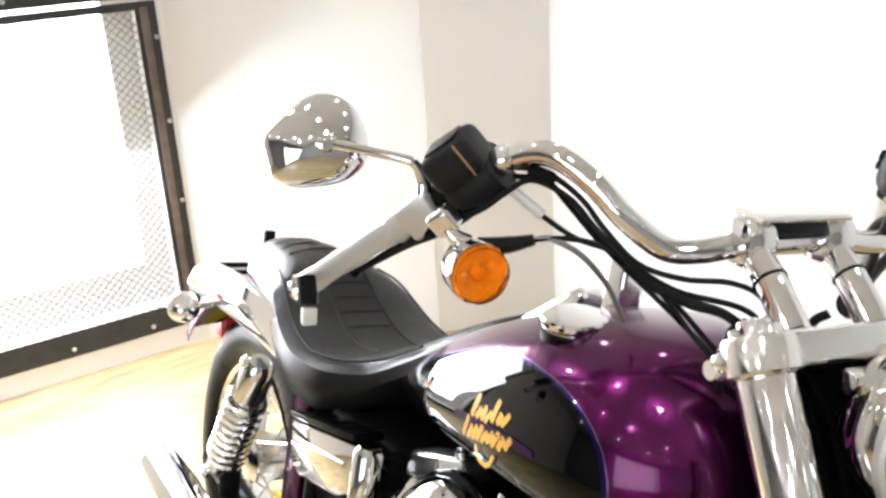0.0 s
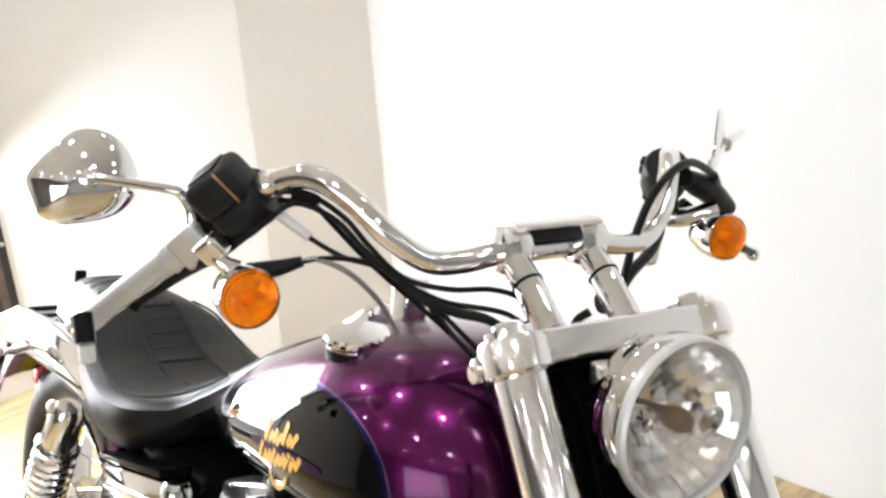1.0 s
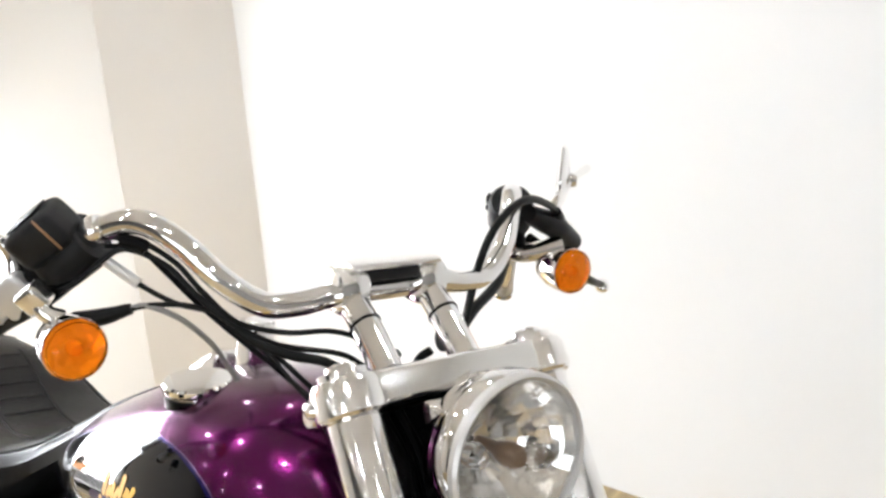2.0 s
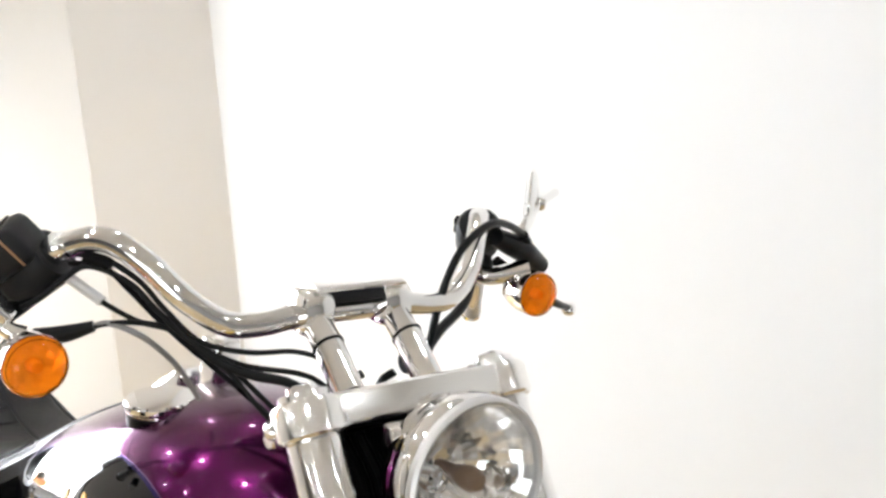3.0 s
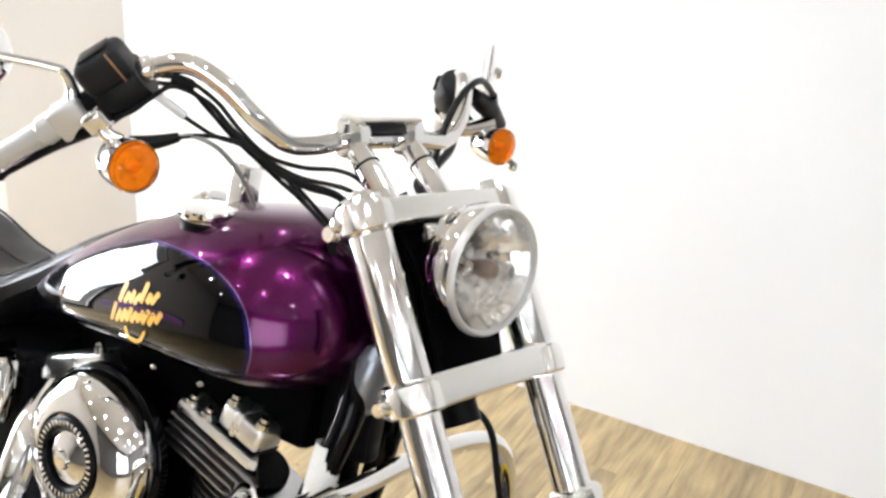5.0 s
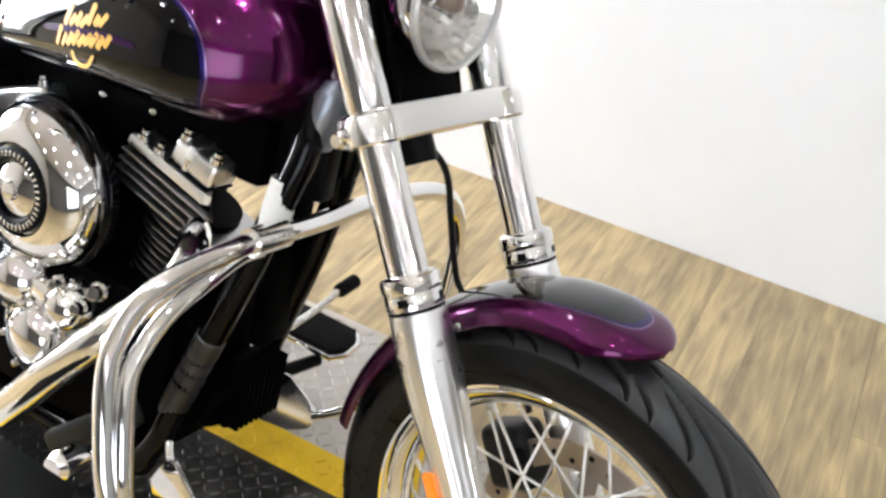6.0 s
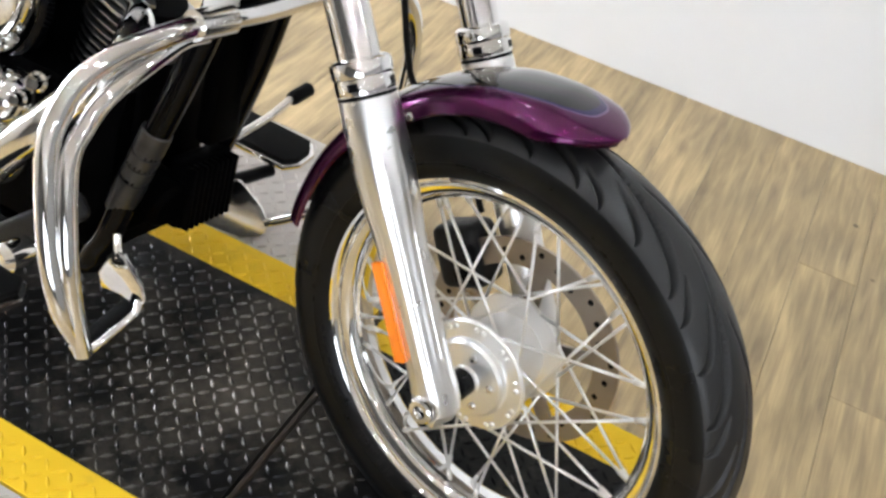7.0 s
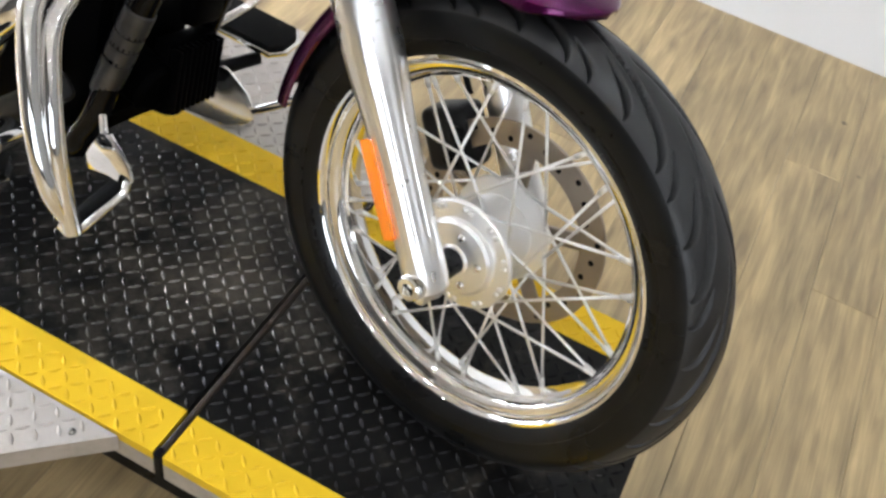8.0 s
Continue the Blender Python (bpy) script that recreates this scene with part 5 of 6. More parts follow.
# brake caliper on the far fork leg
caliper = sp("brake_caliper", block(-0.045, 0.03, 0.045, 0.105, -0.04, 0.05, 0.014, Matrix.Translation((-0.115, 0, 0.062)) @ pose(0, 0, 0, 0, -33, 0), seg=3), BLACK_MATT, label="black front brake caliper")
for z in (-0.018, 0.022):
    p = Vector((-0.115, 0.046, 0.062)) + Vector((0.01, 0, z))
    sp("caliper_piston_cap", lathe([(0, 0), (0.013, 0), (0.013, 0.004), (0.01, 0.006), (0, 0.006)], p, p + Vector((0, -1, 0)), 20), BLACK, caliper)

# ---- fuel tank
TANK = [(-1.1, 0.035, 0.722, 0.69), (-1.085, 0.06, 0.74, 0.685), (-1.04, 0.088, 0.775, 0.69), (-0.98, 0.115, 0.816, 0.7), (-0.9, 0.145, 0.867, 0.712), (-0.78, 0.17, 0.925, 0.725), (-0.68, 0.184, 0.957, 0.731),
        (-0.58, 0.178, 0.967, 0.734), (-0.525, 0.155, 0.95, 0.744), (-0.485, 0.122, 0.918, 0.768), (-0.462, 0.092, 0.89, 0.797), (-0.452, 0.065, 0.865, 0.815)]
TX = [t[0] for t in TANK]
PW_Y, PW_Z = 0.78, 0.86


def tank_dims(x):
    # monotone smoothing between the stations
    pts = spline([(t[0], t[1], t[2]) for t in TANK], 8)
    pts2 = spline([(t[0], t[3], 0) for t in TANK], 8)
    xs = [p.x for p in pts]
    return (float(np.interp(x, xs, [p.y for p in pts])), float(np.interp(x, xs, [p.z for p in pts])), float(np.interp(x, xs, [p.y for p in pts2])))


def tank_ring(x, n=44):
    w, zt, zb = tank_dims(x)
    zm = zb + 0.36 * (zt - zb)
    ring = []
    for k in range(n):
        a = 2 * math.pi * k / n
        ca, sa = math.cos(a), math.sin(a)
        y = w * math.copysign(abs(ca) ** PW_Y, ca)
        z = zm + (zt - zm) * abs(sa) ** PW_Z if sa >= 0 else zm - (zm - zb) * abs(sa) ** 0.55
        if sa < 0:
            y *= 1 - 0.12 * abs(sa) ** 2
        ring.append(Vector((x, y, z)))
    return ring


def tank_side(x, z):
    """How far the tank's flank lies from the middle at (x, z)."""
    w, zt, zb = tank_dims(x)
    zm = zb + 0.36 * (zt - zb)
    if z <= zm:
        return w
    sa = min(1.0, ((z - zm) / (zt - zm)) ** (1 / PW_Z))
    return w * math.sqrt(max(0.0, 1 - sa * sa)) ** PW_Y


def tank_top(x, y):
    w, zt, zb = tank_dims(x)
    zm = zb + 0.36 * (zt - zb)
    ca = min(1.0, (abs(y) / w) ** (1 / PW_Y))
    return zm + (zt - zm) * math.sqrt(1 - ca * ca) ** PW_Z


TANK_PAINT = two_tone("tank_two_tone_paint", BODY @ pose(-0.8, 0, 0.763, 0, -14, 0), "side", (0, 0), (0.268, 0.103), 2.4, 0.05, 0.18)
xs = [TX[0] + (TX[-1] - TX[0]) * (0.5 - 0.5 * math.cos(math.pi * i / 56)) for i in range(57)]
tank = bp("fuel_tank", loft([tank_ring(x) for x in xs]), TANK_PAINT, label="glossy purple fuel tank with black side panels edged in blue and a yellow badge")


def decal(name, strokes, material, half, label=""):
    """Flat painted strokes laid on the tank's flank; strokes are lists of (x, z)."""
    bm = bmesh.new()
    for line in strokes:
        pts = [Vector((x, 0, z)) for x, z in line]
        pts = spline(pts, 5) if len(pts) > 2 else [pts[0].lerp(pts[-1], k / 4) for k in range(5)]
        prev = None
        for i, q in enumerate(pts):
            d = (pts[min(i + 1, len(pts) - 1)] - pts[max(i - 1, 0)]).normalized()
            nrm = Vector((-d.z, 0, d.x)) * half * (1.0 if 0 < i < len(pts) - 1 else 0.6)
            pair = []
            for c in (q + nrm, q - nrm):
                pair.append(bm.verts.new((c.x, -tank_side(c.x, c.z) - 0.0007, c.z)))
            if prev:
                bm.faces.new((prev[0], prev[1], pair[1], pair[0]))
            prev = pair
    bmesh.ops.recalc_face_normals(bm, faces=bm.faces)
    return bp(name, bm, material, tank, label)


# badge: two slanting rows of blunt yellow strokes over a violet wing
bx, bz = -0.714, 0.807
pen = random.Random(11)
decal("badge_wing", [[(bx - 0.085, bz - 0.012), (bx - 0.04, bz - 0.002), (bx, bz + 0.006), (bx + 0.05, bz + 0.012), (bx + 0.085, bz + 0.012)]], VIOLET_INK, 0.0045, "violet wing stripe")
for row, (u0, count, step, low) in enumerate(((-0.036, 7, 0.0112, 0.002), (-0.05, 9, 0.0116, -0.026))):
    for k in range(count):
        x0 = bx + u0 + step * k
        z0 = bz + low + 0.0028 * k
        tall = ((0.03, 0.016, 0.019, 0.015, 0.03, 0.016, 0.018), (0.026, 0.017, 0.018, 0.021, 0.016, 0.018, 0.02, 0.016, 0.018))[row][k]
        lean = pen.uniform(0.003, 0.007)
        decal("badge_stroke", [[(x0 - lean, z0 + pen.uniform(-0.002, 0.002)), (x0, z0 + 0.5 * tall), (x0 + lean, z0 + tall)]], YELLOW_INK, pen.uniform(0.0036, 0.0046), "golden yellow badge stroke")
decal("badge_stroke", [[(bx - 0.02, bz - 0.024), (bx - 0.01, bz - 0.035), (bx + 0.012, bz - 0.034), (bx + 0.022, bz - 0.018)]], YELLOW_INK, 0.0026, "golden yellow badge stroke")

# filler cap, console and dash
cy = -0.104
cz = tank_top(-0.692, cy)
cap_axis = Vector((0, -0.16, 1)).normalized()
c0 = Vector((-0.69, cy, cz - 0.0095))
bm = lathe([(0, -0.024), (0.034, -0.024), (0.0345, 0.008), (0.0365, 0.0095), (0.0378, 0.012), (0.0378, 0.0175), (0.036, 0.02), (0.024, 0.0218), (0, 0.0225)], c0, c0 + cap_axis, 48)
# Black ring stands in for the shaded gap under the cap.
bp("cap_gap_ring", lathe([(0, -0.024), (0.0365, -0.024), (0.0365, 0.006), (0, 0.006)], c0, c0 + cap_axis, 40), BLACK, tank)
filler = bp("filler_cap", bm, CHROME, tank, "round chrome filler cap")
for k in range(24):
    a = 2 * math.pi * k / 24
    m = axis_frame(c0, c0 + cap_axis) @ pose(0, 0, 0, 0, 0, math.degrees(a)) @ Matrix.Translation((0.0374, 0, 0.0148))
    if k % 2 == 0:
        bp("cap_notch", block(-0.0015, 0.0012, -0.003, 0.003, -0.0022, 0.0022, 0.0006, m), BLACK, tank)
rings = []
for x, w, h in ((-0.93, 0.01, 0.0), (-0.9, 0.018, 0.007), (-0.84, 0.026, 0.02), (-0.795, 0.026, 0.03), (-0.782, 0.024, 0.025), (-0.778, 0.02, 0.004)):
    base = tank_top(x, 0) - 0.006
    rings.append([Vector((x, w * math.copysign(abs(math.cos(a)) ** 0.6, math.cos(a)), base + (h + 0.006) * max(0.0, math.sin(a)) ** 0.5 if math.sin(a) > 0 else base)) for a in (2 * math.pi * k / 20 for k in range(20))])
console = bp("dash_console", loft(rings), CHROME, tank, "chrome dash console on the tank top")
bp("dash_upright", block(-0.75, -0.716, -0.018, 0.018, tank_top(-0.73, 0) - 0.01, tank_top(-0.73, 0) + 0.056, 0.006, seg=3), CHROME, tank, "upright chrome dash end")
# tank seam along the front edge
bp("tank_front_seam", tube([(-0.478, -0.119, 0.876), (-0.47, -0.118, 0.85), (-0.471, -0.117, 0.82)], 0.0022, 8, 6), PURPLE, tank, "purple front tank seam")
for k, (x, z) in enumerate(((-0.68, 0.741), (-0.6, 0.745))):
    p = Vector((x, -tank_side(x, z) * 0.93, z + 0.004))
    bp("tank_bolt", bolt(p, p + Vector((0, -1, -0.3)), 0.0042, 0.005, True), CHROME, tank)

# ---- seat
SEAT = [  # x, half width, middle height, edge height, bottom
    (-0.9, 0.03, 0.878, 0.866, 0.84), (-0.93, 0.05, 0.864, 0.848, 0.81), (-0.985, 0.068, 0.835, 0.815, 0.78), (-1.03, 0.08, 0.806, 0.784, 0.74), (-1.07, 0.092, 0.782, 0.756, 0.71), (-1.125, 0.115, 0.752, 0.722, 0.655), (-1.19, 0.155, 0.72, 0.706, 0.622), (-1.28, 0.17, 0.703, 0.7, 0.614),
    (-1.37, 0.164, 0.717, 0.708, 0.622), (-1.44, 0.154, 0.748, 0.727, 0.65), (-1.49, 0.142, 0.772, 0.742, 0.66), (-1.54, 0.128, 0.784, 0.745, 0.67), (-1.6, 0.115, 0.787, 0.743, 0.68),
    (-1.68, 0.098, 0.78, 0.738, 0.69), (-1.75, 0.082, 0.766, 0.728, 0.70), (-1.79, 0.055, 0.75, 0.72, 0.705)]


def seat_smooth():
    pts = spline([(s[0], s[1], s[2]) for s in SEAT], 6)
    pts2 = spline([(s[0], s[3], s[4]) for s in SEAT], 6)
    return [(a.x, a.y, a.z, b.y, b.z) for a, b in zip(pts, pts2)]


def seat_shift(x):
    """The rear of the pad sits a little to the far side."""
    return 0.022 * min(1.0, max(0.0, (-1.2 - x) / 0.25))


def seat_top(st, u):
    """Height over the width, u from -1 to 1."""
    x, w, zm, ze, zb = st
    return zm + (ze - zm) * abs(u) ** 2.4


rings = []
for st in seat_smooth():
    x, w, zm, ze, zb = st
    ring = []
    n = 20
    for k in range(n + 1):
        u = -1 + 2 * k / n
        edge = (1 - abs(u) ** 6)
        ring.append(Vector((x, 0.96 * w * u, seat_top(st, u) - 0.02 * (1 - edge) * 0.6)))
    ring += [Vector((x, w, ze - 0.035)), Vector((x, w * 0.985, (ze + zb) / 2 - 0.01)), Vector((x, w * 0.9, zb + 0.006)), Vector((x, w * 0.84, zb)), Vector((x, -w * 0.84, zb)), Vector((x, -w * 0.9, zb + 0.006)),
             Vector((x, -w * 0.985, (ze + zb) / 2 - 0.01)), Vector((x, -w, ze - 0.035))]
    rings.append([q + Vector((0, seat_shift(x), 0)) for q in ring])
seat = bp("seat", loft(rings), VINYL, label="black vinyl two-up seat with stitched panels")
smooth_stations = seat_smooth()


def seat_point(x, u):
    st = min(smooth_stations, key=lambda q: abs(q[0] - x))
    i = smooth_stations.index(st)
    return Vector((x, 0.96 * float(np.interp(-x, [-q[0] for q in smooth_stations], [q[1] for q in smooth_stations])) * u + seat_shift(x),
                   float(np.interp(-x, [-q[0] for q in smooth_stations], [seat_top(q, u) for q in smooth_stations])) + 0.0006))


for x in (-1.34, -1.385, -1.42, -1.455, -1.485):
    bp("stitch_seam", tube([seat_point(x, u) for u in (-0.26, -0.1, 0.1, 0.26)], 0.0022, 6, 4), THREAD, seat)
for u in (-0.3, 0.3):
    bp("stitch_seam", tube([seat_point(x, u) for x in (-1.2, -1.27, -1.34, -1.4, -1.44, -1.48, -1.5)], 0.0022, 6, 4), THREAD, seat)
for u in (-0.86, 0.86):
    bp("piping", tube([seat_point(x, u) for x in (-1.04, -1.1, -1.16, -1.22, -1.28, -1.36, -1.42, -1.48, -1.54)], 0.0024, 6, 4), THREAD, seat)
for x in (-1.58, -1.63, -1.68):
    bp("stitch_seam", tube([seat_point(x, u) for u in (-0.6, -0.2, 0.2, 0.6)], 0.0018, 6, 4), THREAD, seat)

# ---- rear fender, struts, tail lamp, rear wheel, shocks
RC = Vector((-1.63, 0, 0.325))
rings = []
for i in range(41):
    a = radians(62 + 90 * i / 40)
    r = 0.386
    rings_o = []
    for k in range(15):
        u = -1 + 2 * k / 14
        y = 0.112 * math.copysign(min(1, abs(math.sin(u * math.pi / 2))), u)
        rr = r - 0.055 * (1 - max(0, math.cos(u * math.pi / 2)) ** 0.55)
        rings_o.append(Vector((RC.x + rr * math.cos(a), y, RC.z + rr * math.sin(a))))
    inn = [RC + (q - RC) * 0.99 for q in rings_o[::-1]]
    rings.append(rings_o + inn)
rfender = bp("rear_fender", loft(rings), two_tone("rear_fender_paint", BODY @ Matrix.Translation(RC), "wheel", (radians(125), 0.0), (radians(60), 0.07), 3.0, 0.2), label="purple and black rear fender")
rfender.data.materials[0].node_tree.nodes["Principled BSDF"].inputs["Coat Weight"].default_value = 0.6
for side in (-1, 1):
    out = [(-1.30, 0.655), (-1.33, 0.69), (-1.45, 0.715), (-1.6, 0.725), (-1.76, 0.71), (-1.86, 0.67), (-1.9, 0.63), (-1.885, 0.61), (-1.75, 0.63), (-1.5, 0.64), (-1.36, 0.635)]
    m = Matrix(((1, 0, 0, 0), (0, 0, side, side * 0.118), (0, 1, 0, 0), (0, 0, 0, 1)))
    bp("fender_strut", prism(out, 0.0, 0.016, m, 0.004), CHROME, label="chrome fender strut cover")
    p = Vector((-1.68, side * 0.13, 0.65))
    sig_end = Vector((-1.70, side * 0.205, 0.635))
    stalk = bp("rear_indicator", lathe([(0.0, -0.04), (0.012, -0.038), (0.026, -0.025), (0.031, -0.004), (0.031, 0.0), (0, 0.0)], sig_end, sig_end + Vector((-1, 0, 0)), 28), CHROME, label="chrome bullet rear indicator")
    bp("lens", lathe([(0.03, 0.0), (0.029, 0.008), (0.018, 0.016), (0, 0.019)], sig_end, sig_end + Vector((-1, 0, 0)), 28), RED, stalk, "red lens")
    bp("indicator_arm", tube([p, sig_end + Vector((0.015, 0, 0))], 0.0065, 12, 1), CHROME, stalk)
tail = bp("tail_lamp", block(-2.0, -1.955, -0.02, 0.045, 0.46, 0.52, 0.012, seg=3), RED, label="red tail lamp")
bp("side_marker", block(-1.73, -1.68, -0.1365, -0.134, 0.648, 0.662, 0.001), RED, label="small red side reflector")
plate = bp("number_plate_bracket", block(-1.99, -1.975, -0.04, 0.14, 0.57, 0.645, 0.004), BLACK, label="black number plate bracket")
bp("bracket_slot", block(-1.974, -1.972, -0.03, 0.06, 0.63, 0.636, 0.0008), PVC, plate)
bp("backrest_mount", block(-1.82, -1.805, -0.004, 0.02, 0.66, 0.765, 0.004), BLACK, label="black backrest mount")
hr = [(0.205, -0.05), (0.218, -0.062), (0.24, -0.068), (0.264, -0.067), (0.288, -0.059), (0.306, -0.042), (0.314, -0.02)]
rt_me = tyre_mesh(hr + [(0.317, 0.0)] + [(r, -y) for r, y in hr[::-1]], False, 96, 30)
rt_me.materials.append(GRIP)
rw = bp("rear_wheel", lathe([(0.19, -0.055), (0.2, -0.06), (0.2, -0.056), (0.186, -0.045), (0.178, -0.02), (0.176, 0.02), (0.186, 0.045), (0.2, 0.056), (0.2, 0.06), (0.19, 0.055), (0.185, 0.0)], RC, RC + Vector((0, 1, 0)), 64, closed=True), CHROME, label="chrome rear wheel with a wide black tyre")
ob = new("tyre", rt_me)
ob.parent = rw
ob.matrix_world = BODY @ Matrix.Translation(RC)
bp("hub", lathe([(0, -0.07), (0.03, -0.07), (0.05, -0.06), (0.05, 0.06), (0.03, 0.07), (0, 0.07)], RC, RC + Vector((0, 1, 0)), 32), SATIN, rw)
for k in range(20):
    a = 2 * math.pi * k / 20
    b = a + (0.7 if k % 2 else -0.7)
    s_ = -1 if k % 4 < 2 else 1
    bp("spoke", tube([RC + Vector((0.045 * math.cos(a), s_ * 0.055, 0.045 * math.sin(a))), RC + Vector((0.18 * math.cos(b), s_ * 0.01, 0.18 * math.sin(b)))], 0.0022, 6, 1), CHROME, rw)
for side in (-1, 1):
    top, low = Vector((-1.4, side * 0.158, 0.63)), Vector((-1.505, side * 0.168, 0.375))
    d = (low - top).normalized()
    shock = bp("rear_shock", lathe([(0, 0), (0.02, 0.0), (0.027, 0.012), (0.029, 0.03), (0.03, 0.08), (0.028, 0.088), (0.02, 0.09), (0.02, 0.235), (0.03, 0.238), (0.03, 0.262), (0.016, 0.275), (0, 0.275)], top, low, 32), CHROME, label="chrome rear shock absorber with a coil spring")
    m = axis_frame(top, low)
    coil = [m @ Vector((0.0315 * math.cos(a), 0.0315 * math.sin(a), 0.085 + 0.155 * a / (2 * math.pi * 9))) for a in (2 * math.pi * k / 14 for k in range(9 * 14 + 1))]
    bp("coil_spring", tube(coil, 0.0076, 8, 1), SATIN, shock)
    for q in (top, low):
        bp("shock_bolt", bolt(q + Vector((0, side * 0.025, 0)), q + Vector((0, side, 0)), 0.013, 0.012, True), CHROME, shock)

# ---- frame
for side in (-1, 1):
    bp("down_tube", tube([(-0.49, side * 0.025, 0.86), (-0.452, side * 0.05, 0.76), (-0.468, side * 0.067, 0.65), (-0.498, side * 0.08, 0.52), (-0.545, side * 0.092, 0.36), (-0.58, side * 0.1, 0.24), (-0.66, side * 0.105, 0.2), (-1.2, side * 0.11, 0.2)], 0.0195, 16, 6), BLACK_GLOSS, label="black frame down tube")
bp("steering_neck", lathe([(0, 0), (0.034, 0), (0.036, 0.01), (0.031, 0.02), (0.031, 0.13), (0.036, 0.14), (0.036, 0.15), (0, 0.152)], (-0.42, 0, 0.775), (-0.51, 0, 0.93), 32), SATIN, label="polished steering neck cup")
bp("neck_casting", loft([[Vector(c) + Vector((r_ * 0.75 * math.cos(a), r_ * math.sin(a), 0.15 * r_ * math.cos(a))) for a in (math.tau * k / 24 for k in range(24))]
                         for c, r_ in (((-0.452, -0.03, 0.735), 0.022), ((-0.449, -0.032, 0.75), 0.03), ((-0.445, -0.03, 0.785), 0.033), ((-0.44, -0.025, 0.815), 0.036), ((-0.438, -0.02, 0.83), 0.03))]), NECK_GREY,
   label="grey cast steering neck joint")
bp("frame_backbone", tube([(-0.5, 0, 0.87), (-0.75, 0, 0.80), (-1.0, 0, 0.7), (-1.35, 0, 0.62)], 0.03, 16, 4), BLACK)
bp("frame_gusset", block(-0.56, -0.44, -0.018, 0.018, 0.66, 0.82, 0.008), BLACK)
for side in (-1, 1):
    bp("rear_frame_tube", tube([(-1.0, side * 0.11, 0.62), (-1.25, side * 0.115, 0.64), (-1.6, side * 0.11, 0.66)], 0.014, 12, 4), BLACK)
    bp("upright_tube", tube([(-1.22, side * 0.115, 0.64), (-1.22, side * 0.12, 0.4), (-1.2, side * 0.11, 0.2)], 0.015, 12, 4), BLACK)
    bp("swingarm", tube([(-1.2, side * 0.12, 0.33), (-1.45, side * 0.125, 0.32), (-1.66, side * 0.125, 0.325)], [0.022, 0.02, 0.024], 14, 4), BLACK)
# label plates on the near down tube and polished sleeve
bp("frame_label", lathe([(0.0199, -0.036), (0.0205, -0.036), (0.0205, 0.036), (0.0199, 0.036)], (-0.467, -0.0665, 0.657), (-0.462, -0.055, 0.745), 20, closed=True), WHITE_INK, label="white paper label round the frame tube")
bp("frame_sleeve", lathe([(0.0195, -0.03), (0.0215, 0.0), (0.0215, 0.025), (0.0185, 0.026), (0.0185, 0.031), (0.0215, 0.032), (0.0215, 0.05), (0.0185, 0.051), (0.0185, 0.056), (0.0215, 0.057), (0.0215, 0.072), (0.0185, 0.073), (0.0185, 0.077), (0.0215, 0.078), (0.0215, 0.11), (0.0195, 0.112)],
                         (-0.55, -0.0928, 0.342), (-0.5185, -0.086, 0.45), 24, closed=True), BOOT, label="dark ribbed sleeve on the frame tube")
reg = bp("regulator", block(-0.545, -0.515, -0.02, 0.085, 0.27, 0.38, 0.006), ENGINE_BLACK, label="black finned voltage regulator")
for k in range(9):
    y = -0.014 + 0.0115 * k
    bp("fin", block(-0.516, -0.498, y - 0.0025, y + 0.0025, 0.275, 0.375, 0.0012), ENGINE_BLACK, reg)
bp("oil_filter", lathe([(0, 0), (0.034, 0), (0.038, 0.006), (0.038, 0.07), (0.03, 0.078), (0, 0.078)], (-0.59, -0.03, 0.33), (-0.5, -0.035, 0.31), 32), ENGINE_BLACK, label="black oil filter")
# Two filler blocks, added to keep the gaps round the engine black.
bp("under_tank_filler", block(-0.98, -0.52, -0.045, 0.08, 0.655, 0.765, 0.012), ENGINE_BLACK, label="black filler block darkening the gap under the tank")
bp("engine_gap_filler", block(-1.02, -0.66, -0.04, 0.08, 0.44, 0.66, 0.012), ENGINE_BLACK)
bp("front_shroud", block(-0.535, -0.505, 0.01, 0.08, 0.40, 0.73, 0.01), ENGINE_BLACK, label="black shroud between the down tubes")
bp("front_engine_cover", block(-0.62, -0.575, -0.06, 0.1, 0.24, 0.5, 0.016, seg=3), ENGINE_BLACK, label="black cover at the front of the engine")

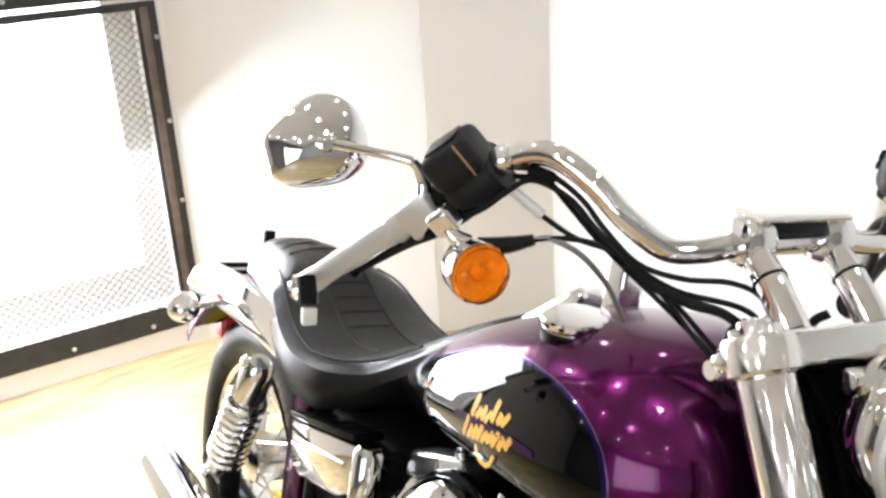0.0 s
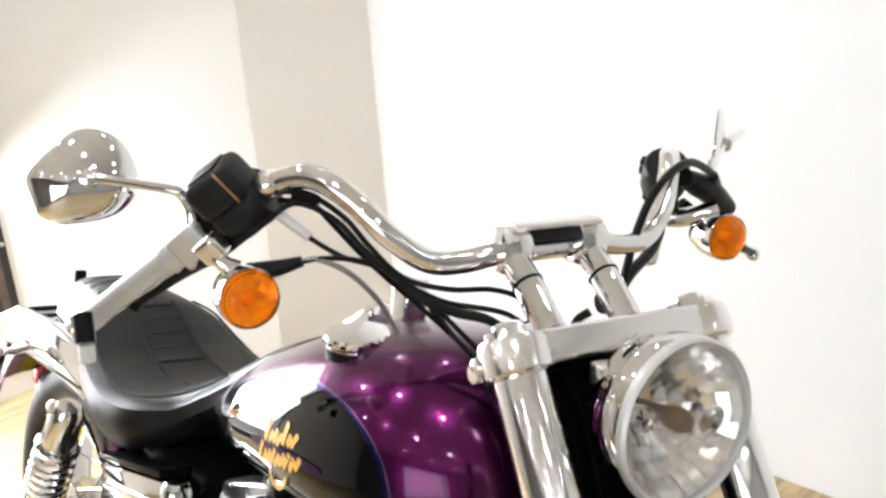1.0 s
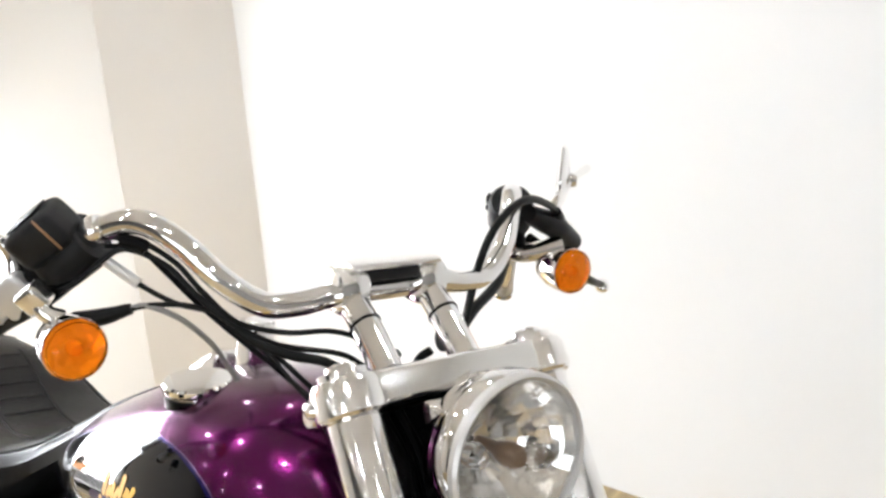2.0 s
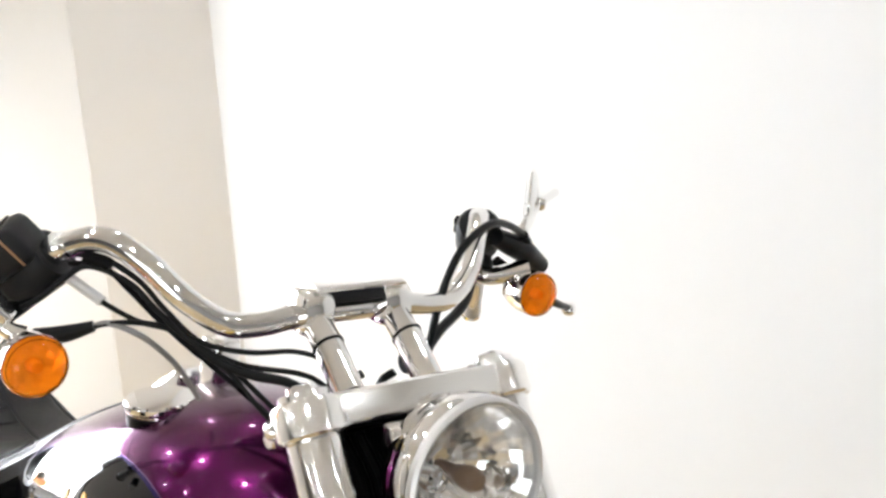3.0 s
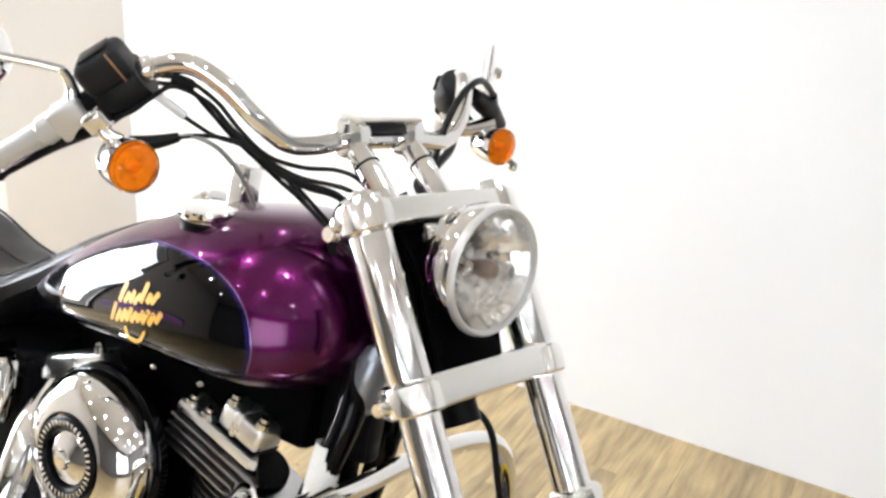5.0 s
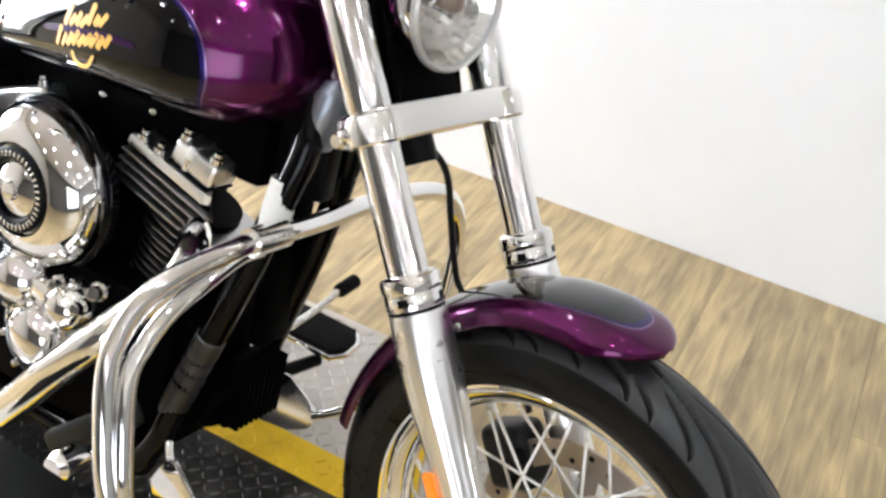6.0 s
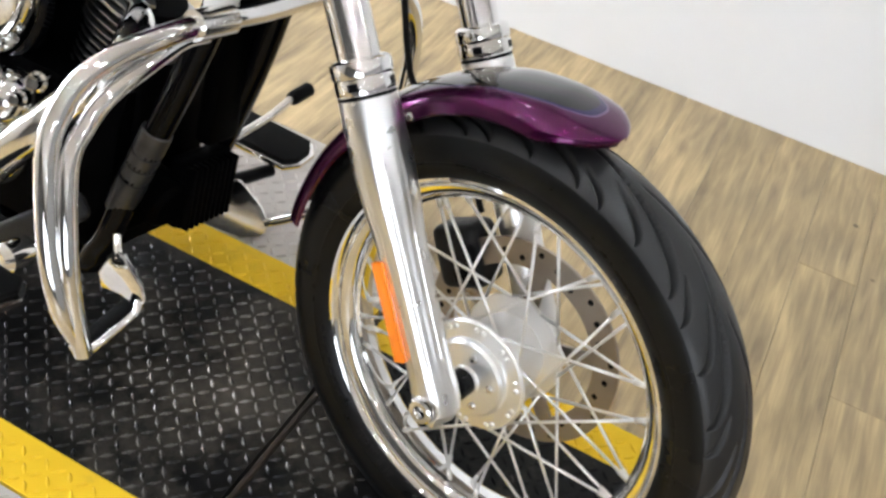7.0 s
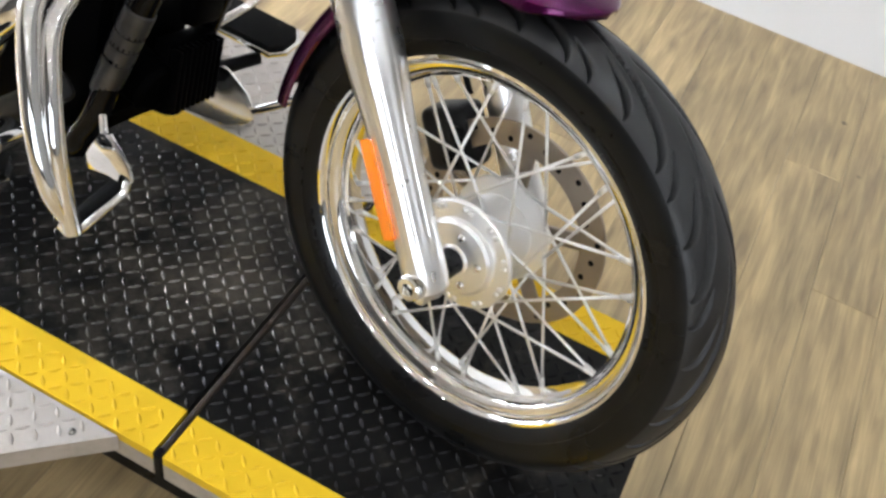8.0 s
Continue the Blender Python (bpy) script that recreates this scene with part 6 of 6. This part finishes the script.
# ---- engine
engine = bp("crankcase", loft([[Vector((x, y * s_, z)) for y, z in ((-0.5, 0.22), (-0.62, 0.24), (-0.66, 0.3), (-0.66, 0.42), (-0.56, 0.47), (0.56, 0.47), (0.66, 0.42), (0.66, 0.3), (0.62, 0.24), (0.5, 0.22))]
                               for x, s_ in ((-1.2, 0.17), (-1.15, 0.2), (-0.75, 0.21), (-0.62, 0.19), (-0.585, 0.13))]), ENGINE_BLACK, label="black engine crankcase")
for tag, ang, CR in (("front", 15.0, Vector((-0.722, 0, 0.295))), ("rear", -20.0, Vector((-0.822, 0, 0.268)))):
    ax_d = Vector((math.sin(radians(ang)), 0, math.cos(radians(ang))))
    cylm = Matrix.Translation(CR) @ pose(0, 0, 0, 0, ang, 0)
    cyl = bp("cylinder", lathe([(0, 0.12), (0.062, 0.12), (0.062, 0.30), (0, 0.30)], CR, CR + ax_d, 40), ENGINE_BLACK, label="black finned cylinder with bright fin edges")
    for k in range(13):
        s0 = 0.135 + 0.0125 * k
        w = 0.066 + (0.004 if k > 8 else 0.0)
        shift_x = 0.016 if ang > 0 else 0.0
        out = []
        for i in range(32):
            a = 2 * math.pi * i / 32
            ca, sa = math.cos(a), math.sin(a)
            out.append((shift_x + w * math.copysign(abs(ca) ** 0.7, ca), w * math.copysign(abs(sa) ** 0.7, sa)))
        bp("fin", prism(out, s0, s0 + 0.0028, cylm, 0.0006), FIN if ang > 0 else ENGINE_BLACK, cyl)
    # head with wider fins, then rocker box in two tiers
    for k in range(4):
        s0 = 0.30 + 0.014 * k
        bp("head_fin", prism([(-0.09, -0.09), (0.08, -0.09), (0.084, -0.084), (-0.02, 0.01), (-0.09, 0.01)], s0, s0 + 0.0045, cylm, 0.0012), FIN if ang > 0 else ENGINE_BLACK, cyl)
    bp("cylinder_head", prism([(-0.08, -0.08), (0.066, -0.08), (0.07, -0.076), (-0.02, 0.0), (-0.08, 0.0)], 0.295, 0.352, cylm, 0.004), ENGINE_BLACK, cyl)
    u0, u1 = (-0.022, 0.058) if ang > 0 else (-0.085, 0.084)
    rocker = bp("rocker_box", prism([(-0.085, -0.088), (u1, -0.088), (u1 + 0.008, -0.08), (-0.005, 0.0), (-0.085, 0.0)], 0.354, 0.37, cylm, 0.003), CAST, label="polished rocker box with bolted cover")
    bp("rocker_gasket", block(u0 + 0.002, u1 - 0.002, -0.084, -0.03, 0.3705, 0.3735, 0.001, cylm), BLACK, rocker)
    bp("rocker_cover", block(u0 + 0.003, u1, -0.084, -0.03, 0.374, 0.412, 0.009, cylm, seg=3), CAST, rocker, "polished rocker cover")
    bp("cover_rib", block(u0 + 0.03, u0 + 0.04, -0.088, -0.03, 0.376, 0.416, 0.004, cylm, seg=3), CAST, rocker)
    for u, w, top in ((u0 + 0.012, -0.073, 0.408), (u1 - 0.012, -0.073, 0.408), (-0.072, -0.076, 0.366), (-0.04, -0.076, 0.366)):
        q = cylm @ Vector((u, w, top))
        bp("rocker_bolt", lathe([(0, 0), (0.0095, 0), (0.0095, 0.01), (0.0065, 0.012), (0.0065, 0.017), (0, 0.018)], q, q + ax_d, 16), CHROME, rocker)
    # push rod covers
    for dx in (-0.02, 0.02) if ang < 0 else ():
        p0 = Vector((-0.785 if ang > 0 else -0.885, -0.125, 0.395)) + Vector((dx, 0, 0))
        p1 = CR + ax_d * 0.33 + Vector((dx - (0.04 if ang > 0 else 0.0), -0.085, 0))
        bp("push_rod_cover", tube([p0, p1], 0.0105, 14, 1), CHROME, label="chrome push rod cover")
# air cleaner: black backing plate, chrome dome, knurled black ring and centre
AC = Vector((-0.822, 0, 0.562))
back = bp("air_cleaner", lathe([(0, -0.098), (0.122, -0.098), (0.126, -0.103), (0.126, -0.116), (0.12, -0.12), (0, -0.12)], AC, AC + Vector((0, 1, 0)), 64), BLACK_GLOSS, label="round chrome air cleaner with a knurled black centre ring")
AC_PROF = [(0.118, -0.118), (0.119, -0.124), (0.117, -0.134), (0.108, -0.150), (0.094, -0.162), (0.078, -0.169), (0.066, -0.171), (0.064, -0.169), (0.062, -0.163), (0.036, -0.160), (0.034, -0.162), (0.0, -0.162)]
bp("dome", lathe(AC_PROF, AC, AC + Vector((0, 1, 0)), 72), CHROME, back, "chrome dome")
bp("knurled_ring", lathe([(0.060, -0.162), (0.060, -0.171), (0.057, -0.174), (0.045, -0.174), (0.042, -0.171), (0.042, -0.16)], AC, AC + Vector((0, 1, 0)), 48), BLACK, back, "black ring")
for k in range(40):
    a = 2 * math.pi * k / 40
    m = Matrix.Translation(AC) @ pose(0, 0, 0, 0, math.degrees(a), 0)
    bp("ring_mark", block(0.0475, 0.0555, -0.1755, -0.1735, -0.0016, 0.0016, 0.0005, m), SATIN, back)
bp("centre_cap", lathe([(0.0, -0.182), (0.012, -0.181), (0.014, -0.176), (0.03, -0.172), (0.038, -0.168), (0.04, -0.16), (0, -0.16)], AC, AC + Vector((0, 1, 0)), 40), CHROME, back, "chrome centre cap")
for k in range(3):
    a = radians(90 + 120 * k)
    p = AC + Vector((0.104 * math.cos(a), -0.146, 0.104 * math.sin(a)))
    bp("cover_screw", bolt(p, p + Vector((0, -1, 0)), 0.006, 0.006, True), CHROME, back)
bp("intake_throat", tube([(-0.82, -0.1, 0.57), (-0.82, -0.03, 0.57)], 0.045, 24, 1), BLACK)
# cam cover and tappet blocks
cam_cover = bp("cam_cover", lathe([(0, -0.18), (0.02, -0.1785), (0.034, -0.174), (0.045, -0.166), (0.05, -0.156), (0.051, -0.151), (0.06, -0.15), (0.074, -0.146), (0.082, -0.138), (0.084, -0.128), (0.084, -0.12), (0, -0.12)], (-0.775, 0, 0.35), (-0.775, 1, 0.35), 48), CHROME, label="chrome cam cover")
for k in range(9):
    a = 2 * math.pi * k / 9
    p = Vector((-0.775 + 0.072 * math.cos(a), -0.147, 0.35 + 0.072 * math.sin(a)))
    bp("cover_screw", bolt(p, p + Vector((0, -1, 0)), 0.007, 0.008, True), CHROME, cam_cover)
for dx, rr in ((0.045, 0.05), (-0.06, 0.06)):
    p = Vector((-0.775 + dx, 0, 0.415))
    bp("cover_boss", lathe([(0, -0.171), (rr * 0.25, -0.169), (rr * 0.5, -0.163), (rr * 0.7, -0.152), (rr * 0.82, -0.138), (rr * 0.85, -0.12), (0, -0.12)], p, p + Vector((0, 1, 0)), 36), CHROME, cam_cover)
for dx in (-0.075, 0.075):
    bp("tappet_block", block(-0.835 + dx - 0.035, -0.835 + dx + 0.035, -0.155, -0.1, 0.40, 0.44, 0.008), CHROME, label="chrome tappet block")
for k, (x, y, z, r) in enumerate(((-0.7, -0.14, 0.43, 0.012), (-0.68, -0.13, 0.46, 0.014), (-0.735, -0.15, 0.455, 0.011), (-0.665, -0.125, 0.41, 0.013))):
    p = Vector((x, y, z))
    bp("fitting", lathe([(0, 0), (r, 0), (r, 0.012), (r * 0.7, 0.016), (r * 0.7, 0.028), (0, 0.03)], p, p + Vector((0.3, -1, 0.2)), 18), CHROME)
# gearbox side, side cover and battery box
bp("gearbox", block(-1.2, -1.0, -0.13, 0.13, 0.24, 0.46, 0.02, seg=3), ENGINE_BLACK)
cm = Matrix(((1, 0, 0, 0), (0, 0, -1, 0), (0, 1, 0, 0), (0, 0, 0, 1)))   # outline (x, z), thickness towards the near side
side_cover = bp("battery_cover", prism([(-1.232, 0.596), (-1.02, 0.648), (-1.012, 0.636), (-1.03, 0.566), (-1.06, 0.548), (-1.19, 0.518), (-1.225, 0.53)], 0.125, 0.168, cm, 0.008), CHROME, label="ribbed chrome battery cover")
bp("cover_rib", prism([(-1.215, 0.572), (-1.04, 0.613), (-1.042, 0.603), (-1.213, 0.561)], 0.165, 0.173, cm, 0.003), CHROME, side_cover)
bp("cover_lip", prism([(-1.238, 0.61), (-1.025, 0.664), (-1.02, 0.652), (-1.236, 0.6)], 0.12, 0.172, cm, 0.004), BLACK_GLOSS, side_cover, "glossy black upper lip")
bp("battery_box", block(-1.25, -1.0, -0.12, 0.12, 0.46, 0.645, 0.012), BLACK)
bp("cover_end_fitting", lathe([(0, 0), (0.02, 0), (0.022, 0.01), (0.022, 0.09), (0.016, 0.1), (0, 0.1)], (-1.012, -0.15, 0.55), (-1.0, -0.15, 1.0), 24), CHROME, side_cover)
bp("purple_side_panel", block(-1.31, -1.245, -0.135, -0.12, 0.35, 0.64, 0.006), PURPLE, label="purple rear side panel")

# ---- exhaust
def pipe(name, pts, r, label=""):
    return bp(name, tube(pts, r, 22, 8), CHROME, label=label)


pipe("front_header", [(-0.60, -0.06, 0.575), (-0.555, -0.11, 0.58), (-0.53, -0.16, 0.55), (-0.556, -0.19, 0.505), (-0.602, -0.197, 0.452), (-0.658, -0.2, 0.384), (-0.714, -0.2, 0.314), (-0.775, -0.203, 0.25), (-0.86, -0.21, 0.222), (-1.05, -0.22, 0.24)], 0.022,
     "chrome front exhaust header")
pipe("rear_header", [(-0.96, -0.09, 0.6), (-0.93, -0.15, 0.56), (-0.92, -0.19, 0.46), (-0.95, -0.215, 0.38), (-1.02, -0.225, 0.335), (-1.15, -0.23, 0.325)], 0.024, "chrome rear exhaust header")
pipe("heat_shield", [(-0.575, -0.2, 0.478), (-0.59, -0.206, 0.46), (-0.612, -0.212, 0.432), (-0.664, -0.216, 0.37), (-0.72, -0.218, 0.3), (-0.782, -0.222, 0.236), (-0.87, -0.228, 0.21), (-1.0, -0.238, 0.228)], [0.012, 0.02, 0.0245, 0.0255, 0.0255, 0.0255, 0.0255, 0.0255], "chrome exhaust heat shield")
for z0, z1, x1 in ((0.225, 0.255, -1.6), (0.305, 0.325, -1.66)):
    m0, m1 = Vector((-1.03, -0.235, z0)), Vector((x1, -0.235, z1))
    L = (m1 - m0).length
    muf = bp("muffler", lathe([(0.026, 0), (0.036, 0.05), (0.042, 0.1), (0.043, L * 0.8), (0.038, L), (0.034, L), (0.036, L * 0.8)], m0, m1, 36), CHROME, label="long chrome muffler with a slash-cut tip")

# ---- engine guard
GUARD = [(-0.405, 0.30, 0.27), (-0.392, 0.328, 0.33), (-0.385, 0.342, 0.44), (-0.385, 0.325, 0.56), (-0.39, 0.275, 0.635), (-0.405, 0.2, 0.658), (-0.425, 0.08, 0.65), (-0.435, -0.03, 0.638), (-0.442, -0.13, 0.634),
         (-0.461, -0.220, 0.611), (-0.473, -0.272, 0.583), (-0.479, -0.300, 0.542), (-0.471, -0.32, 0.499), (-0.438, -0.338, 0.402), (-0.412, -0.336, 0.33), (-0.395, -0.318, 0.275)]
guard_bar = bp("engine_guard", tube(GUARD, [0.0136] * (len(GUARD) - 2) + [0.0126, 0.005], 20, 8), CHROME, label="chrome tubular engine guard")
bp("guard_brace", tube([(-0.394, -0.316, 0.272), (-0.405, -0.325, 0.33), (-0.421, -0.328, 0.402), (-0.45, -0.309, 0.494), (-0.458, -0.282, 0.530), (-0.456, -0.254, 0.563), (-0.454, -0.208, 0.587), (-0.454, -0.15, 0.61), (-0.452, -0.11, 0.614)], 0.011, 16, 8), CHROME, guard_bar)
bp("guard_sleeve", tube([(-0.443, -0.145, 0.6335), (-0.439, -0.085, 0.6355)], 0.0185, 20, 1), SATIN, guard_bar)

# ---- foot controls
def foot_board(side, x, y, z, m):
    b = bp("foot_board", prism([(-0.09, -0.045), (0.08, -0.045), (0.1, -0.02), (0.1, 0.02), (0.08, 0.045), (-0.09, 0.045)], -0.006, 0.006, m, 0.003), CHROME, label="chrome edged black rubber foot board")
    bp("rubber_pad", prism([(-0.085, -0.04), (0.076, -0.04), (0.093, -0.018), (0.093, 0.018), (0.076, 0.04), (-0.085, 0.04)], 0.0062, 0.016, m, 0.003), GRIP, b)
    return b


foot_board(1, 0, 0, 0, Matrix.Translation((-0.64, 0.36, 0.262)) @ pose(0, 0, 0, 14, 0, 0))
foot_board(-1, 0, 0, 0, Matrix.Translation((-0.63, -0.30, 0.255)) @ pose(0, 0, 0, -4, 0, 0))
shifter = bp("shift_lever", tube([(-0.62, 0.18, 0.30), (-0.6, 0.28, 0.335), (-0.588, 0.345, 0.372)], 0.007, 12, 5), CHROME, label="chrome shift lever with a black rubber peg")
bp("rubber_peg", lathe([(0, 0), (0.011, 0), (0.013, 0.004), (0.013, 0.046), (0.01, 0.05), (0, 0.05)], (-0.588, 0.34, 0.37), (-0.583, 0.39, 0.384), 18), GRIP, shifter)
bp("shift_linkage", tube([(-0.70, 0.16, 0.22), (-0.63, 0.24, 0.215), (-0.6, 0.345, 0.222)], [0.016, 0.013, 0.012], 12, 4), BLACK)
brake = bp("brake_pedal", prism([(-0.036, -0.03), (-0.044, -0.012), (-0.034, 0.01), (-0.02, 0.032), (-0.008, 0.036), (0.03, 0.006), (0.037, -0.012), (0.028, -0.026), (0.0, -0.022)], -0.003, 0.003, Matrix.Translation((-0.452, -0.19, 0.29)) @ pose(0, 0, 0, 90, 0, -4), 0.001), CHROME,
           label="chrome brake pedal with a rubber pad")
bp("pedal_arm", tube([(-0.49, -0.172, 0.332), (-0.48, -0.18, 0.324), (-0.468, -0.188, 0.314)], 0.005, 12, 5), CHROME, brake)
pm = axis_frame((-0.432, -0.196, 0.272), (-0.452, -0.262, 0.222))
bp("pedal_pad", block(-0.008, 0.01, -0.008, 0.008, 0.002, 0.076, 0.006, pm, seg=3), GRIP, brake, "black rubber pedal pad")
bp("pad_rim", tube([pm @ Vector(q) for q in ((0.008, -0.003, -0.004), (0.016, -0.004, 0.01), (0.017, -0.004, 0.04), (0.016, -0.004, 0.075), (0.006, -0.004, 0.089), (-0.008, -0.004, 0.09))], 0.006, 12, 5), CHROME, brake)
bp("pedal_rubber", block(-0.012, 0.012, -0.02, 0.02, 0.0, 0.2, 0.012, axis_frame((-0.70, -0.17, 0.215), (-0.532, -0.17, 0.365)), seg=3), BLACK_MATT, brake, "dark rubber covered lever")
bp("peg_mount", lathe([(0, 0), (0.02, 0), (0.022, 0.008), (0.022, 0.04), (0.015, 0.05), (0, 0.05)], (-0.62, -0.19, 0.25), (-0.62, -1, 0.25), 24), CHROME)

# ---- jiffy stand, on the far side, foot on the deck
stand_top = BODY @ Vector((-0.72, 0.13, 0.2))
foot = Vector((-0.63, 0.33, 0.006))
stand = part("side_stand", tube([stand_top, stand_top.lerp(foot, 0.5) + Vector((0.0, 0, 0.0)), foot + Vector((0, 0, 0.012))], [0.014, 0.012, 0.012], 16, 4), CHROME, bike, "chrome side stand")
part("stand_foot", prism([(-0.05, -0.03), (0.02, -0.045), (0.06, -0.025), (0.06, 0.02), (0.02, 0.04), (-0.05, 0.03)], -0.005, 0.003, Matrix.Translation(foot), 0.002), CHROME, stand)
plate_c = Vector((-0.55, 0.2, 0.145))
part("stand_plate", prism([(-0.064, -0.044), (-0.066, 0.004), (-0.03, 0.045), (-0.004, 0.062), (0.008, 0.06), (0.05, 0.034), (0.066, 0.016), (0.069, -0.004), (0.058, -0.018), (0.025, -0.035)], -0.0025, 0.0025, Matrix.Translation(plate_c) @ pose(0, 0, 0, 72, 0, 0), 0.001), SATIN, stand, "polished plate on the stand")
part("stand_rod", tube([(-0.485, 0.205, 0.155), (-0.44, 0.205, 0.19), (-0.385, 0.21, 0.235)], 0.008, 12, 3), CHROME, stand)

# ribbed rubber hose beside the shock
hose = [(0.0, 0.0)]
for k in range(16):
    hose += [(0.02, 0.009 * k + 0.001), (0.02, 0.009 * k + 0.005), (0.0165, 0.009 * k + 0.007), (0.0165, 0.009 * k + 0.0085)]
bp("ribbed_hose", lathe(hose + [(0.0, 0.145)], (-1.475, -0.16, 0.415), (-1.49, -0.155, 0.2), 20), GRIP, label="black ribbed rubber hose")

# wire with a plug hanging by the throttle grip
plug = cable("hanging_plug", [(-0.80, -0.43, 0.625), (-0.79, -0.43, 0.61), (-0.785, -0.43, 0.598)], 0.011, BLACK, "black plug with a cream connector tip", sub=1)
part("plug_tip", block(-0.006, 0.006, -0.008, 0.008, -0.02, 0.0, 0.002, Matrix.Translation((-0.781, -0.43, 0.597))), WHITE_INK, plug, "cream connector tip", m=STEER)

# moulded size marking on the tyre's side wall
curve = bpy.data.curves.new("size_marking", "FONT")
curve.body, curve.size, curve.extrude, curve.resolution_u = "100/90 B 19", 0.017, 0.0005, 3
text_ob = bpy.data.objects.new("size_marking", curve)
scene.collection.objects.link(text_ob)
text_me = bpy.data.meshes.new_from_object(text_ob.evaluated_get(bpy.context.evaluated_depsgraph_get()))
bpy.data.objects.remove(text_ob)
bm = bmesh.new()
bm.from_mesh(text_me)
for v in bm.verts:
    a = radians(-122) + v.co.x / 0.262
    r = 0.2685 - v.co.y * 0.85
    v.co = Vector((r * math.cos(a), -0.0432 - 0.54 * (r - 0.257) - v.co.z, r * math.sin(a)))
sp("size_marking", bm, VINYL, wheel, "moulded size marking", smooth=False)
for k in range(7):
    a0 = radians(202 + 3.6 * k)
    p, q = (Vector((0.263 * math.cos(a), -0.0472, 0.263 * math.sin(a))) for a in (a0, a0 + radians(2.4)))
    sp("moulded_bar", block(-0.005, 0.005, -0.0007, 0.0007, 0.0, (q - p).length, 0.0004, axis_frame(p, q)), VINYL, wheel)

# ---------------------------------------------------------------- floor planks
PW, PL = 0.152, 1.22
plank_bm = block(-PL / 2 + 0.00015, PL / 2 - 0.0004, -PW / 2 + 0.0004, PW / 2 - 0.0004, -0.006, 0.0, 0.0009, seg=1)
plank_me = bpy.data.meshes.new("plank")
plank_bm.to_mesh(plank_me)
plank_bm.free()
plank_me.materials.append(PLANK)
rng = random.Random(4)
x = X_BACK + PW / 2
far_boards = bmesh.new()
while x < X_FRONT:
    y = Y_NEAR + rng.uniform(-PL * 0.4, PL * 0.4)
    while y < Y_WALL + PL / 2:
        y0, y1 = max(y - PL / 2, Y_NEAR), min(y + PL / 2, Y_WALL - 0.001)
        if y1 - y0 > 0.03:
            if -3.6 < x < 2.4 and y > -1.6:
                if y1 - y0 > PL - 0.01:
                    me = plank_me
                else:
                    short = block(-(y1 - y0) / 2 + 0.00015, (y1 - y0) / 2 - 0.0004, -PW / 2 + 0.0004, PW / 2 - 0.0004, -0.006, 0.0, 0.0009, seg=1)
                    me = bpy.data.meshes.new("plank")
                    short.to_mesh(me)
                    short.free()
                    me.materials.append(PLANK)
                ob = new("plank", me)
                ob.parent = floor
                ob.matrix_world = Matrix.Translation((x, (y0 + y1) / 2, FLOOR_Z)) @ pose(0, 0, 0, 0, 0, 90 if rng.random() < 0.5 else -90)
            else:
                block(y0 + 0.00015, y1 - 0.00015, -x - PW / 2 + 0.00015, -x + PW / 2 - 0.00015, -0.006, 0.0, bm=far_boards)
        y += PL
    x += PW
far = mesh_object("far_planks", far_boards, PLANK, floor, smooth=False)
far["kind"] = "stuff"
far.matrix_world = Matrix.Translation((0, 0, FLOOR_Z)) @ pose(0, 0, 0, 0, 0, 90)
